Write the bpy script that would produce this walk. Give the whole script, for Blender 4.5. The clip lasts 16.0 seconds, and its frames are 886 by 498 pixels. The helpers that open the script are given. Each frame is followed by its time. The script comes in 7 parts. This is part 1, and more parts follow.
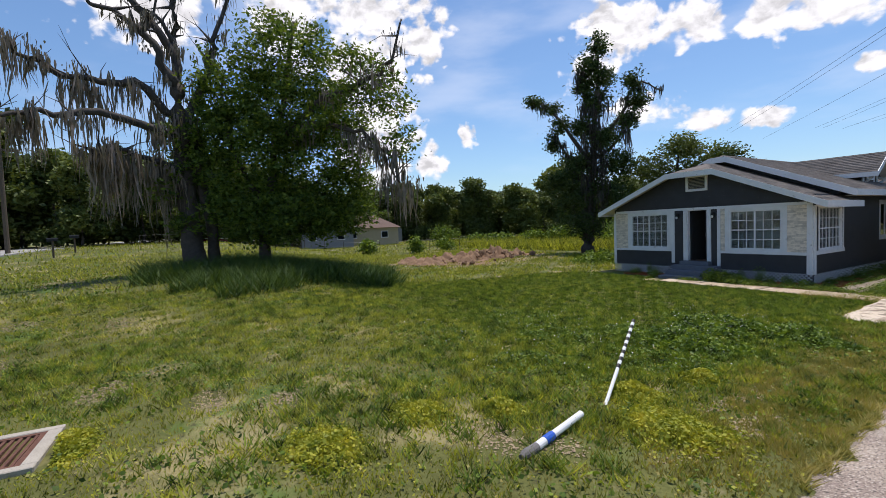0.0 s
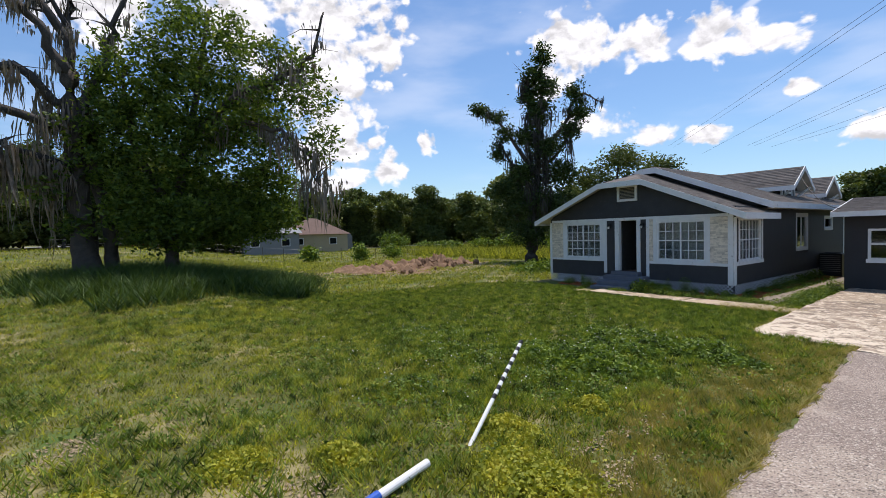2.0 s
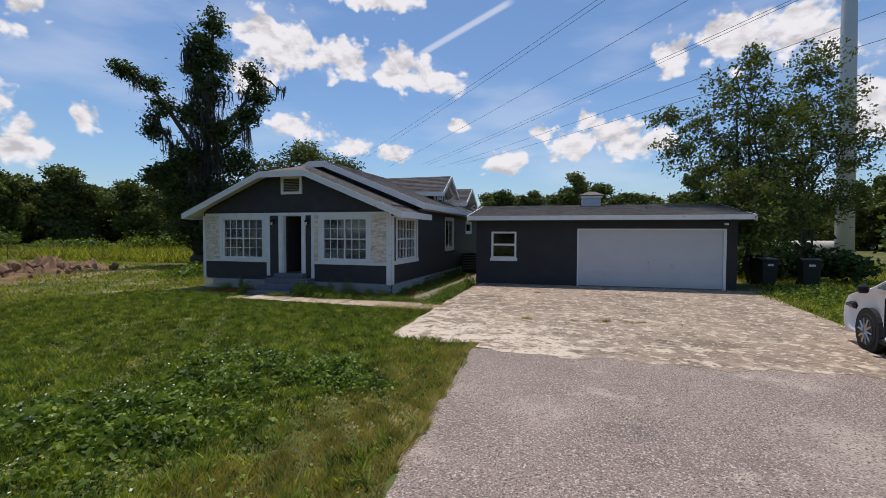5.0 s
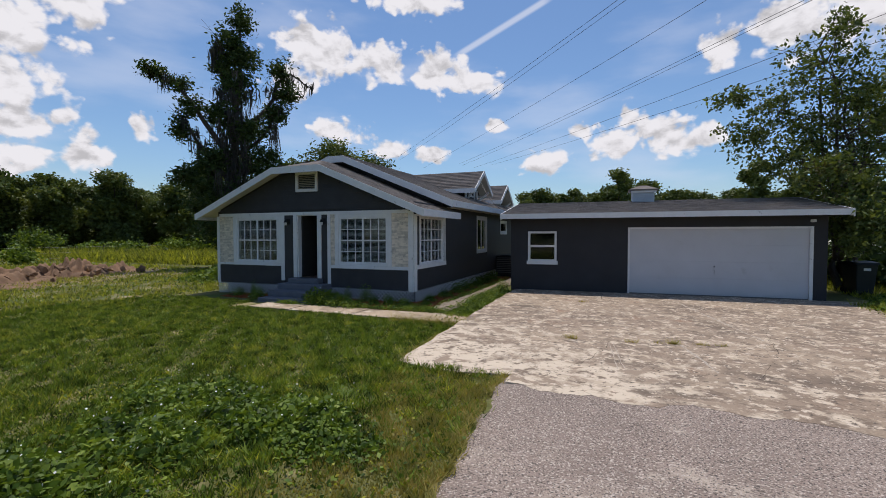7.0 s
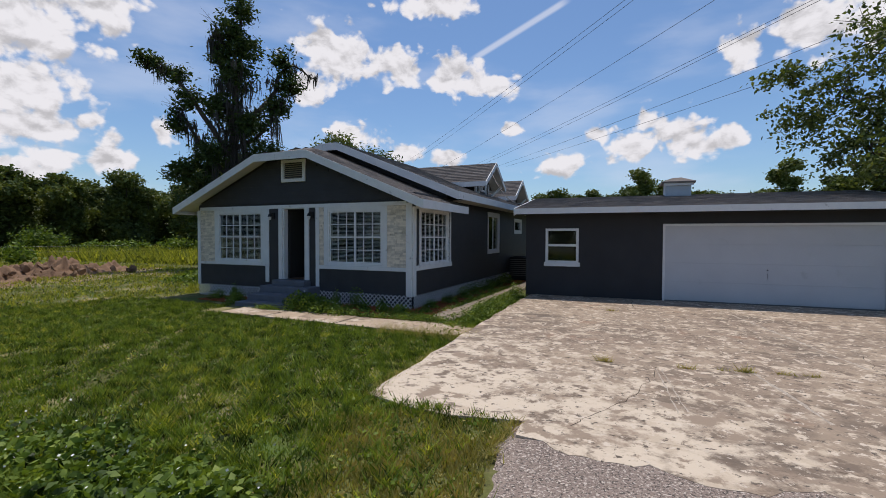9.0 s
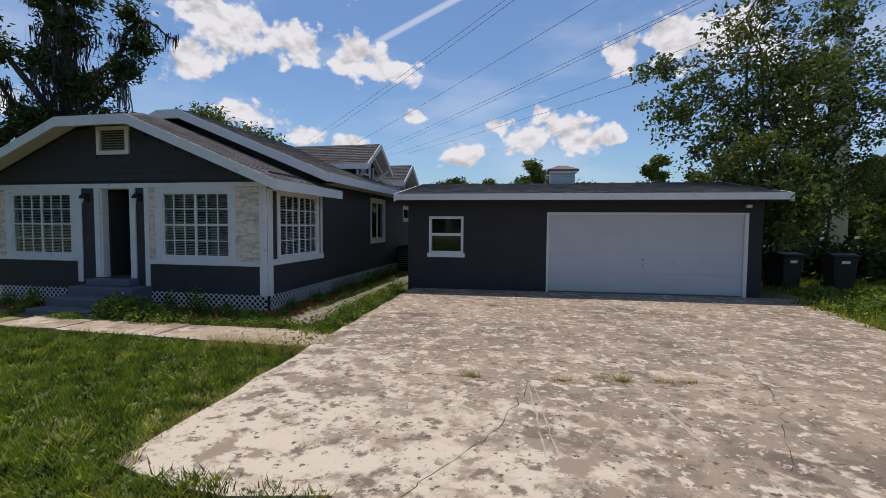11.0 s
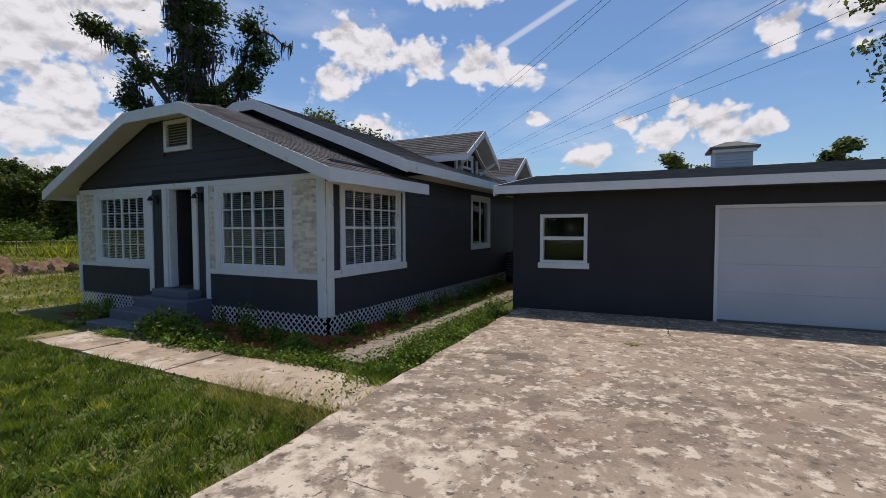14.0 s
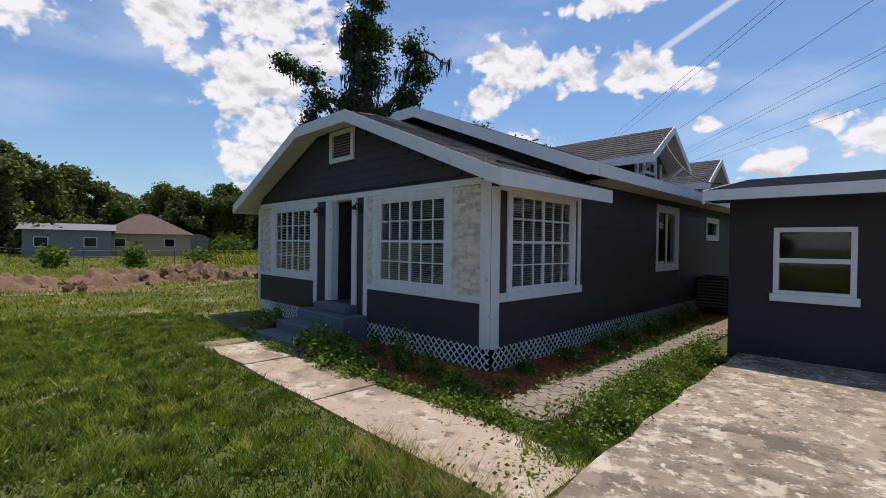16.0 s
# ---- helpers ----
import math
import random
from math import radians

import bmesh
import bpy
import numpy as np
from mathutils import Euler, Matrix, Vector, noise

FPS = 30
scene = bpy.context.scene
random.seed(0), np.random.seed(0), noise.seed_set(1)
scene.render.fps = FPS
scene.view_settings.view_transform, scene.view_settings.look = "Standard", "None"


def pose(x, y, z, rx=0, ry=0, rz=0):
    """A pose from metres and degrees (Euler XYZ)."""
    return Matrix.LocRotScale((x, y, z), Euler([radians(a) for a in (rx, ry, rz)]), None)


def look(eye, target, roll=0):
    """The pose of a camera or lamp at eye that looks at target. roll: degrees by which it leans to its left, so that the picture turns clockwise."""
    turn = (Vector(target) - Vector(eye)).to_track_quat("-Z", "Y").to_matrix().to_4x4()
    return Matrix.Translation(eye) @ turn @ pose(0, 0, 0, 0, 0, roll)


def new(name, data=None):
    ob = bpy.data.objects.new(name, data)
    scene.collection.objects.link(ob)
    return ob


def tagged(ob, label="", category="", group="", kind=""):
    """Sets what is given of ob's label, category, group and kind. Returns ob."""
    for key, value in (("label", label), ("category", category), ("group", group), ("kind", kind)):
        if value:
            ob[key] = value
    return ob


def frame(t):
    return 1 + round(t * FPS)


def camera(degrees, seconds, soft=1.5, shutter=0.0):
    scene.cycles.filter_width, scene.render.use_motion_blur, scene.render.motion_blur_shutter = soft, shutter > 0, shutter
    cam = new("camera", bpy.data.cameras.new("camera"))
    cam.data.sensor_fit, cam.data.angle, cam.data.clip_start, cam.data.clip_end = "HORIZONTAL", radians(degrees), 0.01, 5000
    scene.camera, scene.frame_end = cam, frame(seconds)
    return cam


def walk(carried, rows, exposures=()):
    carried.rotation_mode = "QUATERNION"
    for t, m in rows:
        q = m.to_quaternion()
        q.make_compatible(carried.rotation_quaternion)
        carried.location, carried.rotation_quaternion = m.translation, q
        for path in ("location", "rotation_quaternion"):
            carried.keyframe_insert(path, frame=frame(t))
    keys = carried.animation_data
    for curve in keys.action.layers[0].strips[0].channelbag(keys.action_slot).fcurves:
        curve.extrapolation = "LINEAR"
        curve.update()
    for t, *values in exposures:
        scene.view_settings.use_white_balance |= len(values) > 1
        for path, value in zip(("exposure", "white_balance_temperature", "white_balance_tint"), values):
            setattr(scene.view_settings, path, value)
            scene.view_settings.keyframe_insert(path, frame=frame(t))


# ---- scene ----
cam = camera(89.0, 16.0, soft=0.8)
ROWS = [
    (0, 6.341, -18.103, 2.282, 87.17, 2.09, 58.64),
    (0.5, 6.407, -17.865, 2.265, 87.80, 2.81, 66.40),
    (1, 6.432, -17.565, 2.255, 87.96, 2.56, 66.61),
    (1.5, 6.339, -17.139, 2.234, 88.28, 2.36, 61.76),
    (2, 6.280, -16.701, 2.252, 87.95, 1.41, 53.39),
    (2.5, 6.119, -16.172, 2.265, 87.59, 0.83, 42.20),
    (3, 5.943, -15.651, 2.208, 87.58, 0.63, 28.78),
    (3.5, 5.943, -15.158, 2.096, 87.84, 0.36, 20.59),
    (4, 6.033, -14.693, 1.963, 88.04, -0.21, 16.89),
    (6.5, 5.797, -12.420, 1.978, 87.84, 0.04, 17.89),
    (7, 5.705, -11.998, 1.954, 88.10, 0.10, 21.72),
    (7.5, 5.515, -11.552, 1.882, 88.50, 0.37, 25.08),
    (8, 5.399, -11.107, 1.826, 88.61, 0.23, 27.11),
    (8.5, 5.306, -10.646, 1.791, 88.58, 0.15, 26.53),
    (9, 5.285, -10.148, 1.768, 88.49, -0.20, 23.62),
    (9.5, 5.426, -9.702, 1.780, 87.90, -0.58, 19.64),
    (10, 5.574, -9.357, 1.806, 87.46, -0.66, 14.95),
    (12.5, 5.479, -7.413, 1.766, 86.66, -0.33, 10.52),
    (13, 5.653, -7.042, 1.817, 86.73, -0.18, 16.10),
    (13.5, 5.388, -6.593, 1.805, 87.14, -0.01, 20.46),
    (14, 5.128, -5.842, 1.727, 87.51, 0.16, 26.74),
    (14.5, 4.782, -5.566, 1.732, 87.96, -0.11, 31.87),
    (15, 4.402, -5.390, 1.729, 88.49, -0.14, 36.32),
    (15.5, 4.165, -5.029, 1.705, 89.07, -0.54, 41.15),
    (16, 3.992, -4.919, 1.714, 89.43, -0.71, 45.15),
]
walk(cam, [(t, pose(x, y, z, rx, ry, rz)) for t, x, y, z, rx, ry, rz in ROWS],
     exposures=[(t, s, 6480, 15) for t, s in ((0, 0.27), (1.0, 0.34), (2.5, 0.25), (3.5, 0.02), (4.2, -0.04), (6.5, -0.06), (9, -0.08), (10, -0.07), (12.5, -0.25), (13.5, -0.18), (14.5, -0.06), (16, 0.05))])

# ---- sky, sun, exposure ----
SUN_AZ, SUN_EL = 112.0, 74.0          # compass of the sun from +x, turning to +y; height above the horizon
world = bpy.data.worlds.new("sky")
scene.world = world
world.use_nodes = True
wn, wl = world.node_tree.nodes, world.node_tree.links
wn.clear()


def wnode(kind):
    return wn.new(kind)


def span(f0, f1, t0=0.0, t1=1.0, smooth=True):
    n = wn.new("ShaderNodeMapRange")
    n.interpolation_type = "SMOOTHSTEP" if smooth else "LINEAR"
    for k, v in (("From Min", f0), ("From Max", f1), ("To Min", t0), ("To Max", t1)):
        n.inputs[k].default_value = v
    return n


def wmath(op, a, b=None, clamp=False):
    n = wn.new("ShaderNodeMath")
    n.operation, n.use_clamp = op, clamp
    for i, v in enumerate((a, b)):
        if v is None:
            continue
        if isinstance(v, (int, float)):
            n.inputs[i].default_value = v
        else:
            wl.new(v, n.inputs[i])
    return n.outputs[0]


sky = wnode("ShaderNodeTexSky")
sky.sky_type, sky.sun_disc = "NISHITA", False
sky.sun_elevation, sky.sun_rotation = radians(SUN_EL), radians(90 - SUN_AZ)
sky.air_density, sky.dust_density, sky.ozone_density = 1.1, 0.6, 2.0
tc = wnode("ShaderNodeTexCoord")
way = tc.outputs["Generated"]
def billows(shift):
    """Cloud noise, sampled a little higher in the sky by shift."""
    n = wnode("ShaderNodeTexNoise")
    n.inputs["Scale"].default_value, n.inputs["Detail"].default_value, n.inputs["Roughness"].default_value = 17.0, 9.0, 0.55
    n.inputs["Distortion"].default_value = 0.25
    up = wnode("ShaderNodeMapping")
    up.inputs["Location"].default_value, up.inputs["Scale"].default_value = (0, 0, shift), (1, 1, 1.5)
    wl.new(way, up.inputs["Vector"])
    wl.new(up.outputs[0], n.inputs["Vector"])
    return n.outputs[0]


puff, puff_above = billows(0.0), billows(0.022)
# cumulus: azimuth, elevation, half width, half height, all in degrees
CLOUDS = ((156.1, 19.3, 6.1, 4.1), (157.0, 13.6, 5.3, 3.3), (159.4, 16.1, 2.6, 3.9), (150.8, 21.6, 3.2, 2.3), (159.1, 9.7, 2.7, 2.6), (155.0, 10.0, 3.5, 2.5),
          (151.9, 11.2, 1.2, 1.0), (149.7, 7.9, 2.3, 2.1), (153.9, 7.4, 2.0, 1.5), (157.6, 6.1, 2.9, 1.2), (127.2, 21.5, 4.8, 3.1), (120.2, 20.6, 4.0, 2.5),
          (112.3, 19.3, 3.9, 2.3), (106.8, 18.3, 2.9, 1.6), (130.1, 17.3, 2.7, 2.3), (125.0, 12.3, 3.6, 1.8), (118.4, 10.4, 2.5, 1.4), (113.4, 9.8, 2.2, 1.3),
          (114.4, 26.8, 5.0, 1.3), (89.7, 13.4, 1.2, 2.0), (90.2, 10.6, 3.6, 2.2), (85.4, 11.4, 3.7, 2.7), (82.1, 10.4, 2.4, 2.0), (94.7, 12.0, 1.6, 1.2),
          (99.4, 8.5, 3.3, 1.7), (104.7, 13.2, 1.7, 0.9), (145.2, 10.8, 1.2, 1.5), (196.5, 12.3, 2.1, 1.7), (198.5, 21.3, 1.6, 1.3), (155.4, 24.8, 7.6, 2.8),
          (151.0, 21.6, 3.6, 2.7), (181.2, 22.9, 6.9, 3.5), (160.0, 18.6, 4.7, 4.1), (166.6, 23.4, 3.8, 4.0), (80.3, 19.2, 2.1, 2.0), (75.0, 19.8, 3.6, 2.6),
          (69.7, 19.8, 3.8, 2.6), (63.8, 11.6, 2.4, 3.7), (66.3, 18.0, 1.6, 2.4))
best = None
for az, el, w, h in CLOUDS:
    mid = Vector((math.cos(radians(az)) * math.cos(radians(el)), math.sin(radians(az)) * math.cos(radians(el)), math.sin(radians(el))))
    mp = wnode("ShaderNodeMapping")
    mp.vector_type = "TEXTURE"
    mp.inputs["Location"].default_value = mid
    mp.inputs["Rotation"].default_value = (0, 0, radians(az))
    mp.inputs["Scale"].default_value = (radians(w * 1.2), radians(w * 1.2), radians(h * 1.2))
    wl.new(way, mp.inputs["Vector"])
    ln = wnode("ShaderNodeVectorMath")
    ln.operation = "LENGTH"
    wl.new(mp.outputs[0], ln.inputs[0])
    v = wmath("SUBTRACT", 1.0, ln.outputs["Value"])
    best = v if best is None else wmath("MAXIMUM", best, v)
# rounded puffs on the outline, over the soft noise
knobs = wnode("ShaderNodeTexVoronoi")
knobs.feature = "SMOOTH_F1"
knobs.inputs["Scale"].default_value, knobs.inputs["Smoothness"].default_value, knobs.inputs["Detail"].default_value, knobs.inputs["Roughness"].default_value = 24.0, 0.5, 2.0, 0.55
warp = wnode("ShaderNodeMix")
warp.data_type = "VECTOR"
warp.inputs[0].default_value = 0.035
bend_by = wnode("ShaderNodeTexNoise")
bend_by.inputs["Scale"].default_value, bend_by.inputs["Detail"].default_value = 14.0, 4.0
wl.new(way, bend_by.inputs["Vector"])
wl.new(way, warp.inputs[4])
wl.new(bend_by.outputs["Color"], warp.inputs[5])
wl.new(warp.outputs[1], knobs.inputs["Vector"])
round_off = wmath("SUBTRACT", 0.42, knobs.outputs["Distance"])
body = wmath("ADD", wmath("MULTIPLY", best, 0.95), wmath("ADD", wmath("MULTIPLY", round_off, 0.75), wmath("MULTIPLY", wmath("SUBTRACT", puff, 0.5), 1.5)))
edge = span(0.0, 0.34)
wl.new(wmath("ADD", body, 0.24), edge.inputs["Value"])
wisp = wnode("ShaderNodeTexNoise")
wisp.inputs["Scale"].default_value, wisp.inputs["Detail"].default_value = 3.2, 8.0
stretch = wnode("ShaderNodeMapping")
stretch.inputs["Scale"].default_value = (1, 1, 3.5)
wl.new(way, stretch.inputs["Vector"])
wl.new(stretch.outputs[0], wisp.inputs["Vector"])
veil = span(0.45, 0.75, 0.0, 0.35)
wl.new(wisp.outputs[0], veil.inputs["Value"])
lit = span(-0.20, 0.08, 0.62, 1.0, True)
wl.new(wmath("SUBTRACT", puff, puff_above), lit.inputs["Value"])
white = wnode("ShaderNodeVectorMath")
white.operation = "SCALE"
white.inputs[0].default_value = (8.2, 8.25, 8.4)
wl.new(lit.outputs[0], white.inputs["Scale"])
tint = wnode("ShaderNodeMix")
tint.data_type, tint.blend_type = "RGBA", "MULTIPLY"
tint.inputs[0].default_value = 1.0
wl.new(sky.outputs[0], tint.inputs[6])
tint.inputs[7].default_value = (0.80, 0.98, 1.12, 1)
mix1 = wnode("ShaderNodeMix")
mix1.data_type = "RGBA"
wl.new(veil.outputs[0], mix1.inputs[0])
wl.new(tint.outputs[2], mix1.inputs[6])
mix1.inputs[7].default_value = (7.0, 7.6, 8.6, 1)
# a faint vapour trail between two bearings
ends = [Vector((math.cos(radians(a)) * math.cos(radians(e)), math.sin(radians(a)) * math.cos(radians(e)), math.sin(radians(e)))) for a, e in ((110.5, 21.0), (98.0, 26.8))]
across, middle = ends[0].cross(ends[1]).normalized(), (ends[0] + ends[1]).normalized()


def facing(v):
    n = wnode("ShaderNodeVectorMath")
    n.operation = "DOT_PRODUCT"
    n.inputs[1].default_value = v
    wl.new(way, n.inputs[0])
    return n.outputs["Value"]


thin, run = span(0.0085, 0.002), span(0.9935, 0.9965)
wl.new(wmath("ABSOLUTE", facing(across)), thin.inputs["Value"])
wl.new(facing(middle), run.inputs["Value"])
trail = wnode("ShaderNodeMix")
trail.data_type = "RGBA"
wl.new(wmath("MULTIPLY", wmath("MULTIPLY", thin.outputs[0], run.outputs[0]), 0.5), trail.inputs[0])
wl.new(mix1.outputs[2], trail.inputs[6])
trail.inputs[7].default_value = (8, 8.3, 8.8, 1)
mix2 = wnode("ShaderNodeMix")
mix2.data_type = "RGBA"
wl.new(edge.outputs[0], mix2.inputs[0])
wl.new(trail.outputs[2], mix2.inputs[6])
wl.new(white.outputs[0], mix2.inputs[7])
bg = wnode("ShaderNodeBackground")
bg.inputs["Strength"].default_value = 0.105
wl.new(mix2.outputs[2], bg.inputs["Color"])
wl.new(bg.outputs[0], wnode("ShaderNodeOutputWorld").inputs["Surface"])

sun = new("sun", bpy.data.lights.new("sun", "SUN"))
sun.data.energy, sun.data.angle, sun.data.color = 3.6, radians(0.55), (1.0, 0.95, 0.87)
toward = Vector((math.cos(radians(SUN_AZ)) * math.cos(radians(SUN_EL)), math.sin(radians(SUN_AZ)) * math.cos(radians(SUN_EL)), math.sin(radians(SUN_EL))))
sun.matrix_world = look(toward * 60, (0, 0, 0))

# ---- materials ----
def material(name, color, rough=0.8, metal=0.0, scale=6.0, vary=0.25, bump=0.15, fine=60.0, spots=None, per_piece=0.0, spec=0.3):
    """A surface with two scales of noise in its colour, a fine relief, and, if asked, stains of another colour."""
    m = bpy.data.materials.new(name)
    m.use_nodes = True
    n, l = m.node_tree.nodes, m.node_tree.links
    p = n["Principled BSDF"]
    p.inputs["Roughness"].default_value, p.inputs["Metallic"].default_value = rough, metal
    p.inputs["Specular IOR Level"].default_value = spec
    co = n.new("ShaderNodeTexCoord").outputs["Object"]
    big, small = n.new("ShaderNodeTexNoise"), n.new("ShaderNodeTexNoise")
    for tex, s, d in ((big, scale, 5.0), (small, fine, 3.0)):
        tex.inputs["Scale"].default_value, tex.inputs["Detail"].default_value = s, d
        l.new(co, tex.inputs["Vector"])
    both = n.new("ShaderNodeMath")
    both.operation = "ADD"
    l.new(big.outputs[0], both.inputs[0])
    l.new(small.outputs[0], both.inputs[1])
    fac = both.outputs[0]
    if per_piece:
        info = n.new("ShaderNodeObjectInfo")
        geo = n.new("ShaderNodeNewGeometry")
        for out in (info.outputs["Random"], geo.outputs["Random Per Island"]):
            k = n.new("ShaderNodeMath")
            k.operation = "MULTIPLY_ADD"
            k.inputs[1].default_value = per_piece
            l.new(out, k.inputs[0])
            l.new(fac, k.inputs[2])
            fac = k.outputs[0]
        sub = n.new("ShaderNodeMath")
        sub.operation, sub.inputs[1].default_value = "SUBTRACT", per_piece
        l.new(fac, sub.inputs[0])
        fac = sub.outputs[0]
    ramp = n.new("ShaderNodeMapRange")
    for k, v in (("From Min", 0.55), ("From Max", 1.45), ("To Min", 1 - vary), ("To Max", 1 + vary)):
        ramp.inputs[k].default_value = v
    l.new(fac, ramp.inputs["Value"])
    tone = n.new("ShaderNodeVectorMath")
    tone.operation = "SCALE"
    tone.inputs[0].default_value = color
    l.new(ramp.outputs[0], tone.inputs["Scale"])
    out = tone.outputs[0]
    for spot, s, lo, hi, *lean in spots or ():
        tex = n.new("ShaderNodeTexNoise")
        tex.inputs["Scale"].default_value, tex.inputs["Detail"].default_value, tex.inputs["Roughness"].default_value = s, 8.0, 0.62
        off = n.new("ShaderNodeVectorMath")
        off.inputs[1].default_value = (s * 3.1, lo * 40, hi * 17)
        l.new(co, off.inputs[0])
        l.new(off.outputs[0], tex.inputs["Vector"])
        cut = n.new("ShaderNodeMapRange")
        cut.interpolation_type = "SMOOTHSTEP"
        cut.inputs["From Min"].default_value, cut.inputs["From Max"].default_value = lo, hi
        level = tex.outputs[0]
        if lean:
            drift, add = n.new("ShaderNodeVectorMath"), n.new("ShaderNodeMath")
            drift.operation, drift.inputs[1].default_value = "DOT_PRODUCT", lean[0]
            l.new(co, drift.inputs[0])
            shift = n.new("ShaderNodeMath")
            shift.operation, shift.inputs[1].default_value, shift.use_clamp = "ADD", lean[1], True
            l.new(drift.outputs["Value"], shift.inputs[0])
            l.new(shift.outputs[0], add.inputs[0])
            l.new(tex.outputs[0], add.inputs[1])
            level = add.outputs[0]
        l.new(level, cut.inputs["Value"])
        mix = n.new("ShaderNodeMix")
        mix.data_type = "RGBA"
        l.new(cut.outputs[0], mix.inputs[0])
        l.new(out, mix.inputs[6])
        mix.inputs[7].default_value = (*spot, 1)
        out = mix.outputs[2]
    l.new(out, p.inputs["Base Color"])
    if bump:
        b = n.new("ShaderNodeBump")
        b.inputs["Strength"].default_value, b.inputs["Distance"].default_value = bump, 0.02
        l.new(both.outputs[0], b.inputs["Height"])
        l.new(b.outputs[0], p.inputs["Normal"])
    return m


def leafy(name, color, vary=0.45, glow=0.35, clump=4.0):
    """Foliage: each leaf its own tone, and light that comes through it."""
    m = bpy.data.materials.new(name)
    m.use_nodes = True
    n, l = m.node_tree.nodes, m.node_tree.links
    p = n["Principled BSDF"]
    p.inputs["Roughness"].default_value, p.inputs["Specular IOR Level"].default_value = 0.55, 0.25
    geo, info = n.new("ShaderNodeNewGeometry"), n.new("ShaderNodeObjectInfo")
    hsv = n.new("ShaderNodeHueSaturation")
    hsv.inputs["Color"].default_value = (*color, 1)
    drift = n.new("ShaderNodeTexNoise")
    drift.inputs["Scale"].default_value, drift.inputs["Detail"].default_value, drift.inputs["Roughness"].default_value = clump, 4.0, 0.6
    l.new(geo.outputs["Position"], drift.inputs["Vector"])
    swing = n.new("ShaderNodeMapRange")
    swing.inputs["From Min"].default_value, swing.inputs["From Max"].default_value = 0.32, 0.68
    swing.inputs["To Min"].default_value, swing.inputs["To Max"].default_value = -0.9, 0.9
    l.new(drift.outputs[0], swing.inputs["Value"])
    tone = n.new("ShaderNodeMath")
    tone.operation = "MULTIPLY_ADD"
    l.new(swing.outputs[0], tone.inputs[0])
    tone.inputs[1].default_value = 0.85
    l.new(geo.outputs["Random Per Island"], tone.inputs[2])
    for src, key, lo, hi in ((tone.outputs[0], "Value", 1 - vary, 1 + vary), (tone.outputs[0], "Hue", 0.525, 0.475)):
        r = n.new("ShaderNodeMapRange")
        r.inputs["From Min"].default_value, r.inputs["From Max"].default_value = -0.4, 1.4
        r.inputs["To Min"].default_value, r.inputs["To Max"].default_value = lo, hi
        l.new(src, r.inputs["Value"])
        l.new(r.outputs[0], hsv.inputs[key])
    l.new(hsv.outputs[0], p.inputs["Base Color"])
    back = n.new("ShaderNodeBsdfTranslucent")
    warm = n.new("ShaderNodeVectorMath")
    warm.operation = "MULTIPLY"
    warm.inputs[1].default_value = (1.25, 1.2, 0.5)
    l.new(hsv.outputs[0], warm.inputs[0])
    l.new(warm.outputs[0], back.inputs["Color"])
    mix = n.new("ShaderNodeMixShader")
    mix.inputs[0].default_value = glow
    l.new(p.outputs[0], mix.inputs[1])
    l.new(back.outputs[0], mix.inputs[2])
    l.new(mix.outputs[0], n["Material Output"].inputs["Surface"])
    return m


def glass(name, color=(0.9, 0.95, 0.95), rough=0.02):
    m = bpy.data.materials.new(name)
    m.use_nodes = True
    p = m.node_tree.nodes["Principled BSDF"]
    p.inputs["Base Color"].default_value = (*color, 1)
    p.inputs["Roughness"].default_value, p.inputs["Transmission Weight"].default_value, p.inputs["IOR"].default_value = rough, 1.0, 1.45
    return m


GRASS_BASE = material("lawn_soil", (0.105, 0.11, 0.035), 0.95, scale=0.35, vary=0.4, bump=0.5, fine=22, spec=0.1,
                      spots=(((0.27, 0.23, 0.11), 0.55, 0.52, 0.64), ((0.36, 0.29, 0.19), 0.45, 0.62, 0.70), ((0.085, 0.13, 0.03), 0.8, 0.52, 0.68), ((0.06, 0.055, 0.03), 9, 0.56, 0.7)))
CONCRETE = material("stained_concrete", (0.265, 0.198, 0.140), 0.85, scale=1.6, vary=0.4, bump=0.35, fine=45,
                    spots=(((0.37, 0.285, 0.20), 0.5, 0.42, 0.62), ((0.155, 0.118, 0.086), 0.9, 0.50, 0.68), ((0.31, 0.18, 0.11), 0.7, 0.58, 0.74),
                           ((0.60, 0.50, 0.375), 2.1, 0.60, 0.76, (-0.05, -0.06, 0), 0.12), ((0.50, 0.405, 0.295), 2.7, 0.53, 0.63), ((0.58, 0.48, 0.36), 5.5, 0.55, 0.625),
                           ((0.19, 0.142, 0.102), 4.2, 0.535, 0.64), ((0.60, 0.51, 0.40), 10.0, 0.58, 0.65), ((0.115, 0.09, 0.068), 13.0, 0.575, 0.66), ((0.30, 0.228, 0.162), 3.1, 0.555, 0.62)))
WALK = material("walk_concrete", (0.45, 0.345, 0.24), 0.85, scale=1.5, vary=0.22, bump=0.2, fine=50,
                spots=(((0.27, 0.205, 0.14), 1.1, 0.48, 0.62), ((0.56, 0.47, 0.36), 3.0, 0.54, 0.62), ((0.20, 0.155, 0.11), 7.0, 0.56, 0.66)))
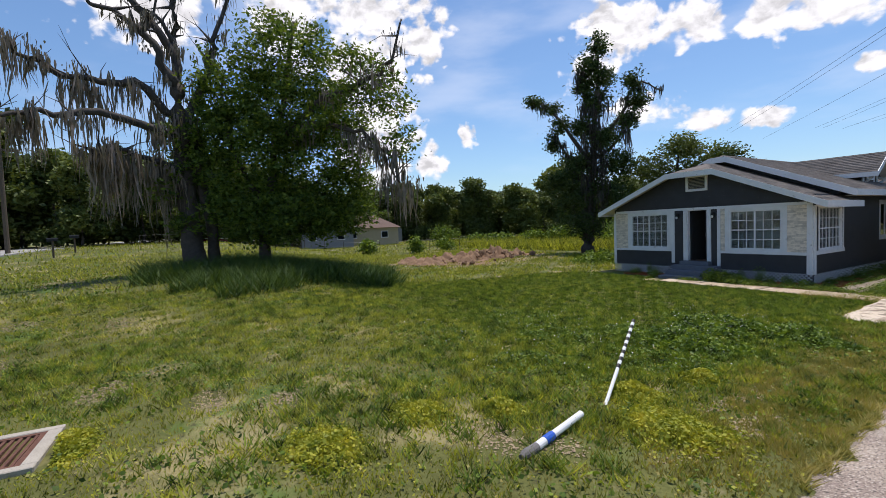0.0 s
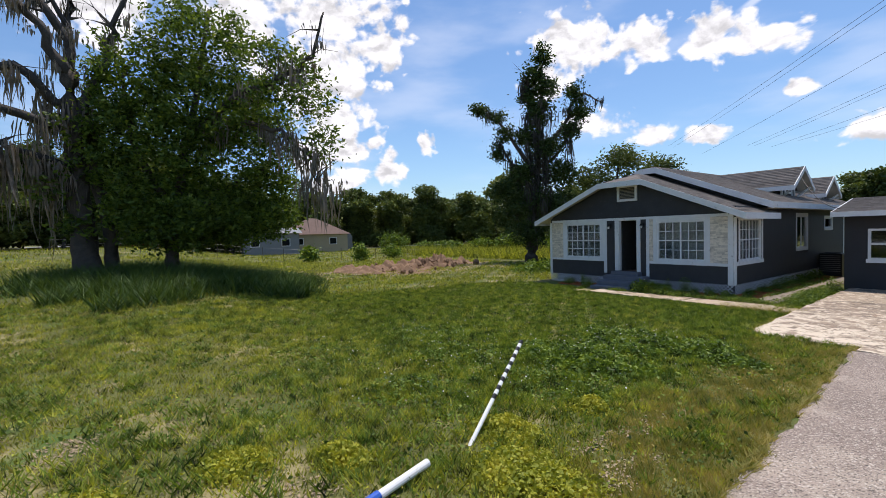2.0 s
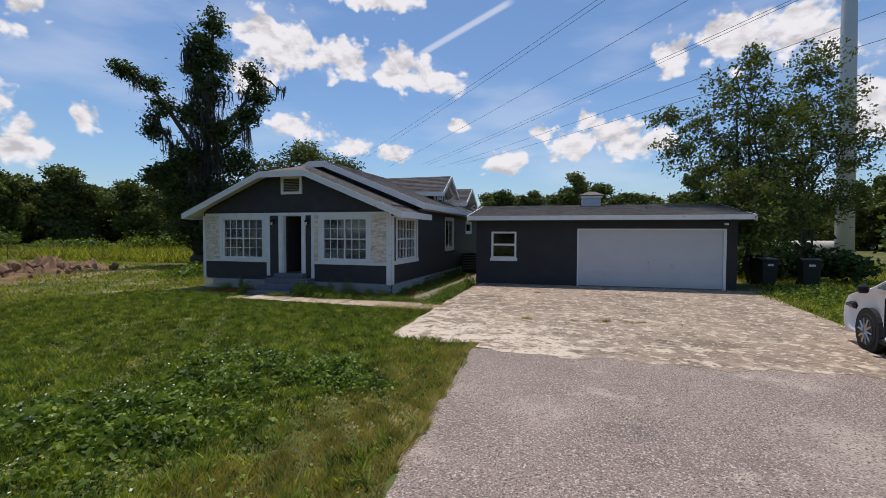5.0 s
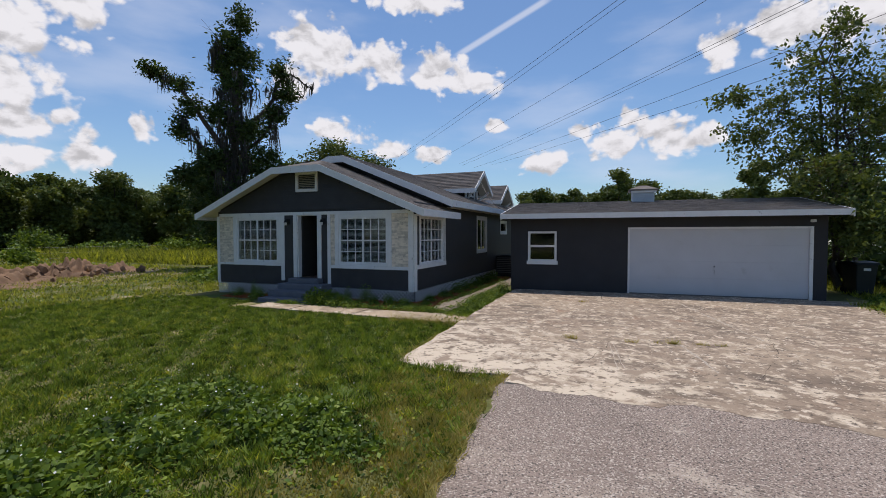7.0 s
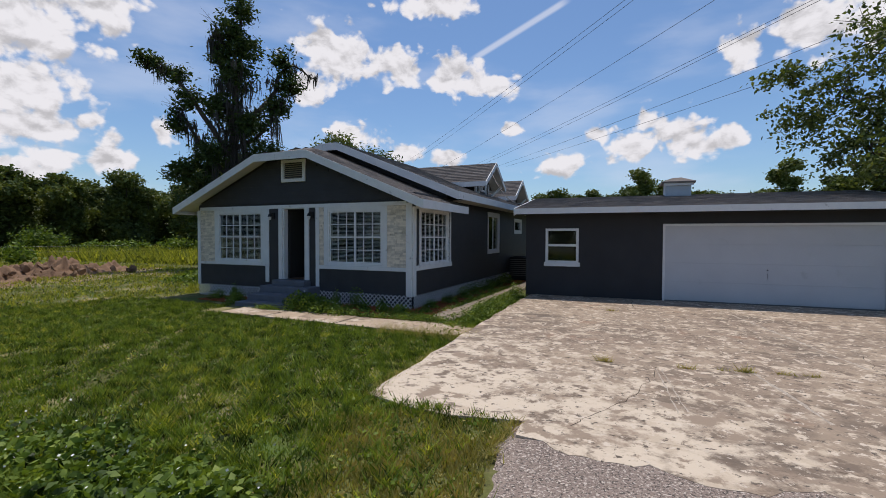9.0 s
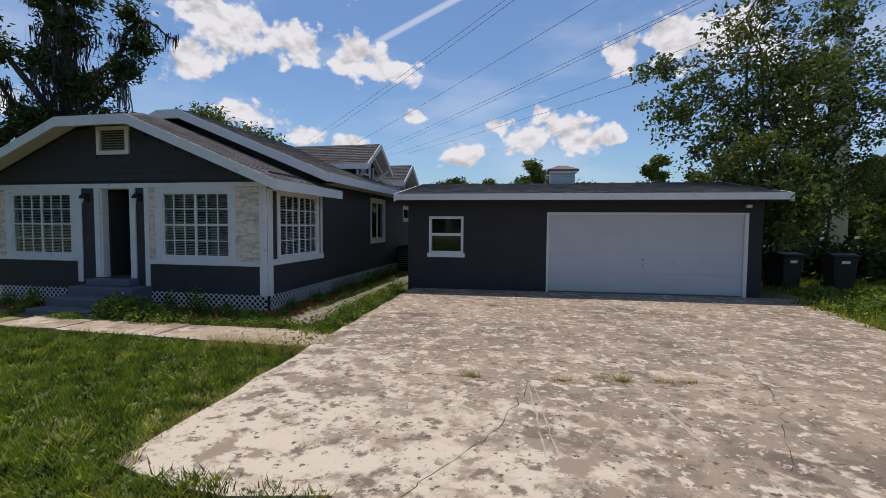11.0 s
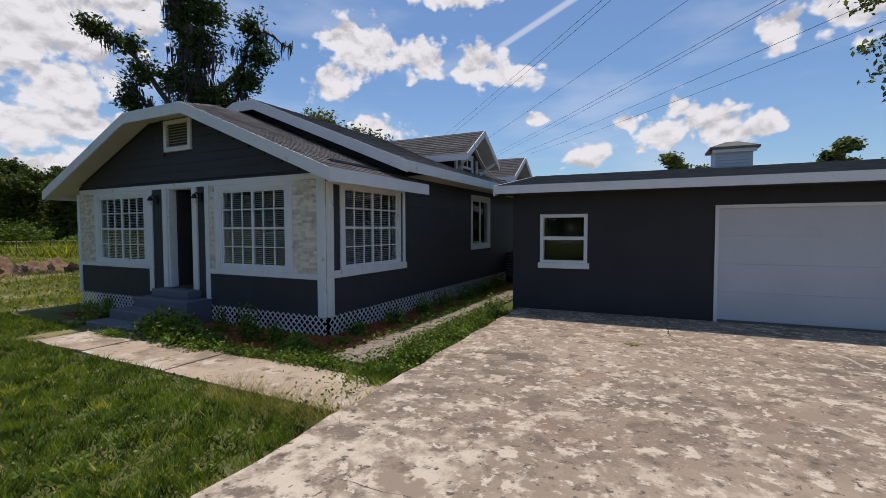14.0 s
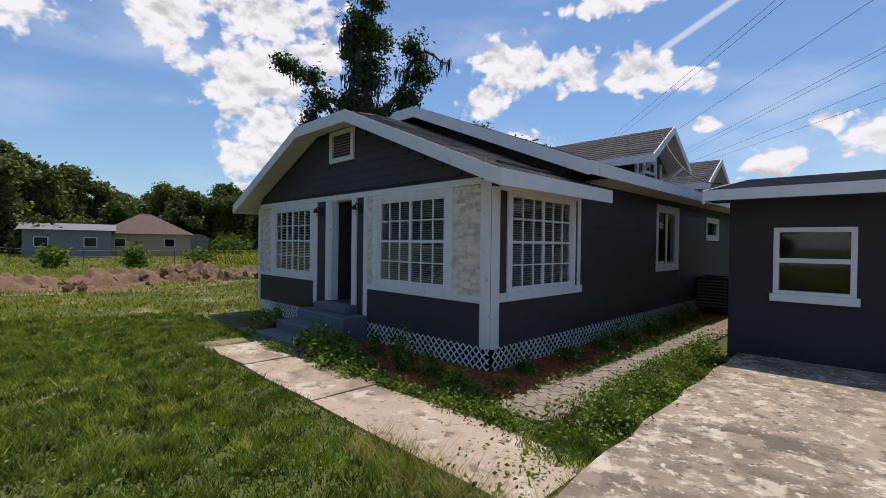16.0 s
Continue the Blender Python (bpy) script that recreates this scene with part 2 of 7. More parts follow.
ASPHALT = material("worn_asphalt", (0.285, 0.222, 0.180), 0.92, scale=1.0, vary=0.3, bump=0.9, fine=70,
                   spots=(((0.50, 0.415, 0.325), 0.42, 0.50, 0.68), ((0.19, 0.15, 0.13), 0.9, 0.60, 0.70), ((0.54, 0.45, 0.355), 1.1, 0.58, 0.72), ((0.58, 0.50, 0.42), 44, 0.53, 0.60), ((0.085, 0.07, 0.06), 55, 0.53, 0.60)))
ROAD = material("road_asphalt", (0.30, 0.29, 0.27), 0.9, scale=0.6, vary=0.15, bump=0.2, fine=30)
SIDING = material("charcoal_siding", (0.044, 0.0435, 0.047), 0.55, scale=3.0, vary=0.22, bump=0.12, fine=90, per_piece=0.12)
STUCCO = material("charcoal_stucco", (0.040, 0.0395, 0.0425), 0.8, scale=1.2, vary=0.25, bump=0.4, fine=120)
TRIM = material("white_trim", (0.72, 0.72, 0.71), 0.55, scale=4, vary=0.10, bump=0.08, fine=70, spots=(((0.46, 0.45, 0.43), 6, 0.62, 0.72),))
PALEPAINT = material("pale_blue_grey_paint", (0.50, 0.55, 0.60), 0.6, scale=4, vary=0.10, bump=0.08, fine=70)
SOFFIT = material("cream_soffit", (0.62, 0.59, 0.52), 0.7, scale=4, vary=0.10, bump=0.08, fine=70)
DOORWHITE = material("garage_door_paint", (0.55, 0.55, 0.57), 0.5, scale=1.5, vary=0.07, bump=0.05, fine=50, spots=(((0.48, 0.48, 0.49), 2.4, 0.62, 0.75),))
STONE = material("ledge_stone", (0.60, 0.53, 0.43), 0.85, scale=9, vary=0.42, bump=0.5, fine=60, per_piece=0.5)
SHINGLE = material("grey_shingle", (0.172, 0.150, 0.132), 0.95, scale=3, vary=0.32, bump=0.5, fine=120, per_piece=0.5)
STEPPAINT = material("grey_step_paint", (0.13, 0.14, 0.165), 0.6, scale=4, vary=0.2, bump=0.1, fine=60)
# near-black for unlit rooms and hollows: their darkness put into the colour
DARK = material("painted_dark", (0.012, 0.012, 0.013), 0.9, scale=4, vary=0.2, bump=0.0)
ROOMWALL = material("room_wall", (0.22, 0.21, 0.20), 0.9, scale=2, vary=0.1, bump=0.0)
BLACK = material("black_metal", (0.015, 0.015, 0.016), 0.45, scale=10, vary=0.3, bump=0.05)
BLIND = material("white_blind", (0.66, 0.65, 0.62), 0.6, scale=8, vary=0.1, bump=0.0)
GLASS = glass("window_glass")
MULCH = material("red_mulch", (0.34, 0.10, 0.035), 0.95, scale=6, vary=0.4, bump=0.9, fine=60, per_piece=0.4)
PAVER = material("tan_paver", (0.29, 0.235, 0.175), 0.9, scale=4, vary=0.25, bump=0.3, fine=60, per_piece=0.4)
BARK = material("grey_bark", (0.085, 0.07, 0.058), 0.95, scale=7, vary=0.4, bump=0.9, fine=40)
DEADWOOD = material("bare_limb", (0.07, 0.062, 0.056), 0.95, scale=8, vary=0.4, bump=0.7, fine=50)
MOSS = leafy("spanish_moss", (0.20, 0.17, 0.145), 0.45, 0.25)
MOSS_DARK = leafy("oak_moss", (0.062, 0.056, 0.048), 0.35, 0.2)
LEAF_BIG = leafy("bright_leaf", (0.10, 0.155, 0.026), 0.7, 0.4)
# dark green of rank grass, deepened further to paint in tree shade
RANK_SHADED = leafy("shaded_rank_grass", (0.06, 0.105, 0.022), 0.6, 0.25)
LEAF_OAK = leafy("oak_leaf", (0.05, 0.082, 0.022), 0.5, 0.25)
LEAF_GREY = leafy("pale_leaf", (0.095, 0.128, 0.036), 0.6, 0.35)
LEAF_BROWNISH = leafy("brownish_leaf", (0.10, 0.095, 0.038), 0.5, 0.3)
LEAF_FAR = leafy("far_leaf", (0.10, 0.132, 0.035), 0.6, 0.25, 0.25)
BLADE = leafy("grass_blade", (0.265, 0.29, 0.046), 0.85, 0.45)
BLADE_RICH = leafy("rich_blade", (0.125, 0.185, 0.024), 0.9, 0.38)
BLADE_DRY = leafy("dry_blade", (0.33, 0.29, 0.085), 0.4, 0.3)
WEED = leafy("weed_leaf", (0.125, 0.19, 0.028), 0.75, 0.33)
WEED_YELLOW = leafy("yellow_weed", (0.34, 0.35, 0.04), 0.4, 0.35)
SAND = material("bare_sand", (0.31, 0.235, 0.15), 0.95, scale=5, vary=0.4, bump=0.3, fine=60, per_piece=0.3)
FLOWER = material("white_petal", (0.75, 0.74, 0.66), 0.7, vary=0.1, bump=0.0)
FIELD_DIRT = material("trampled_dirt", (0.27, 0.20, 0.125), 0.95, scale=0.8, vary=0.35, bump=0.8, fine=20, spots=(((0.13, 0.14, 0.045), 0.6, 0.52, 0.62),))
DIRT = material("red_dirt", (0.22, 0.135, 0.08), 0.95, scale=1.2, vary=0.4, bump=0.9, fine=25, spots=(((0.12, 0.07, 0.045), 1.4, 0.55, 0.68),))
RUST = material("rusty_iron", (0.13, 0.06, 0.04), 0.85, scale=12, vary=0.4, bump=0.4, fine=70)
CURB = material("grate_concrete", (0.38, 0.34, 0.28), 0.9, scale=5, vary=0.25, bump=0.3, fine=60)
PVC_WHITE = material("white_pvc", (0.72, 0.72, 0.70), 0.4, vary=0.08, bump=0.0)
PVC_BLACK = material("black_band", (0.015, 0.015, 0.015), 0.4, vary=0.1, bump=0.0)
BLUE = material("blue_tape", (0.02, 0.09, 0.42), 0.5, vary=0.2, bump=0.1)
GREYCAP = material("grey_rubber", (0.16, 0.15, 0.14), 0.8, vary=0.2, bump=0.1)
CARPAINT = material("white_car_paint", (0.84, 0.84, 0.84), 0.18, vary=0.03, bump=0.0, spec=0.6)
CARRED = material("red_car_paint", (0.22, 0.02, 0.025), 0.25, vary=0.05, bump=0.0, spec=0.6)
TYRE = material("tyre_rubber", (0.02, 0.02, 0.02), 0.85, vary=0.2, bump=0.1)
ALLOY = material("alloy_rim", (0.42, 0.42, 0.43), 0.3, 0.9, vary=0.1, bump=0.0)
CARGLASS = material("car_window", (0.012, 0.014, 0.016), 0.06, vary=0.1, bump=0.0, spec=0.35)
POLEMETAL = material("pale_steel", (0.52, 0.54, 0.56), 0.5, 0.2, scale=1, vary=0.08, bump=0.02)
TANK = material("rusty_cream_tank", (0.55, 0.50, 0.42), 0.6, scale=2, vary=0.15, bump=0.05, spots=(((0.35, 0.22, 0.13), 2.0, 0.58, 0.7),))
TANWALL = material("tan_house_wall", (0.40, 0.33, 0.21), 0.85, scale=1, vary=0.1, bump=0.1)
GREYWALL = material("grey_house_wall", (0.22, 0.225, 0.23), 0.8, scale=1, vary=0.1, bump=0.1)
BROWNROOF = material("brown_roof", (0.15, 0.10, 0.08), 0.9, scale=2, vary=0.2, bump=0.3)
METALROOF = material("dull_metal", (0.20, 0.20, 0.195), 0.5, 0.4, scale=2, vary=0.2, bump=0.05)
WOOD = material("weathered_post", (0.11, 0.085, 0.06), 0.9, scale=8, vary=0.3, bump=0.4)
WIRE = material("cable_black", (0.02, 0.02, 0.022), 0.6, vary=0.1, bump=0.0)
BIN = material("dark_green_bin", (0.018, 0.022, 0.022), 0.5, vary=0.15, bump=0.0)

# ---- building tools ----
rng = np.random.default_rng(7)


def link_mesh(name, me, mat, parent=None, label=""):
    if mat:
        me.materials.append(mat)
    ob = new(name, me)
    if parent is not None:
        ob.parent = parent
    return tagged(ob, label)


def part(name, bm, mat, parent=None, label="", smooth=False):
    me = bpy.data.meshes.new(name)
    bm.normal_update()
    bm.to_mesh(me)
    bm.free()
    if smooth:
        me.polygons.foreach_set("use_smooth", [True] * len(me.polygons))
    return link_mesh(name, me, mat, parent, label)


def thing(name, label, category, group="", at=(0, 0, 0)):
    ob = tagged(new(name), label, category, group)
    ob.location = at
    return ob


def box(bm, x0, y0, z0, x1, y1, z1, m=None):
    c = Matrix.Translation(((x0 + x1) / 2, (y0 + y1) / 2, (z0 + z1) / 2)) @ Matrix.Diagonal((abs(x1 - x0), abs(y1 - y0), abs(z1 - z0), 1))
    return bmesh.ops.create_cube(bm, size=1, matrix=(m @ c) if m is not None else c)["verts"]


def boxes(*items, m=None, bevel=0.0):
    bm = bmesh.new()
    for b in items:
        box(bm, *b, m=m)
    if bevel:
        bmesh.ops.bevel(bm, geom=bm.edges[:], offset=bevel, segments=1, affect="EDGES")
    return bm


def prism(outline, lo, hi, axis="y", m=None):
    """A solid from an outline of (a, b) pairs, pushed along an axis from lo to hi."""
    bm = bmesh.new()
    put = {"y": lambda a, b, d: (a, d, b), "x": lambda a, b, d: (d, a, b), "z": lambda a, b, d: (a, b, d)}[axis]
    rings = [[bm.verts.new(put(a, b, d)) for a, b in outline] for d in (lo, hi)]
    bm.faces.new(rings[0])
    bm.faces.new(rings[1][::-1])
    for i in range(len(outline)):
        j = (i + 1) % len(outline)
        bm.faces.new((rings[0][j], rings[0][i], rings[1][i], rings[1][j]))
    if m is not None:
        bm.transform(m)
    bmesh.ops.recalc_face_normals(bm, faces=bm.faces[:])
    return bm


def slab(corners, thick, bm=None):
    """A sheet through corners (in order), with a thickness measured downwards."""
    bm = bm or bmesh.new()
    top = [bm.verts.new(c) for c in corners]
    low = [bm.verts.new((c[0], c[1], c[2] - thick)) for c in corners]
    faces = [bm.faces.new(top), bm.faces.new(low[::-1])]
    for i in range(len(corners)):
        j = (i + 1) % len(corners)
        faces.append(bm.faces.new((top[j], top[i], low[i], low[j])))
    bmesh.ops.recalc_face_normals(bm, faces=bm.faces[:])
    return bm


def tube(bm, path, radii, sides=7, cap=True):
    """A tapered tube along a path."""
    rings = []
    for i, p in enumerate(path):
        d = (Vector(path[min(i + 1, len(path) - 1)]) - Vector(path[max(i - 1, 0)])).normalized()
        q = d.to_track_quat("Z", "Y")
        rings.append([bm.verts.new(Vector(p) + q @ Vector((math.cos(2 * math.pi * k / sides), math.sin(2 * math.pi * k / sides), 0)) * radii[i]) for k in range(sides)])
    for a, b in zip(rings, rings[1:]):
        for k in range(sides):
            bm.faces.new((a[k], a[(k + 1) % sides], b[(k + 1) % sides], b[k]))
    if cap:
        bm.faces.new(rings[0][::-1])
        bm.faces.new(rings[-1])
    return bm


def cylinder(p0, p1, r0, r1=None, sides=12, bm=None):
    return tube(bm or bmesh.new(), [p0, p1], [r0, r0 if r1 is None else r1], sides)


def soup(name, verts, faces, mat, parent=None, label=""):
    """A joined mesh of many small faces, from numpy arrays."""
    me = bpy.data.meshes.new(name)
    nv, nf, k = len(verts), len(faces), faces.shape[1]
    me.vertices.add(nv)
    me.vertices.foreach_set("co", np.asarray(verts, np.float32).ravel())
    me.loops.add(nf * k)
    me.loops.foreach_set("vertex_index", faces.astype(np.int32).ravel())
    me.polygons.add(nf)
    me.polygons.foreach_set("loop_start", np.arange(0, nf * k, k, dtype=np.int32))
    me.update(calc_edges=True)
    return link_mesh(name, me, mat, parent, label)


def unit(v):
    return v / np.maximum(np.linalg.norm(v, axis=1, keepdims=True), 1e-9)


def leaves(centres, size, droop=0.3, aspect=0.45, rnd=rng):
    """A pointed leaf (four corners) at each centre, turned at random."""
    n = len(centres)
    along = unit(rnd.normal(size=(n, 3)) * (1, 1, 0.6) + (0, 0, -droop))
    side = unit(np.cross(along, rnd.normal(size=(n, 3))))
    s = (size * rnd.uniform(0.6, 1.35, n))[:, None]
    v = np.stack([centres - along * s * 0.5, centres + side * s * aspect * 0.5, centres + along * s * 0.5, centres - side * s * aspect * 0.5], 1)
    return v.reshape(-1, 3), np.arange(4 * n).reshape(-1, 4)


def blades(roots, height, width, lean=0.35, rnd=rng):
    """A grass blade (one tall triangle) at each root."""
    n = len(roots)
    a = rnd.uniform(0, 2 * math.pi, n)
    side = np.stack([np.cos(a), np.sin(a), np.zeros(n)], 1) * (width * rnd.uniform(0.7, 1.4, n) / 2)[:, None]
    h = height * rnd.uniform(0.5, 1.3, n)
    b = rnd.uniform(0, 2 * math.pi, n)
    tip = roots + np.stack([np.cos(b) * h * lean, np.sin(b) * h * lean, h], 1)
    return np.stack([roots - side, roots + side, tip], 1).reshape(-1, 3), np.arange(3 * n).reshape(-1, 3)


def ease(a, b, v):
    u = np.clip((np.asarray(v, float) - a) / (b - a), 0, 1)
    return u * u * (3 - 2 * u)


def wave(x, y, s, k=0.0):
    return np.sin(x * s + 1.3 * k) * np.cos(y * s * 0.83 + k) + 0.5 * np.sin(x * s * 2.3 + y * s * 1.7 + k)


DIP = 0.09                            # the yard by the house lies a little lower than the drive


def lie(x, y):
    """The height of the ground."""
    x, y = np.asarray(x, float), np.asarray(y, float)
    z = 0.30 * ease(-8.5, -17, y) * ease(-40, 0, x)
    z = z + 0.64 * ease(-2, -13, x) * ease(-7, -16, y) + 0.9 * ease(-13, -45, x) * ease(0, -14, y)
    z = z + 0.15 * np.exp(-(((x + 12.5) / 4.5) ** 2 + ((y + 15.5) / 4.0) ** 2))
    rough = ease(2.2, 0.5, x) * ease(-3.0, -4.5, y)
    return z - DIP * ease(-6.5, -2.8, y) * ease(3.0, 2.3, x) + 0.025 * wave(x, y, 0.9, 1) * rough + 0.012 * wave(x, y, 3.1, 2) * rough


def sheet(name, xs, ys, zfun, mat, keep=None, thick=0.0):
    """A grid over xs and ys at the heights zfun; keep tells which cells stay."""
    X, Y = np.meshgrid(xs, ys)
    Zs = zfun(X, Y)
    w = len(xs)
    v = np.stack([X.ravel(), Y.ravel(), Zs.ravel()], 1)
    i = np.arange((len(ys) - 1) * (w - 1))
    r, c = i // (w - 1), i % (w - 1)
    f = np.stack([r * w + c, r * w + c + 1, (r + 1) * w + c + 1, (r + 1) * w + c], 1)
    if keep is not None:
        mid = v[f].mean(1)
        f = f[keep(mid[:, 0], mid[:, 1])]
    ob = soup(name, v, f, mat)
    ob.data.polygons.foreach_set("use_smooth", [True] * len(ob.data.polygons))
    return ob


# ---- ground, paving ----
def drive_left(y):
    """The left edge of the paving, a little uneven."""
    y = np.asarray(y, float)
    conc = 2.25 + 0.0105 * np.clip(2.8 - y, 0, 9.5) ** 1.5
    asp = 4.22 + 0.075 * np.clip(-6.6 - y, 0, 40) ** 1.1
    return np.where(y > -5.95, conc, asp) + 0.03 * np.sin(y * 5.1) + 0.02 * np.sin(y * 13.7)


def paved(x, y):
    return ((x > drive_left(y)) & (x < 11.25 - 0.05 * np.minimum(y + 6, 0)) & (y > -5.95) & (y < 3.85)) | ((x > drive_left(y)) & (x < 17) & (y <= -5.95) & (y > -30))


def ground_height(x, y):
    return lie(x, y) - 0.07 * paved(x - 0.15, y)


def steps_of(*runs):
    return np.concatenate([np.arange(a, b, s) for a, b, s in runs])


gx = steps_of((-2600, -160, 350), (-160, -40, 8), (-40, -16, 1.5), (-16, 6, 0.3), (6, 18, 1.0), (18, 60, 5), (60, 200, 25), (200, 2700, 350))
gy = steps_of((-2600, -160, 350), (-160, -50, 10), (-50, -24, 2), (-24, 5, 0.3), (5, 20, 1.5), (20, 60, 5), (60, 200, 25), (200, 2700, 350))
ground = tagged(sheet("ground", gx, gy, ground_height, GRASS_BASE), "patchy green lawn over sandy soil", "ground", kind="structure")

asphalt = sheet("asphalt_drive", np.linspace(0, 1, 40), steps_of((-30, -18, 0.5), (-18, -5.84, 0.06)), lambda u, y: lie(5 + 12 * u, y) + 0.012, ASPHALT)
co = np.array([tuple(v.co) for v in asphalt.data.vertices])
edge_x = drive_left(np.minimum(co[:, 1], -5.96)) + 0.02 * wave(co[:, 1] * 3, co[:, 1], 3.3, 2) + 0.03 * wave(co[:, 1], co[:, 1] * 0.6, 1.3, 4)
co[:, 0] = edge_x + (17 - edge_x) * co[:, 0]
co[:, 2] = lie(co[:, 0], co[:, 1]) + 0.025 + 0.006 * wave(co[:, 0], co[:, 1], 1.4) * ease(-6.3, -7.5, co[:, 1]) - 0.03 * (co[:, 0] < edge_x + 0.05)
asphalt.data.vertices.foreach_set("co", co.astype(np.float32).ravel())
tagged(asphalt, "worn grey asphalt driveway with pale gravelly wear", "driveway", kind="structure")

conc_edge = [(float(drive_left(y)), y) for y in np.arange(3.6, -5.85, -0.45)] + [(2.52, -5.92), (2.8, -6.0), (3.12, -6.08), (3.6, -6.12), (4.22, -5.98), (5.4, -5.95), (6.5, -5.92), (7.3, -5.97), (8.6, -5.72), (9.9, -5.70), (11.2, -5.6), (11.32, -3), (11.5, 0.5), (11.75, 3.0), (12.0, 3.95)]
concrete = part("concrete_drive", prism(conc_edge, -0.05, 0.03, "z"), CONCRETE)
tagged(concrete, "stained pale concrete driveway slab before the garage", "driveway", kind="structure")
apron_edge = [(x, -6.4 + 0.14 * float(wave(x, x * 0.7, 1.7, 1)) + 0.05 * float(wave(x, x, 7.3, 2)) + 0.03 * max(x - 7, 0)) for x in np.arange(4.3, 10.6, 0.12)]
apron = part("asphalt_patch", prism([(10.6, -5.4), (4.26, -5.4)] + apron_edge, 0.0, 0.0285, "z"), CONCRETE)
tagged(apron, "pale worn concrete skirt where the slab meets asphalt", "driveway", kind="structure")

def crack(points, width, name="crack", mat=None, ragged=1.0, label=""):
    """A ragged crack in the slab: a thin dark strip let in just above it."""
    rr = random.Random(int(points[0][0] * 100))
    bm = bmesh.new()
    line = []
    for (x0, y0), (x1, y1) in zip(points, points[1:]):
        n = max(int(math.hypot(x1 - x0, y1 - y0) / 0.12), 2)
        line += [(x0 + (x1 - x0) * k / n + rr.gauss(0, 0.025) * ragged, y0 + (y1 - y0) * k / n + rr.gauss(0, 0.02) * ragged) for k in range(n)]
    prev = None
    for x, y in line:
        w = width * rr.uniform(0.3, 1.3)
        ring = (bm.verts.new((x - w, y - w * 0.4, 0.0315)), bm.verts.new((x + w, y + w * 0.4, 0.0315)))
        if prev:
            bm.faces.new((prev[0], prev[1], ring[1], ring[0]))
        prev = ring
    bmesh.ops.recalc_face_normals(bm, faces=bm.faces[:])
    part(name, bm, mat or CRACK, concrete, label)


CRACK = material("crack_dirt", (0.07, 0.055, 0.04), 0.95)
for pts, w in (([(4.7, -5.9), (5.2, -4.9), (5.35, -4.2), (5.5, -3.7), (5.55, -3.42)], 0.006), ([(5.55, -3.42), (4.2, -3.5), (3.0, -3.45)], 0.006), ([(5.55, -3.42), (7.4, -3.15), (9.6, -3.0)], 0.006), ([(5.1, 3.3), (5.15, 2.0), (5.5, 1.4), (6.0, 1.2)], 0.008), ([(7.4, -5.0), (8.0, -3.6), (8.4, -1.0)], 0.005)):
    crack(pts, w)
SCRAPE = material("pale_scrape", (0.40, 0.34, 0.27), 0.9, scale=14, vary=0.5, bump=0.1, fine=60)
for pts, w in (([(6.6, -3.1), (6.8, -4.0), (6.98, -5.0)], 0.022), ([(7.19, 1.9), (7.6, -0.2), (8.1, -2.57)], 0.02), ([(5.5, -3.57), (5.6, -4.5), (5.67, -5.3)], 0.008), ([(5.57, -3.55), (5.66, -4.4), (5.76, -5.2)], 0.008)):
    crack(pts, w, "scrape", SCRAPE, 0.3, "pale scrape mark along the slab")

walkway = tagged(new("front_walk"), "tan cracked concrete front walk by the steps", "walkway", kind="structure")
for x0, x1, d in ((-4.0, -2.62, 0.03), (-2.6, -0.62, 0.0), (-0.6, 2.27, -0.02)):
    part("walk_slab", prism([(x0, -2.37 + d), (x0 + (x1 - x0) * 0.4, -2.41), (x1, -2.39 + d), (x1, -1.45 + d), (x0 + (x1 - x0) * 0.5, -1.42), (x0, -1.5 + d)], -0.05 - DIP, 0.035 - DIP + d * 0.3, "z"), WALK, walkway)

# ---- house ----
house = thing("house", "single-storey charcoal clapboard house with white trim", "house")
XL, BACK, PORCH = -7.7, 14.5, 2.2
DOOR_X, DOOR_Z = (-4.21, -3.39), (0.54, 2.60)
WINL, WINR = (-6.82, -5.01, 1.02, 2.50), (-2.60, -0.86, 1.02, 2.50)
WINS, WIN2, WIN3 = (0.42, 2.22, 1.03, 2.50), (6.16, 7.48, 1.24, 2.62), (10.05, 11.2, 2.03, 2.54)


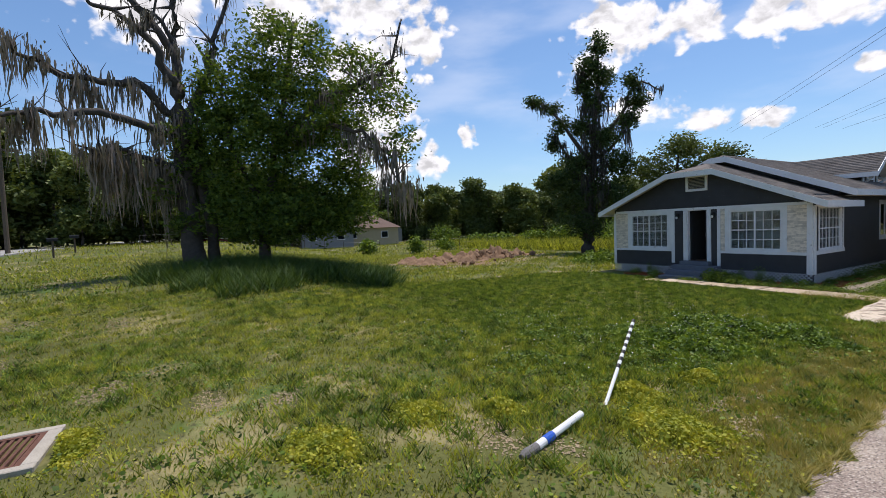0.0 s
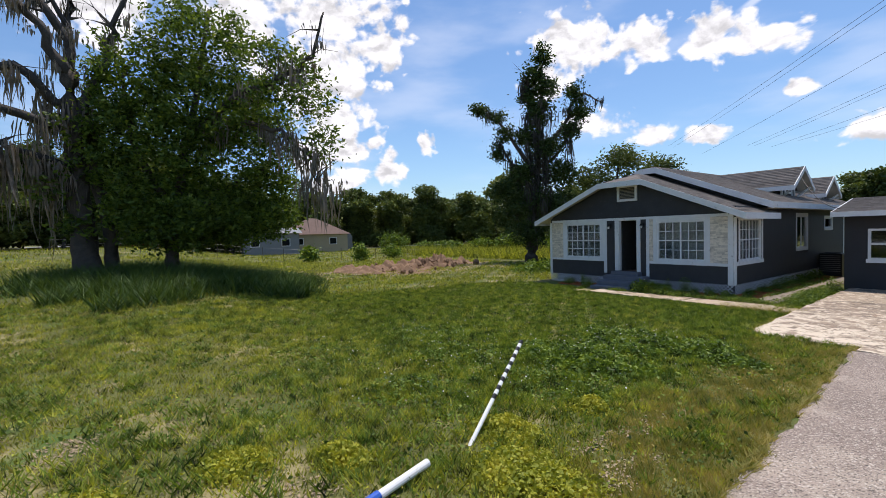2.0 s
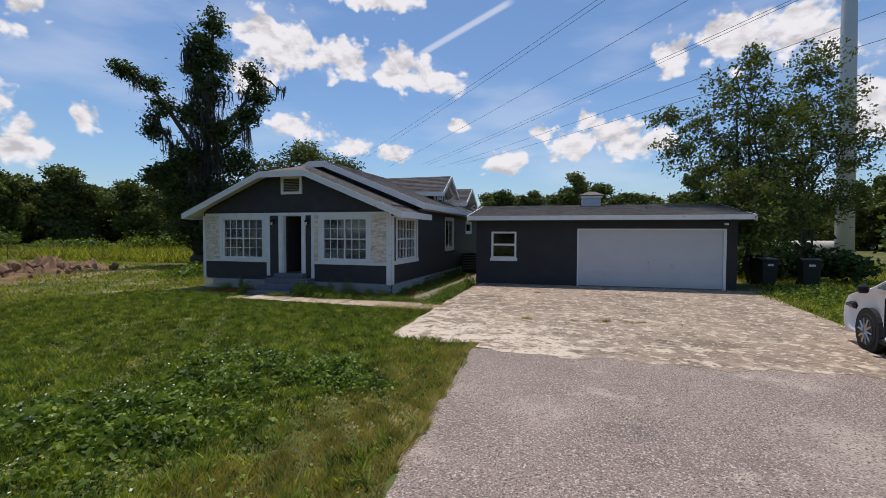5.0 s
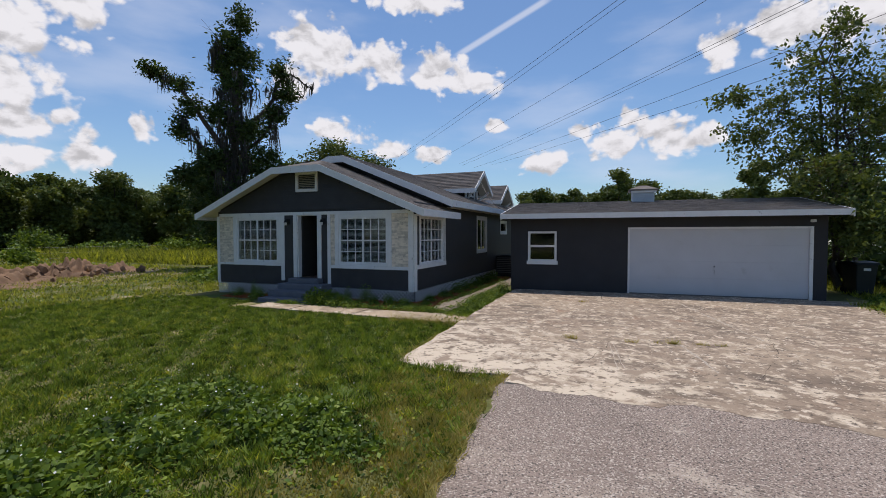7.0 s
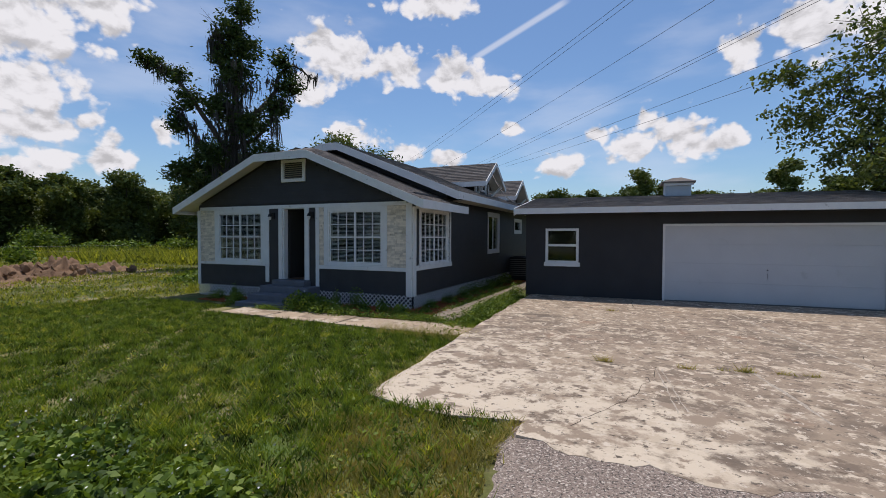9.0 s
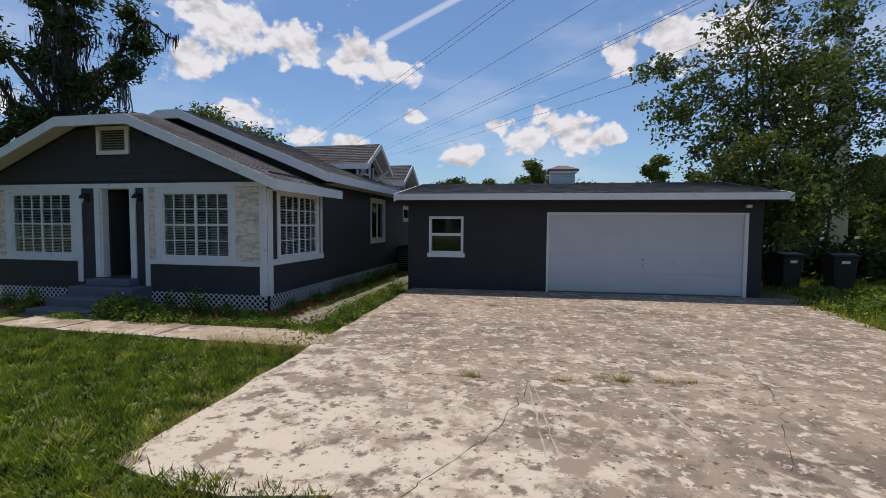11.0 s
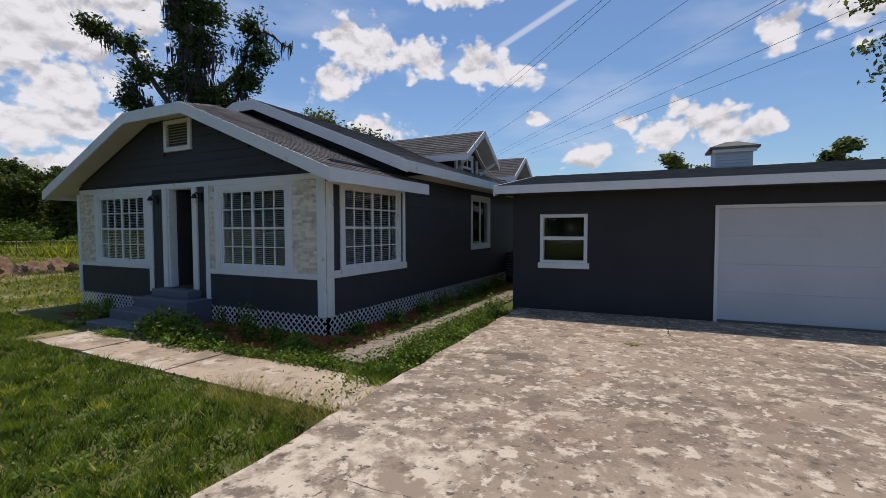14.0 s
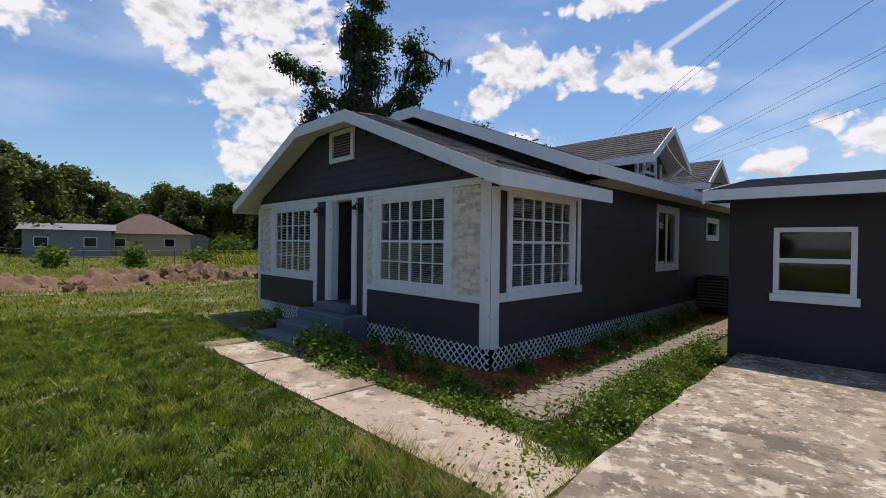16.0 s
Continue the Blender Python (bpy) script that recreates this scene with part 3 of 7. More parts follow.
def wall_with_holes(lo, hi, z0, z1, holes, axis, near, far, name, mat, parent):
    """One solid wall from lo to hi along an axis, between the depths near and far, with holes (a0, a1, z0, z1) cut through."""
    bm = bmesh.new()
    ca = sorted({lo, hi, *(h[0] for h in holes), *(h[1] for h in holes)})
    cz = sorted({z0, z1, *(max(h[2], z0) for h in holes), *(min(h[3], z1) for h in holes)})
    spot = (lambda a, z, d: (a, d, z)) if axis == "x" else (lambda a, z, d: (d, a, z))
    grid = {(a, z, d): bm.verts.new(spot(a, z, d)) for a in ca for z in cz for d in (near, far)}
    full = {(i, k): not any(h[0] <= ca[i] and h[1] >= ca[i + 1] and h[2] <= cz[k] + 1e-6 and h[3] >= cz[k + 1] - 1e-6 for h in holes) for i in range(len(ca) - 1) for k in range(len(cz) - 1)}
    for (i, k), on in full.items():
        if not on:
            continue
        a, b, s, e = ca[i], ca[i + 1], cz[k], cz[k + 1]
        for d in (near, far):
            bm.faces.new([grid[p] for p in ((a, s, d), (b, s, d), (b, e, d), (a, e, d))])
        for (di, dk), (p, q) in (((-1, 0), ((a, s), (a, e))), ((1, 0), ((b, s), (b, e))), ((0, -1), ((a, s), (b, s))), ((0, 1), ((a, e), (b, e)))):
            if not full.get((i + di, k + dk), False):
                bm.faces.new([grid[v] for v in ((*p, near), (*q, near), (*q, far), (*p, far))])
    bmesh.ops.delete(bm, geom=[v for v in bm.verts if not v.link_faces], context="VERTS")
    bmesh.ops.recalc_face_normals(bm, faces=bm.faces[:])
    return part(name, bm, mat, parent)


front_holes = [(*DOOR_X, *DOOR_Z), WINL, WINR]
side_holes = [WINS, WIN2, WIN3, (13.3, 14.1, 0.6, 2.6)]
wall_front = wall_with_holes(XL, 0, 0.25, 2.64, front_holes, "x", 0.0, 0.14, "wall_front", SIDING, house)
wall_side = wall_with_holes(0.14, BACK, 0.25, 2.92, side_holes, "y", -0.14, 0.0, "wall_side", SIDING, house)
part("wall_left", boxes((XL, 0.14, 0.25, XL + 0.14, BACK, 2.92)), SIDING, house)
part("wall_back", boxes((XL + 0.14, BACK - 0.14, 0.25, -0.14, BACK, 2.92)), SIDING, house)
part("floor", boxes((XL + 0.14, 0.14, 0.42, -0.14, BACK - 0.14, 0.56)), material("brown_floor", (0.09, 0.05, 0.03), 0.5, vary=0.2), house)
part("ceiling", boxes((XL + 0.14, 0.14, 2.70, -0.14, BACK - 0.14, 2.76)), ROOMWALL, house)
part("partition", boxes((XL + 0.14, 2.3, 0.56, -4.4, 2.4, 2.70), (-3.2, 2.3, 0.56, -0.14, 2.4, 2.70), (-4.4, 2.3, 2.5, -3.2, 2.4, 2.70)), ROOMWALL, house)
# block painted near-black to stand for the shade behind the lattice
part("dark_underfloor", boxes((XL + 0.2, 0.2, -0.05, -0.2, BACK - 0.2, 0.42)), DARK, house)

# siding boards: laps of 0.16 m, proud of the wall
LAP = 0.165


def free_spans(lo, hi, z0, z1, holes, margin=0.0):
    out, at = [], lo
    for h in sorted(holes):
        if h[2] - margin < z1 - 0.02 and h[3] + margin > z0 + 0.02:
            if h[0] - margin > at + 0.05:
                out.append((at, h[0] - margin))
            at = max(at, h[1] + margin)
    if hi > at + 0.05:
        out.append((at, hi))
    return out


def lap_board(axis, a, b, z, h, parent, off=0.0):
    prof = [(-0.03 + off, z), (0.0 + off, z), (-0.004 + off, z + h), (-0.022 + off, z + h)]
    if axis == "x":
        part("siding_board", prism([(p, q) for p, q in prof], a, b, "x"), SIDING, parent)
    else:
        part("siding_board", prism([(-p, q) for p, q in prof], a, b, "y"), SIDING, parent)


z = 0.25
while z < 0.86:
    for a, b in free_spans(XL + 0.1, -0.12, z, z + LAP, [(-4.73, -3.0, 0, 3)]):
        lap_board("x", a, b, z, min(LAP, 0.91 - z), wall_front)
    z += LAP
z = 0.25
while z < 2.92:
    for a, b in free_spans(0.12, BACK, z, z + LAP, [WINS, WIN2, WIN3, (13.3, 14.1, 0.6, 2.6)], 0.1):
        lap_board("y", a, b, z, min(LAP, 2.92 - z), wall_side)
    z += LAP

# front gable under the clipped roof
XE0, XE1, ZE, XK0, XK1, ZK = -8.22, 0.52, 2.66, -4.82, -2.98, 4.09


def rake(x):
    """The height of the porch roof's top over x at its front edge."""
    if x < XK0:
        return ZE + (x - XE0) * (ZK - ZE) / (XK0 - XE0)
    if x > XK1:
        return ZK - (x - XK1) * (ZK - ZE) / (XE1 - XK1)
    return ZK


gable_outline = [(XL, 2.64), (0, 2.64), (0, rake(0) - 0.14), (XK1, ZK - 0.15), (XK0, ZK - 0.15), (XL, rake(XL) - 0.14)]
gable = part("gable_wall", prism(gable_outline, 0.0, 0.12), SIDING, house)
z = 2.74
while z < 3.9:
    def at_height(zz):
        lo = XE0 + (zz + 0.2 - ZE) * (XK0 - XE0) / (ZK - ZE)
        return max(lo, XL), min(XE1 - (zz + 0.2 - ZE) * (XE1 - XK1) / (ZK - ZE), 0)
    a0, b0 = at_height(z)
    a1, b1 = at_height(z + LAP)
    for lo, hi in free_spans(a1, b1, z, z + LAP, [(-4.28, -3.36, 3.3, 4.2)]):
        lap_board("x", lo, hi, z, LAP, gable)
    z += LAP

# attic vent
VX0, VX1, VZ0, VZ1 = -4.24, -3.38, 3.33, 3.96
vent = part("attic_vent", boxes((VX0, -0.055, VZ0, VX0 + 0.09, 0.0, VZ1), (VX1 - 0.09, -0.055, VZ0, VX1, 0.0, VZ1), (VX0 + 0.09, -0.055, VZ1 - 0.08, VX1 - 0.09, 0.0, VZ1), (VX0 + 0.09, -0.06, VZ0, VX1 - 0.09, 0.0, VZ0 + 0.09)), TRIM, house, "white louvred attic vent")
slat_paint = material("tan_louvre", (0.30, 0.27, 0.20), 0.7)
for k in range(8):
    part("slat", boxes((VX0 + 0.09, -0.03, 0, VX1 - 0.09, 0.0, 0.012), m=pose(0, -0.008, VZ0 + 0.115 + k * 0.056, 35)), slat_paint, vent)

# roof of the front room: two slopes and the clipped peak
Y0, RIDGE_X, RIDGE_Y = -0.48, -3.9, 0.85
ZR = ZK + (RIDGE_X - XK0) * (ZK - ZE) / (XK0 - XE0)
roof = part("roof_front", bmesh.new(), SHINGLE, house)
bm = bmesh.new()
for poly in ([(XE0, Y0, ZE), (XK0, Y0, ZK), (RIDGE_X, RIDGE_Y, ZR), (RIDGE_X, 2.6, ZR), (XE0, 2.6, ZE)],
             [(XK1, Y0, ZK), (XE1, Y0, ZE), (XE1, 2.6, ZE), (RIDGE_X, 2.6, ZR), (RIDGE_X, RIDGE_Y, ZR)],
             [(XK0, Y0, ZK), (XK1, Y0, ZK), (RIDGE_X, RIDGE_Y, ZR)]):
    slab(poly, 0.06, bm)
bm.to_mesh(roof.data)
bm.free()
bm = bmesh.new()
for poly in ([(XE0 + 0.02, Y0 + 0.03, ZE - 0.065), (XK0, Y0 + 0.03, ZK - 0.065), (XK0, 0.0, ZK - 0.065), (XL, 0.0, rake(XL) - 0.065), (XL, 2.6, rake(XL) - 0.065), (XE0 + 0.02, 2.6, ZE - 0.065)],
             [(XK0, Y0 + 0.03, ZK - 0.066), (XK1, Y0 + 0.03, ZK - 0.066), (XK1, 0.0, ZK - 0.066), (XK0, 0.0, ZK - 0.066)],
             [(XK1, Y0 + 0.03, ZK - 0.065), (XE1 - 0.02, Y0 + 0.03, ZE - 0.065), (XE1 - 0.02, 2.6, ZE - 0.065), (0.0, 2.6, rake(0) - 0.065), (0.0, 0.0, rake(0) - 0.065), (XK1, 0.0, ZK - 0.065)]):
    slab(poly, 0.03, bm)
part("soffit", bm, SOFFIT, house)


def fascia(points, depth, thick, out, parent, name="fascia_board"):
    """White boards along a run of points, hanging down by depth and lying outwards by thick along out."""
    for p, q in zip(points, points[1:]):
        bm = bmesh.new()
        o = Vector(out) * thick
        vs = [bm.verts.new(Vector(c) + s + Vector((0, 0, dz))) for c in (p, q) for s in (Vector((0, 0, 0)), o) for dz in (0.012, -depth)]
        for f in ((0, 1, 3, 2), (4, 6, 7, 5), (0, 2, 6, 4), (1, 5, 7, 3), (0, 4, 5, 1), (2, 3, 7, 6)):
            bm.faces.new([vs[i] for i in f])
        bmesh.ops.recalc_face_normals(bm, faces=bm.faces[:])
        part(name, bm, TRIM, parent)


fascia([(XE0, Y0, ZE), (XK0, Y0, ZK), (XK1, Y0, ZK), (XE1, Y0, ZE)], 0.20, 0.03, (0, -1, 0), house)
fascia([(XE1, Y0 - 0.03, ZE), (XE1, 2.6, ZE)], 0.20, 0.03, (1, 0, 0), house)
fascia([(XE0, Y0 - 0.03, ZE), (XE0, 2.6, ZE)], 0.20, 0.03, (-1, 0, 0), house)


def shingles(parent, origin, along, up, length, height, course=0.14, width=0.30, inside=None):
    """Courses of shingle tabs on a slope, joined in one mesh, each tab a thin wedge."""
    rnd = np.random.default_rng(int(abs(origin[0] * 31 + origin[1] * 17 + length * 7)) + 3)
    o, a, u = Vector(origin), Vector(along).normalized(), Vector(up).normalized()
    nrm = a.cross(u)
    if nrm.z < 0:
        nrm = -nrm
    vs, fs = [], []
    r = 0
    while r * course < height:
        s = -width * (r % 2) * 0.5
        while s < length:
            w = width * rnd.uniform(0.55, 1.25)
            s0, s1 = max(s, 0), min(s + w - 0.006, length)
            mid = o + a * ((s0 + s1) / 2) + u * (r * course)
            if s1 - s0 > 0.04 and (inside is None or inside(mid)):
                h0, h1 = r * course, min((r + 1) * course + 0.02, height)
                b = len(vs)
                lift = 0.012 + rnd.uniform(0, 0.006)
                for ss, hh, n in ((s0, h0, lift), (s1, h0, lift), (s1, h1, 0.004), (s0, h1, 0.004), (s0, h0, 0.0), (s1, h0, 0.0)):
                    vs.append(o + a * ss + u * hh + nrm * n)
                fs += [(b, b + 1, b + 2, b + 3), (b + 4, b + 5, b + 1, b)]
            s += w
        r += 1
    ob = soup("shingles", np.array([tuple(v) for v in vs]), np.array(fs), SHINGLE, parent)
    return tagged(ob, "weathered grey asphalt shingles", kind="stuff")


shingles(roof, (XE1, Y0 - 0.02, ZE), (0, 1, 0), (XK1 - XE1, 0, ZK - ZE), 3.1, 4.9, inside=lambda p: p.x > RIDGE_X + 0.08 and (p.x > XK1 + 0.08 or p.y > Y0 + 0.2 + (XK1 - p.x) * 1.29))
shingles(roof, (XE0, Y0 - 0.02, ZE), (0, 1, 0), (XK0 - XE0, 0, ZK - ZE), 3.1, 4.8, inside=lambda p: p.x < RIDGE_X - 0.08 and (p.x < XK0 - 0.08 or p.y > Y0 + 0.2 + (p.x - XK0) * 1.29))

# main roof behind, higher, with two dormers
MX0, MX1, MZ, MR, MRX, MY0, MY1 = -8.3, 0.62, 3.04, 4.86, -3.86, 1.62, 15.0
MK = 0.32
slope = (MR - MZ) / (MX1 - MRX)
main_roof = part("roof_main", bmesh.new(), SHINGLE, house)
bm = bmesh.new()
zk = MR - MK * slope
for poly in ([(MRX + MK, MY0, zk), (MX1, MY0, MZ), (MX1, MY1, MZ), (MRX, MY1, MR), (MRX, MY0 + 0.6, MR)],
             [(MX0, MY0, MZ), (MRX - MK, MY0, zk), (MRX, MY0 + 0.6, MR), (MRX, MY1, MR), (MX0, MY1, MZ)],
             [(MRX - MK, MY0, zk), (MRX + MK, MY0, zk), (MRX, MY0 + 0.6, MR)]):
    slab(poly, 0.08, bm)
bm.to_mesh(main_roof.data)
bm.free()
part("gable_main", prism([(XL, 2.6), (0, 2.6), (0, MZ + 0.62 * slope - 0.1), (MRX + MK, zk - 0.1), (MRX - MK, zk - 0.1), (XL, MZ + 0.6 * slope - 0.1)], 2.16, 2.3), SIDING, house)
fascia([(MX0, MY0, MZ), (MRX - MK, MY0, zk), (MRX + MK, MY0, zk), (MX1, MY0, MZ)], 0.22, 0.03, (0, -1, 0), house)
fascia([(MX1, MY0 - 0.03, MZ), (MX1, MY1, MZ)], 0.20, 0.03, (1, 0, 0), house)
part("eave_soffit", boxes((0.0, 2.62, 2.86, MX1 - 0.01, MY1, 2.89)), SOFFIT, house)
shingles(main_roof, (MX1, MY0, MZ), (0, 1, 0), (-1, 0, slope), 13.3, 4.75)


def dormer(yc, sink):
    d = part("dormer", boxes((-2.6, yc - 0.82, 3.3, -0.22, yc + 0.82, 4.15)), SIDING, house, "small gabled roof dormer with white trim")
    d.location = (-0.3, 0, -sink)
    zr, hw, zt = 4.86, 1.32, 3.99
    bm = bmesh.new()
    slab([(0.36, yc, zr), (0.36, yc - hw, zt), (-2.2, yc - hw, zt), (-3.9, yc, zr)], 0.07, bm)
    slab([(0.36, yc, zr), (-3.9, yc, zr), (-2.2, yc + hw, zt), (0.36, yc + hw, zt)], 0.07, bm)
    r = part("dormer_roof", bm, SHINGLE, d)
    part("dormer_gable", prism([(yc - 0.82, 4.1), (yc + 0.82, 4.1), (yc, 4.72)], -0.3, -0.22, "x"), SIDING, d)
    bm = bmesh.new()
    slab([(0.35, yc, zr - 0.075), (0.35, yc - hw, zt - 0.075), (-0.22, yc - hw, zt - 0.075), (-0.22, yc, zr - 0.075)], 0.02, bm)
    slab([(0.35, yc, zr - 0.075), (-0.22, yc, zr - 0.075), (-0.22, yc + hw, zt - 0.075), (0.35, yc + hw, zt - 0.075)], 0.02, bm)
    part("dormer_soffit", bm, SOFFIT, d)
    fascia([(0.36, yc - hw, zt), (0.36, yc, zr), (0.36, yc + hw, zt)], 0.17, 0.03, (1, 0, 0), d)
    fascia([(-2.2, yc - hw, zt), (0.39, yc - hw, zt)], 0.17, 0.03, (0, -1, 0), d)
    fascia([(-2.2, yc + hw, zt), (0.39, yc + hw, zt)], 0.17, 0.03, (0, 1, 0), d)
    part("corner_trim", boxes((-0.24, yc - 0.85, 3.3, -0.19, yc - 0.72, 4.1), (-0.24, yc + 0.72, 3.3, -0.19, yc + 0.85, 4.1), (-0.24, yc - 0.45, 3.5, -0.18, yc - 0.36, 4.2), (-0.24, yc + 0.36, 3.5, -0.18, yc + 0.45, 4.2), (-0.24, yc - 0.36, 4.1, -0.18, yc + 0.36, 4.2)), TRIM, d)
    part("dormer_window", boxes((-0.22, yc - 0.36, 3.75, -0.19, yc + 0.36, 3.82), (-0.22, yc - 0.36, 4.03, -0.19, yc + 0.36, 4.1), (-0.22, yc - 0.36, 3.82, -0.19, yc - 0.29, 4.03), (-0.22, yc + 0.29, 3.82, -0.19, yc + 0.36, 4.03), (-0.22, yc - 0.02, 3.82, -0.19, yc + 0.02, 4.03)), TRIM, d)
    part("dormer_pane", boxes((-0.219, yc - 0.29, 3.82, -0.21, yc + 0.29, 4.03)), CARGLASS, d)
    for s in (-1, 1):
        part("bracket", tube(bmesh.new(), [(-0.2, yc + s * 0.78, 3.55), (0.3, yc + s * 1.02, 4.02)], [0.05, 0.05], 4), TRIM, d)
    for s in (-1, 1):
        shingles(r, (0.36, yc + s * hw, zt), (-1, 0, 0), (0, -s * hw, zr - zt), 4.2, 1.56, inside=lambda p: p.x > -2.3 - (p.z - 3.99) * 1.9)


dormer(7.0, 0.17)
dormer(11.3, 0.36)

# trim boards on the front
trims = [(XL - 0.02, -0.05, 0.25, XL + 0.10, 0.0, 2.58), (-0.16, -0.05, 0.25, 0.0, 0.0, 2.64), (XL + 0.1, -0.045, 2.58, -0.16, 0.0, 2.68),
         (-4.87, -0.045, 0.42, -4.73, 0.0, 2.58), (-3.02, -0.045, 0.28, -2.9, 0.0, 2.58),
         (-4.35, -0.06, 0.54, -4.21, 0.0, 2.58), (-3.39, -0.06, 0.54, -3.25, 0.0, 2.58),
         (XL + 0.1, -0.055, 0.90, -4.87, 0.0, 0.98), (-2.9, -0.055, 0.88, -0.16, 0.0, 0.98),
         (-6.97, -0.04, 0.98, -6.82, 0.0, 2.58), (-5.01, -0.04, 0.98, -4.87, 0.0, 2.58), (-6.82, -0.04, 0.98, -5.01, 0.0, 1.02), (-6.82, -0.04, 2.5, -5.01, 0.0, 2.58),
         (-2.74, -0.04, 0.98, -2.60, 0.0, 2.58), (-0.86, -0.04, 0.98, -0.72, 0.0, 2.58), (-2.60, -0.04, 2.5, -0.86, 0.0, 2.58), (-2.60, -0.04, 0.98, -0.86, 0.0, 1.02)]
for t in trims:
    part("trim_board", boxes(t, bevel=0.004), TRIM, house)
for t in ((0.0, 0.0, 0.25, 0.05, 0.14, 2.54), (0.0, 0.14, 2.5, 0.045, 2.46, 2.6), (0.0, 0.14, 0.90, 0.055, 2.5, 1.03), (0.0, 0.33, 1.03, 0.045, 0.42, 2.5), (0.0, 2.22, 1.03, 0.045, 2.28, 2.5), (0.0, 2.36, 1.03, 0.045, 2.46, 2.5),
          (0.0, WIN2[0] - 0.1, WIN2[2] - 0.1, 0.045, WIN2[0], WIN2[3] + 0.1), (0.0, WIN2[1], WIN2[2] - 0.1, 0.045, WIN2[1] + 0.1, WIN2[3] + 0.1), (0.0, WIN2[0], WIN2[3], 0.045, WIN2[1], WIN2[3] + 0.1), (0.0, WIN2[0], WIN2[2] - 0.1, 0.05, WIN2[1], WIN2[2]),
          (0.0, WIN3[0] - 0.1, WIN3[2] - 0.1, 0.045, WIN3[0], WIN3[3] + 0.08), (0.0, WIN3[1], WIN3[2] - 0.1, 0.045, WIN3[1] + 0.1, WIN3[3] + 0.08), (0.0, WIN3[0], WIN3[3], 0.045, WIN3[1], WIN3[3] + 0.08), (0.0, WIN3[0], WIN3[2] - 0.1, 0.05, WIN3[1], WIN3[2]),
          (0.0, 13.15, 0.5, 0.045, 13.3, 2.7), (0.0, 14.1, 0.5, 0.045, 14.25, 2.7), (0.0, 13.3, 2.6, 0.045, 14.1, 2.7)):
    part("trim_board", boxes(t, bevel=0.004), TRIM, house)
part("dark_panel", boxes((-4.73, -0.02, 0.5, -4.35, 0.0, 2.58)), SIDING, house)
part("dark_panel", boxes((-3.25, -0.02, 0.5, -3.02, 0.0, 2.58)), SIDING, house)
part("side_door", boxes((-0.1, 13.3, 0.6, -0.06, 14.1, 2.6)), SIDING, house)


def stone_panel(x0, x1, z0, z1):
    """Split-face stone strips, each of its own length and depth."""
    p = part("stone_panel", boxes((x0, -0.012, z0, x1, 0.0, z1)), STONE, house, "cream split-face ledge stone panel")
    rnd = random.Random(int(-x0 * 100))
    z = z0
    while z < z1 - 0.01:
        h = min(0.048, z1 - z)
        x = x0
        while x < x1 - 0.02:
            w = min(rnd.uniform(0.09, 0.26), x1 - x)
            part("stone", boxes((x + 0.001, -0.018 - rnd.uniform(0, 0.022), z + 0.001, x + w - 0.001, -0.012, z + h - 0.001)), STONE, p)
            x += w
        z += h


stone_panel(XL + 0.1, -6.97, 0.98, 2.58)
stone_panel(-2.9, -2.74, 0.98, 2.58)
stone_panel(-0.72, -0.16, 0.98, 2.58)


def lattice(axis, lo, hi):
    """White diagonal lattice between the ground and the wall."""
    p = part("lattice_panel", bmesh.new(), TRIM, house, "white diagonal garden lattice skirt")
    z0, z1, gap, w = -0.02 - DIP, 0.27, 0.126, 0.0145
    bm = bmesh.new()
    d = z1 - z0
    for layer, s in ((0.0, 1), (0.012, -1)):
        a = lo - d
        while a < hi:
            u0, u1 = max((lo - a) / d, 0), min((hi - a) / d, 1)
            if u1 - u0 > 0.08:
                rise = (lambda u: z0 + d * u) if s > 0 else (lambda u: z1 - d * u)
                p0, p1 = (a + d * u0, rise(u0)), (a + d * u1, rise(u1))
                if axis == "x":
                    q = [(p0[0] - w, p0[1]), (p0[0] + w, p0[1]), (p1[0] + w, p1[1]), (p1[0] - w, p1[1])]
                    vs = [[bm.verts.new((u, -0.012 - layer - k, v)) for u, v in q] for k in (0.0, 0.011)]
                else:
                    q = [(p0[0] - w, p0[1]), (p0[0] + w, p0[1]), (p1[0] + w, p1[1]), (p1[0] - w, p1[1])]
                    vs = [[bm.verts.new((0.012 + layer + k, u, v)) for u, v in q] for k in (0.0, 0.011)]
                bm.faces.new(vs[0])
                bm.faces.new(vs[1])
                for i in range(4):
                    j = (i + 1) % 4
                    bm.faces.new((vs[0][i], vs[0][j], vs[1][j], vs[1][i]))
            a += gap
    bmesh.ops.recalc_face_normals(bm, faces=bm.faces[:])
    bm.to_mesh(p.data)
    bm.free()


lattice("x", XL, -4.75)
lattice("x", -3.0, 0.0)
lattice("y", 0.04, 13.0)
part("skirt_rail", boxes((XL, -0.01, 0.235, -4.75, 0.01, 0.262), (-3.0, -0.01, 0.235, -0.16, 0.01, 0.262), (-0.01, 0.14, 0.235, 0.01, BACK, 0.262)), SIDING, house)

# front steps
front_steps = thing("front_steps", "grey-painted concrete front steps at the doorway", "steps")
for x0, y0, z1, x1, y1, z0 in ((-4.62, -1.38, 0.03, -2.86, -0.98, -0.15), (-4.6, -0.98, 0.20, -2.88, -0.55, -0.15), (-4.58, -0.55, 0.38, -2.88, -0.02, -0.15), (-4.38, -0.30, 0.53, -3.22, 0.0, 0.38)):
    part("step", boxes((x0, y0, z0, x1, y1, z1), bevel=0.012), STEPPAINT, front_steps)


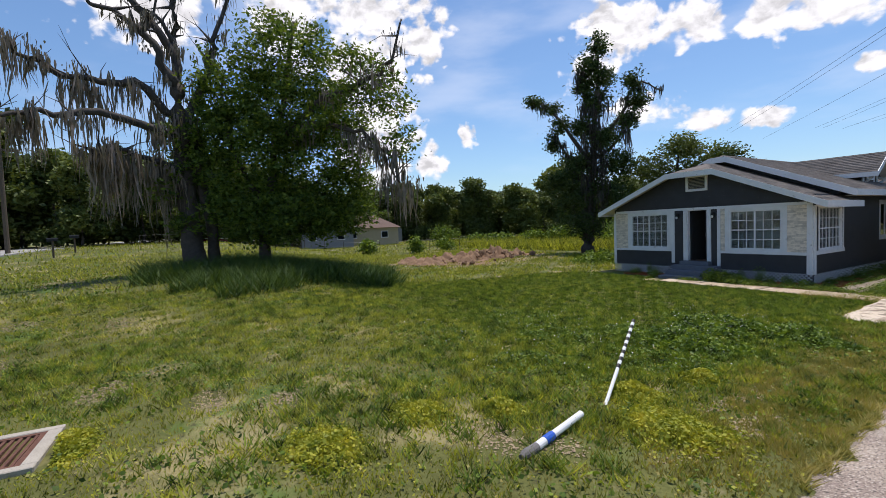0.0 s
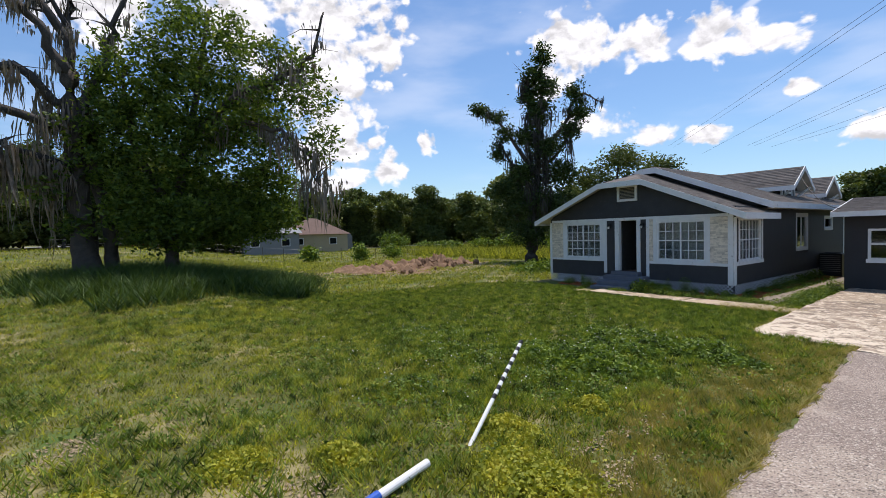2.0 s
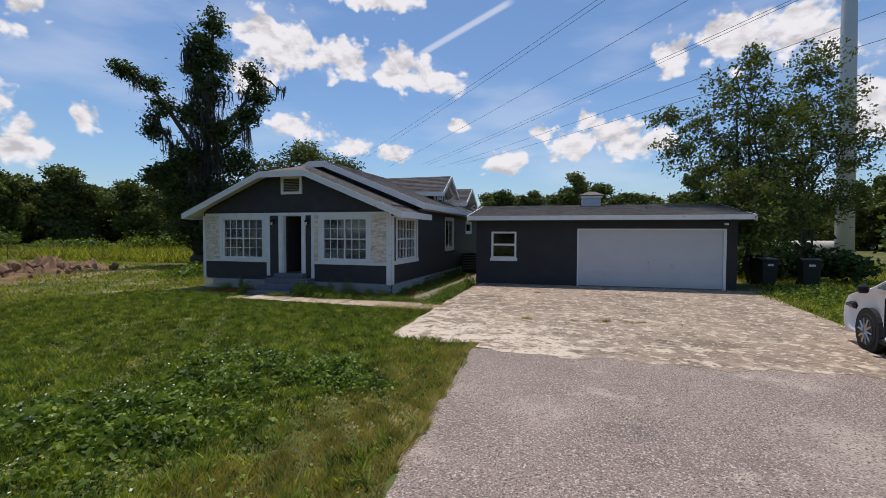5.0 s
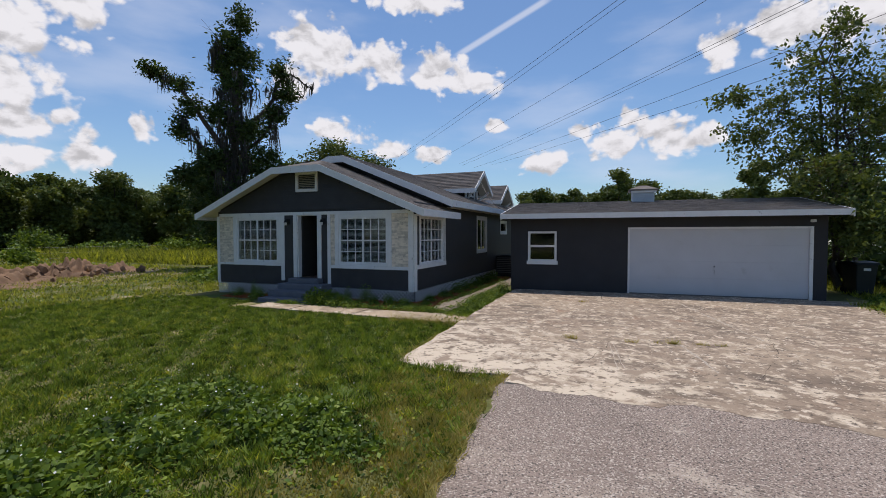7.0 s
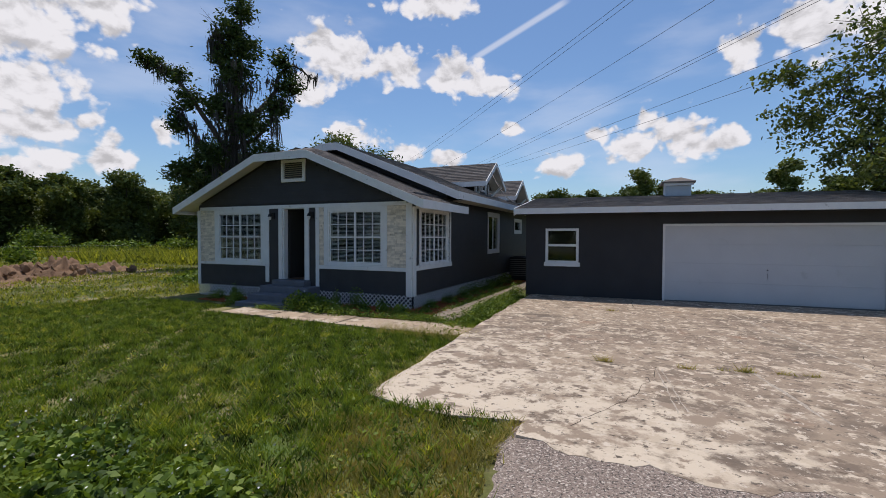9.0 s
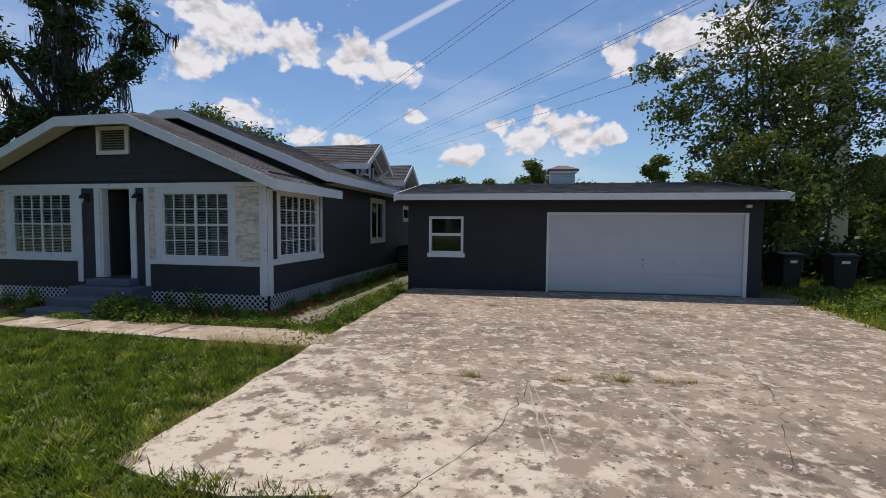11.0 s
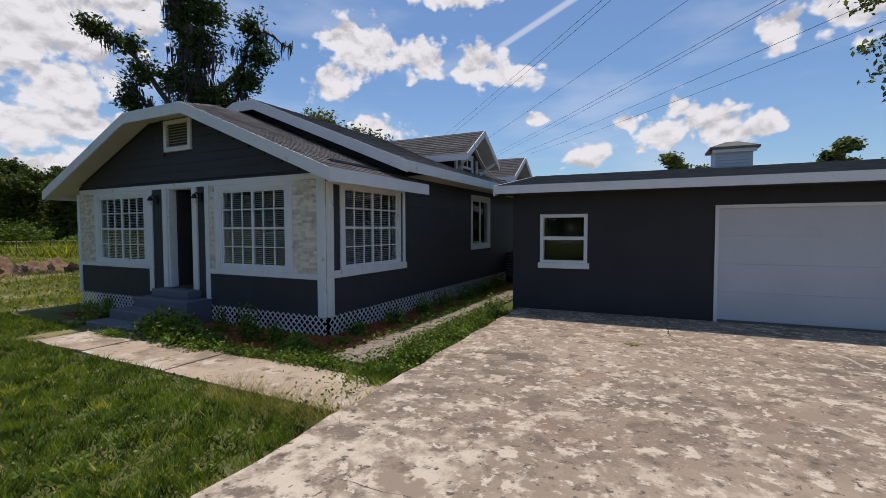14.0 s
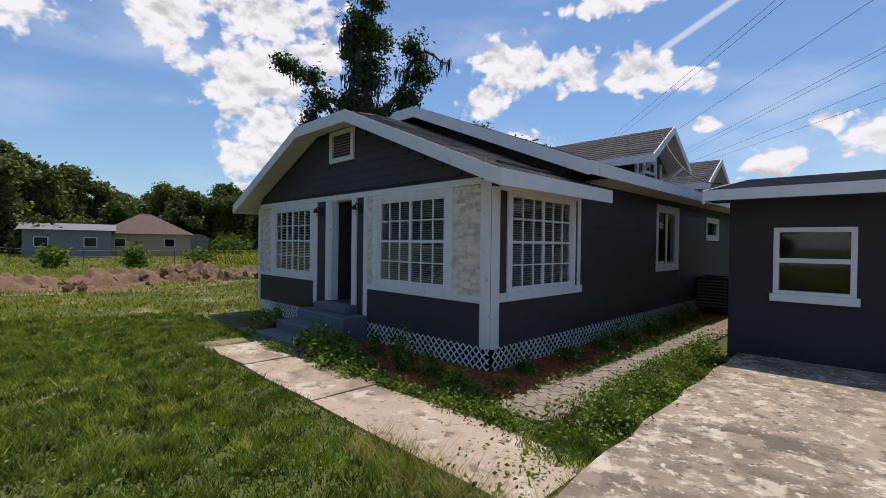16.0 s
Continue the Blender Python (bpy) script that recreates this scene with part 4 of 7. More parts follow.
def sash_window(name, label, across, x0, x1, z0, z1, sashes, cols, rows, blinds=True, frame_w=0.045, depth=0.03, sign=1, split=True):
    """A window in a wall along x ("x", looking to -y) or along y ("y", looking to +x)."""
    put = (lambda a, d, z, b, e, y: (a, -d, z, b, -e, y)) if across == "x" else (lambda a, d, z, b, e, y: (d, a, z, e, b, y))
    w = tagged(new(name), label, "window", kind="structure")
    part("window_frame", boxes(put(x0, -0.12, z0, x0 + frame_w, depth, z1), put(x1 - frame_w, -0.12, z0, x1, depth, z1), put(x0 + frame_w, -0.12, z1 - frame_w, x1 - frame_w, depth, z1), put(x0 + frame_w, -0.12, z0, x1 - frame_w, depth, z0 + frame_w)), TRIM, w)
    wide = (x1 - x0 - 2 * frame_w) / sashes
    for s in range(sashes):
        a, b = x0 + frame_w + s * wide, x0 + frame_w + (s + 1) * wide
        zl, zh = z0 + frame_w, z1 - frame_w
        bar = 0.028
        fr = part("sash", boxes(put(a, -0.03, zl, a + bar, 0.01, zh), put(b - bar, -0.03, zl, b, 0.01, zh), put(a + bar, -0.03, zl, b - bar, 0.01, zl + bar), put(a + bar, -0.03, zh - bar, b - bar, 0.01, zh)), TRIM, w)
        pane = part("pane", boxes(put(a + bar, -0.016, zl + bar, b - bar, -0.010, zh - bar)), GLASS, fr)
        pane.visible_shadow = False
        for k in range(1, cols):
            c = a + (b - a) * k / cols
            part("muntin", boxes(put(c - 0.011, -0.008, zl + bar, c + 0.011, 0.012, zh - bar)), TRIM, fr)
        for k in range(1, rows):
            c = zl + (zh - zl) * k / rows
            t = 0.020 if split and k * 2 == rows else 0.011
            part("muntin", boxes(put(a + bar, -0.008, c - t, b - bar, 0.014, c + t)), TRIM, fr)
    if blinds:
        bm = bmesh.new()
        z = z0 + 0.06
        while z < z1 - 0.03:
            if across == "x":
                box(bm, x0 + 0.05, -0.014, -0.001, x1 - 0.05, 0.014, 0.001, m=pose(0, 0.06, z, 33))
            else:
                box(bm, -0.014, x0 + 0.05, -0.001, 0.014, x1 - 0.05, 0.001, m=pose(-0.06, 0, z, 0, 33))
            z += 0.036
        part("blind", bm, BLIND, w, "white slatted window blind")
    return w


window_1 = sash_window("window_1", "white-barred window with closed white slatted blinds", "x", *WINL, 2, 3, 4)
window_2 = sash_window("window_2", "white-barred window with slatted blinds behind it", "x", *WINR, 2, 3, 4)
window_3 = sash_window("window_3", "white-barred side window with slatted blinds", "y", *WINS, 2, 3, 4)
window_4 = sash_window("window_4", "dark sliding side window in white trim", "y", *WIN2, 2, 1, 1, blinds=False)
window_5 = sash_window("window_5", "small high side window in white trim", "y", *WIN3, 1, 1, 1, blinds=False)

# dark pleated sheets added behind the side windows; near-black stands for unlit rooms
for owner, hole in ((window_4, WIN2), (window_5, WIN3)):
    bm = bmesh.new()
    n = 40
    a0, a1 = hole[0] - 0.05, hole[1] + 0.05
    rows = [[bm.verts.new((-0.22 + 0.018 * math.sin(k * 1.9), a0 + (a1 - a0) * k / n, zz)) for k in range(n + 1)] for zz in (hole[2] - 0.1, hole[3] + 0.1)]
    for k in range(n):
        bm.faces.new((rows[0][k], rows[0][k + 1], rows[1][k + 1], rows[1][k]))
    bmesh.ops.solidify(bm, geom=bm.faces[:], thickness=0.006)
    part("dark_sheet", bm, DARK, owner, "dark pleated sheet added behind the panes")

# open front door: jambs, leaf swung inwards, handle
door_1 = tagged(new("door_1"), "open front doorway with a dark door swung inwards", "door", kind="structure")
part("jamb", boxes((-4.21, -0.02, 0.54, -4.17, 0.14, 2.60), (-3.43, -0.02, 0.54, -3.39, 0.14, 2.60), (-4.17, -0.02, 2.56, -3.43, 0.14, 2.60)), TRIM, door_1)
leaf = part("door_leaf", boxes((0, 0, 0.56, 0.04, 0.72, 2.55), m=pose(-4.16, 0.15, 0, 0, 0, -14)), material("dark_door", (0.03, 0.028, 0.026), 0.4), door_1)
part("door_handle", tube(bmesh.new(), [(-3.95, 0.82, 1.5), (-3.92, 0.83, 1.5), (-3.92, 0.83, 1.63)], [0.018, 0.018, 0.014], 8), ALLOY, door_1, "metal door handle")


def porch_lamp(x):
    lamp = thing("wall_lamp", "black wall lantern beside the front door", "lamp", "porch lamps", at=(x, -0.05, 2.36))
    part("back_plate", boxes((-0.05, -0.005, -0.08, 0.05, 0.05, 0.1)), BLACK, lamp)
    part("arm", tube(bmesh.new(), [(0, 0, 0.06), (0, -0.08, 0.1), (0, -0.12, 0.06)], [0.012] * 3, 6), BLACK, lamp)
    part("shade", cylinder((0, -0.12, 0.06), (0, -0.12, -0.02), 0.03, 0.06, 10), BLACK, lamp)
    part("lamp_glass", cylinder((0, -0.12, -0.02), (0, -0.12, -0.11), 0.045, 0.035, 10), BLIND, lamp)


porch_lamp(-4.56)
porch_lamp(-3.14)

# ---- garage ----
GA = 2.5                                        # the garage stands slightly askew
GM = pose(2.04, 3.71, 0, 0, 0, GA)
garage = thing("garage", "low charcoal stucco garage with a white door", "garage")
garage.matrix_world = GM
GW, GD = 9.15, 6.6
gdoor, gwin = (3.86, 8.76, -0.05, 2.13), (0.60, 1.57, 1.02, 2.04)
wall_with_holes(0, GW, -0.05, 2.5, [gdoor, gwin], "x", 0.0, 0.16, "wall", STUCCO, garage)
part("wall_end", boxes((0, 0.16, -0.05, 0.16, GD, 2.5)), STUCCO, garage)
part("wall_end", boxes((GW - 0.16, 0.16, -0.05, GW, GD, 2.5)), STUCCO, garage)
part("wall_back", boxes((0.16, GD - 0.16, -0.05, GW - 0.16, GD, 2.5)), STUCCO, garage)
bm = bmesh.new()
RY, RZ = 3.1, 3.2
slab([(-0.25, -0.52, 2.62), (GW + 0.35, -0.52, 2.62), (GW + 0.35, RY, RZ), (-0.25, RY, RZ)], 0.08, bm)
slab([(-0.25, RY, RZ), (GW + 0.35, RY, RZ), (GW + 0.35, GD + 0.5, 2.5), (-0.25, GD + 0.5, 2.5)], 0.08, bm)
groof = part("roof", bm, SHINGLE, garage)
part("gable_end", prism([(0.0, 2.5), (GD, 2.5), (RY, RZ - 0.1)], 0.0, 0.16, "x"), STUCCO, garage)
part("gable_end", prism([(0.0, 2.5), (GD, 2.5), (RY, RZ - 0.1)], GW - 0.16, GW, "x"), STUCCO, garage)
part("soffit", boxes((-0.22, -0.5, 2.46, GW + 0.32, 0.0, 2.49)), STUCCO, garage)
fascia([(-0.25, -0.52, 2.62), (GW + 0.35, -0.52, 2.62)], 0.155, 0.03, (0, -1, 0), garage)
fascia([(-0.25, -0.55, 2.62), (-0.25, RY, RZ), (-0.25, GD + 0.5, 2.5)], 0.2, 0.03, (-1, 0, 0), garage)
fascia([(GW + 0.35, -0.55, 2.62), (GW + 0.35, RY, RZ), (GW + 0.35, GD + 0.5, 2.5)], 0.2, 0.03, (1, 0, 0), garage)
sh = shingles(groof, (-0.25, -0.54, 2.62), (1, 0, 0), (0, RY + 0.54, RZ - 2.62), GW + 0.6, 3.8)
gd = part("garage_door", boxes((3.86, 0.06, 0.03, 8.76, 0.10, 2.11)), DOORWHITE, garage, "white sectional garage door")
for k in range(4):
    part("door_panel", boxes((3.88, 0.035, 0.04 + k * 0.52, 8.74, 0.07, 0.04 + k * 0.52 + 0.5185), bevel=0.0015), DOORWHITE, gd)
part("door_frame", boxes((3.83, -0.02, 0.0, 3.89, 0.03, 2.10), (8.72, -0.02, 0.0, 8.81, 0.03, 2.10), (3.83, -0.02, 2.10, 8.81, 0.03, 2.16)), TRIM, gd)
part("door_lock", cylinder((6.31, 0.035, 0.93), (6.31, 0.015, 0.93), 0.02, 0.018, 10), BLACK, gd)
part("door_handle", tube(bmesh.new(), [(6.31, 0.03, 0.82), (6.31, 0.0, 0.8), (6.31, 0.0, 0.72)], [0.015] * 3, 6), ALLOY, gd)
part("bottom_seal", boxes((3.92, 0.03, 0.0, 8.7, 0.1, 0.035)), GREYCAP, gd)
part("sill", boxes((0.56, -0.06, 0.90, 1.61, 0.0, 1.02), bevel=0.006), TRIM, garage)
gwf = part("window_frame", boxes((0.60, -0.03, 1.02, 0.67, 0.1, 2.04), (1.50, -0.03, 1.02, 1.57, 0.1, 2.04), (0.67, -0.03, 1.97, 1.50, 0.1, 2.04), (0.67, -0.03, 1.02, 1.50, 0.1, 1.07), (0.67, -0.03, 1.50, 1.50, 0.1, 1.57)), TRIM, garage)
for z0, z1 in ((1.07, 1.50), (1.57, 1.97)):
    pane = part("pane", boxes((0.67, 0.03, z0, 1.50, 0.036, z1)), GLASS, gwf)
    pane.visible_shadow = False
# added sheet behind the pane, its near-black standing for the unlit garage
part("dark_backing", boxes((0.3, 0.6, 0.6, 2.2, 0.62, 2.4)), DARK, garage)
lamp = part("flood_lamp", boxes((8.72, -0.1, 2.28, 8.84, 0.0, 2.36), bevel=0.01), TRIM, garage, "white motion flood lamp")
cup = part("cupola", boxes((4.12, RY - 0.36, 2.95, 4.88, RY + 0.4, 3.58)), PALEPAINT, garage, "pale grey-blue louvred roof cupola")
bm = bmesh.new()
eave = [bm.verts.new((4.5 + a * 0.5, RY + 0.02 + b * 0.5, 3.58)) for a, b in ((-1, -1), (1, -1), (1, 1), (-1, 1))]
lip = [bm.verts.new((4.5 + a * 0.5, RY + 0.02 + b * 0.5, 3.63)) for a, b in ((-1, -1), (1, -1), (1, 1), (-1, 1))]
crown = [bm.verts.new((4.5 + a * 0.12, RY + 0.02 + b * 0.12, 3.79)) for a, b in ((-1, -1), (1, -1), (1, 1), (-1, 1))]
bm.faces.new(eave[::-1])
bm.faces.new(crown)
for low, high in ((eave, lip), (lip, crown)):
    for i in range(4):
        bm.faces.new((low[i], low[(i + 1) % 4], high[(i + 1) % 4], high[i]))
part("cupola_roof", bm, SHINGLE, cup)
part("cupola_trim", boxes((4.06, RY - 0.44, 3.50, 4.94, RY - 0.36, 3.578)), TRIM, cup)
for k in range(5):
    part("louvre", boxes((4.2, RY - 0.38, 3.1 + k * 0.075, 4.8, RY - 0.36, 3.15 + k * 0.075)), PALEPAINT, cup)

# ---- trees ----
def bend(points, rnd, wob=0.12, n=4):
    """A smooth, slightly crooked path through the given points."""
    pts = [Vector(p) for p in points]
    out = []
    for i in range(len(pts) - 1):
        p0, p1, p2, p3 = pts[max(i - 1, 0)], pts[i], pts[i + 1], pts[min(i + 2, len(pts) - 1)]
        for k in range(n):
            u = k / n
            c = 0.5 * ((2 * p1) + (p2 - p0) * u + (2 * p0 - 5 * p1 + 4 * p2 - p3) * u * u + (3 * p1 - p0 - 3 * p2 + p3) * u ** 3)
            w = wob if (i or k) else 0
            out.append(c + Vector((rnd.uniform(-w, w), rnd.uniform(-w, w), rnd.uniform(-w, w))))
    return out + [pts[-1]]


def limb(bm, points, r0, r1, rnd, sides=7, twigs=0, twig_len=1.0, wob=0.12):
    path = bend(points, rnd, wob)
    n = len(path)
    tube(bm, path, [r0 + (r1 - r0) * (i / (n - 1)) ** 0.8 for i in range(n)], sides)
    for _ in range(twigs):
        i = rnd.randrange(n // 3, n)
        p = path[i]
        d = Vector((rnd.gauss(0, 1), rnd.gauss(0, 1), rnd.gauss(0.35, 0.7))).normalized()
        ln = twig_len * rnd.uniform(0.4, 1.2)
        q = p + d * ln * 0.5 + Vector((0, 0, rnd.uniform(-0.1, 0.15)))
        e = q + (d + Vector((rnd.gauss(0, 0.4), rnd.gauss(0, 0.4), rnd.gauss(0.1, 0.4)))).normalized() * ln * 0.5
        tube(bm, [p, q, e], [r1 * 1.1 + 0.008, 0.014, 0.005], 4, cap=False)
        if rnd.random() < 0.6:
            g = q + (d + Vector((rnd.gauss(0, 0.8), rnd.gauss(0, 0.8), rnd.gauss(0.1, 0.5)))).normalized() * ln * 0.4
            tube(bm, [q, g], [0.012, 0.004], 4, cap=False)
    return path


def clumps(blobs, clumps_each, per, spread, rnd, hollow=0.5):
    """Leaf centres: clumps scattered through ellipsoids (x, y, z, rx, ry, rz), leaves scattered round each clump."""
    out = []
    for x, y, z, rx, ry, rz in blobs:
        n = max(int(clumps_each * (rx * ry * rz) ** 0.5), 3)
        d = unit(rnd.normal(size=(n, 3)))
        r = rnd.uniform(hollow, 1.0, n)[:, None]
        c = np.array([x, y, z]) + d * r * (rx, ry, rz)
        s = spread * rnd.uniform(0.5, 1.4, n)
        out.append((c[:, None] + rnd.normal(size=(n, per, 3)) * s[:, None, None] * (1, 1, 0.6)).reshape(-1, 3))
    return np.concatenate(out)


def moss_along(path, count, length, rnd, spread=0.25):
    """Hanging beards of moss: bundles of thin, crooked, tapering strands below a limb."""
    vs, fs = [], []
    for _ in range(count):
        i = rnd.randint(0, len(path) - 1)
        base = np.array(path[i]) + rnd.normal(size=3) * spread * (1, 1, 0.4)
        ln = length * rnd.uniform(0.12, 1.0) ** 1.4
        wide = rnd.uniform(0.05, 0.2)
        for _ in range(rnd.integers(9, 22)):
            p = base + rnd.normal(size=3) * (wide, wide, 0.10)
            l1 = ln * rnd.uniform(0.25, 1.0)
            a = rnd.uniform(0, math.pi)
            s = np.array([math.cos(a), math.sin(a), 0]) * rnd.uniform(0.012, 0.042)
            q = [p]
            for k in range(3):
                q.append(q[-1] + rnd.normal(size=3) * (0.10, 0.10, 0.02) * l1 * 0.5 - (0, 0, l1 / 3))
            b = len(vs)
            vs += [q[0] - s * 0.5, q[0] + s * 0.5, q[1] + s, q[1] - s, q[2] + s * 0.6, q[2] - s * 0.6, q[3]]
            fs += [(b, b + 1, b + 2), (b, b + 2, b + 3), (b + 3, b + 2, b + 4), (b + 3, b + 4, b + 5), (b + 5, b + 4, b + 6)]
    return np.array(vs), np.array(fs)


class Dice:
    """Both kinds of random numbers from one seed."""

    def __init__(self, seed):
        self.r = np.random.default_rng(seed)

    def uniform(self, a, b):
        return float(self.r.uniform(a, b))

    def normal(self, size):
        return self.r.normal(size=size)

    def randint(self, a, b):
        return int(self.r.integers(a, b + 1))

    def integers(self, a, b):
        return int(self.r.integers(a, b))


# the great half-dead tree hung with moss
R = random.Random(5)
old_tree = thing("old_tree", "half-dead spreading tree hung with grey moss", "tree", at=(0, 0, 0))
bm = bmesh.new()
limb(bm, [(-13.1, -17.25, 0.6), (-13.1, -17.3, 1.6), (-13.1, -17.4, 3.5), (-13.1, -17.5, 5.7), (-13.1, -17.5, 7.9)], 0.47, 0.25, R, 12, wob=0.03)
limb(bm, [(-13.2, -16.6, 0.6), (-13.2, -16.7, 3.0), (-13.2, -17.0, 5.2), (-12.9, -16.9, 6.3)], 0.24, 0.18, R, 9, wob=0.05)
part("trunk", bm, BARK, old_tree, smooth=True)
bare = [([(-13.1, -17.5, 7.7), (-12.8, -18.1, 8.9), (-12.8, -18.8, 9.8), (-12.7, -19.9, 10.1)], 0.2, 0.06, 8),
        ([(-13.1, -17.5, 7.7), (-13.4, -17.7, 9.4), (-13.4, -18.8, 10.9), (-13.3, -19.8, 12.0), (-13.2, -20.3, 13.2)], 0.2, 0.05, 10),
        ([(-13.1, -17.5, 7.6), (-13.8, -17.5, 9.8), (-13.8, -17.3, 11.5), (-13.8, -16.9, 13.8)], 0.2, 0.06, 10),
        ([(-13.0, -17.2, 6.3), (-12.7, -16.5, 8.4), (-12.7, -16.1, 9.9), (-12.6, -15.4, 12.2)], 0.18, 0.05, 10),
        ([(-13.8, -17.5, 9.4), (-13.5, -18.0, 10.6), (-13.6, -17.9, 12.0)], 0.1, 0.03, 6),
        ([(-13.0, -17.6, 6.7), (-12.7, -18.9, 7.6), (-12.6, -20.4, 7.6), (-11.9, -21.5, 7.8), (-11.8, -21.9, 8.4)], 0.17, 0.04, 12),
        ([(-13.0, -17.6, 6.0), (-11.7, -19.7, 6.3), (-11.0, -21.0, 6.0), (-10.2, -22.1, 5.6), (-9.5, -22.9, 5.9)], 0.16, 0.03, 14),
        ([(-13.0, -17.5, 4.6), (-12.2, -18.9, 5.1), (-11.6, -20.0, 5.1)], 0.13, 0.04, 8)]
paths = []
for p, a, b, t in bare:
    bm = bmesh.new()
    paths.append(limb(bm, p, a, b, R, 6, t, 1.3))
    part("bare_limb", bm, DEADWOOD, old_tree, smooth=True)
mv, mf, n0 = [], [], 0
for k, (count, ln, sp) in enumerate(((14, 0.9, 0.2), (18, 1.1, 0.22), (16, 1.1, 0.22), (14, 0.9, 0.2), (9, 0.9, 0.2), (46, 2.6, 0.34), (38, 2.1, 0.34), (44, 3.0, 0.34))):
    v, f = moss_along(paths[k], count, ln, Dice(40 + k), sp)
    mv.append(v)
    mf.append(f + n0)
    n0 += len(v)
soup("moss", np.concatenate(mv), np.concatenate(mf), MOSS, old_tree, "hanging grey Spanish moss")
g = np.random.default_rng(21)
v, f = leaves(clumps([(-12.8, -17.6, 5.9, 0.7, 0.8, 0.8), (-12.7, -18.0, 4.2, 0.6, 0.8, 0.7), (-12.9, -17.0, 4.9, 0.7, 0.7, 0.9), (-12.6, -17.5, 2.6, 0.5, 0.7, 0.5)], 22, 26, 0.22, g), 0.19, rnd=g)
soup("crown", v, f, LEAF_BIG, old_tree, "sparse bright green foliage")

# the leafy tree beside it
green_tree = thing("green_tree", "dense bright-leaved tree with moss on its limbs", "tree")
bm = bmesh.new()
limb(bm, [(-12.6, -14.9, 0.6), (-12.5, -14.8, 2.0), (-12.4, -14.6, 4.1), (-12.3, -14.0, 7.4), (-12.2, -13.4, 10.6)], 0.3, 0.06, R, 9, wob=0.08)
limb(bm, [(-12.5, -14.8, 3.2), (-12.7, -15.8, 5.5), (-12.8, -16.0, 8.2)], 0.15, 0.04, R, 6, 8)
limb(bm, [(-12.5, -14.7, 2.6), (-12.0, -13.3, 4.0), (-11.6, -11.8, 4.8)], 0.13, 0.04, R, 6, 8)
r1 = limb(bm, [(-12.4, -14.3, 5.6), (-10.6, -12.9, 7.2), (-9.2, -11.8, 7.6), (-8.3, -11.1, 8.2), (-8.1, -10.7, 9.6)], 0.16, 0.03, R, 6, 16, 1.2)
r2 = limb(bm, [(-12.3, -14.1, 6.5), (-9.8, -12.1, 6.0), (-8.8, -11.3, 5.2), (-8.3, -10.9, 3.9)], 0.12, 0.02, R, 6, 14, 0.9)
part("trunk", bm, BARK, green_tree, smooth=True)
g = np.random.default_rng(22)
green_blobs = [(-12.3, -14.4, 2.6, 1.9, 2.2, 0.8), (-12.0, -12.2, 2.8, 1.5, 1.6, 0.9), (-12.2, -13.7, 9.2, 1.8, 2.0, 1.6), (-12.5, -15.0, 5.4, 2.0, 2.4, 2.0), (-12.6, -15.6, 7.9, 1.4, 1.5, 1.6), (-11.9, -12.8, 5.1, 1.9, 2.2, 1.8), (-12.1, -13.2, 3.2, 2.0, 2.6, 0.9),
               (-12.6, -16.3, 5.9, 1.2, 1.2, 1.3), (-12.5, -15.4, 3.4, 1.8, 1.7, 1.0), (-12.2, -13.6, 6.9, 2.0, 2.2, 1.5), (-12.4, -12.0, 8.0, 1.2, 1.1, 0.8), (-12.0, -11.6, 3.9, 1.4, 1.2, 1.0)]
v, f = leaves(clumps(green_blobs, 52, 46, 0.26, g, 0.5), 0.17, rnd=g)
soup("crown", v, f, LEAF_BIG, green_tree, "dense green compound foliage")
v, f = leaves(clumps([(-9.6, -11.9, 7.3, 1.0, 1.1, 0.5), (-8.7, -11.1, 6.7, 0.9, 1.0, 0.6), (-8.3, -10.8, 5.4, 0.5, 0.6, 0.7), (-9.4, -11.4, 8.2, 0.7, 0.7, 0.4), (-10.4, -12.6, 6.4, 0.8, 0.9, 0.4), (-10.2, -12.0, 8.6, 1.0, 1.0, 0.5), (-11.0, -11.6, 6.6, 1.1, 1.2, 0.5), (-9.0, -11.0, 7.7, 0.8, 0.8, 0.3)], 46, 22, 0.24, g), 0.16, rnd=g)
soup("crown", v, f, LEAF_BIG, green_tree, "lighter outer sprays of leaves")
v1, f1 = moss_along(r2, 46, 1.9, Dice(61), 0.3)
v2, f2 = moss_along(r1, 14, 1.0, Dice(62), 0.25)
soup("moss", np.concatenate([v1, v2]), np.concatenate([f1, f2 + len(v1)]), MOSS, green_tree, "hanging grey moss")

# the tall mossy oak behind the house
oak = thing("mossy_oak", "tall narrow dark oak draped with moss", "tree")
bm = bmesh.new()
limb(bm, [(-17.2, 9.1, -0.1), (-17.2, 9.2, 2.0), (-17.0, 9.4, 5.0), (-16.7, 9.6, 10.5), (-16.5, 9.8, 15.6)], 0.55, 0.06, R, 10, wob=0.1)
op = [limb(bm, p, 0.2, 0.03, R, 6, 12, 1.4) for p in (
    [(-17.0, 9.4, 6.5), (-18.3, 8.0, 9.5), (-19.0, 7.2, 11.0), (-19.9, 6.4, 11.5)], [(-16.9, 9.5, 8.0), (-15.4, 10.8, 10.0), (-14.6, 11.4, 12.2), (-13.2, 12.4, 11.5)],
    [(-17.0, 9.4, 5.0), (-18.4, 8.2, 7.5), (-18.9, 7.6, 9.0)], [(-16.8, 9.5, 7.0), (-15.6, 10.5, 8.0), (-14.9, 11.2, 10.0)], [(-16.7, 9.6, 10.0), (-17.4, 9.0, 12.5), (-17.2, 9.1, 14.0)])]
part("trunk", bm, BARK, oak, smooth=True)
g = np.random.default_rng(23)
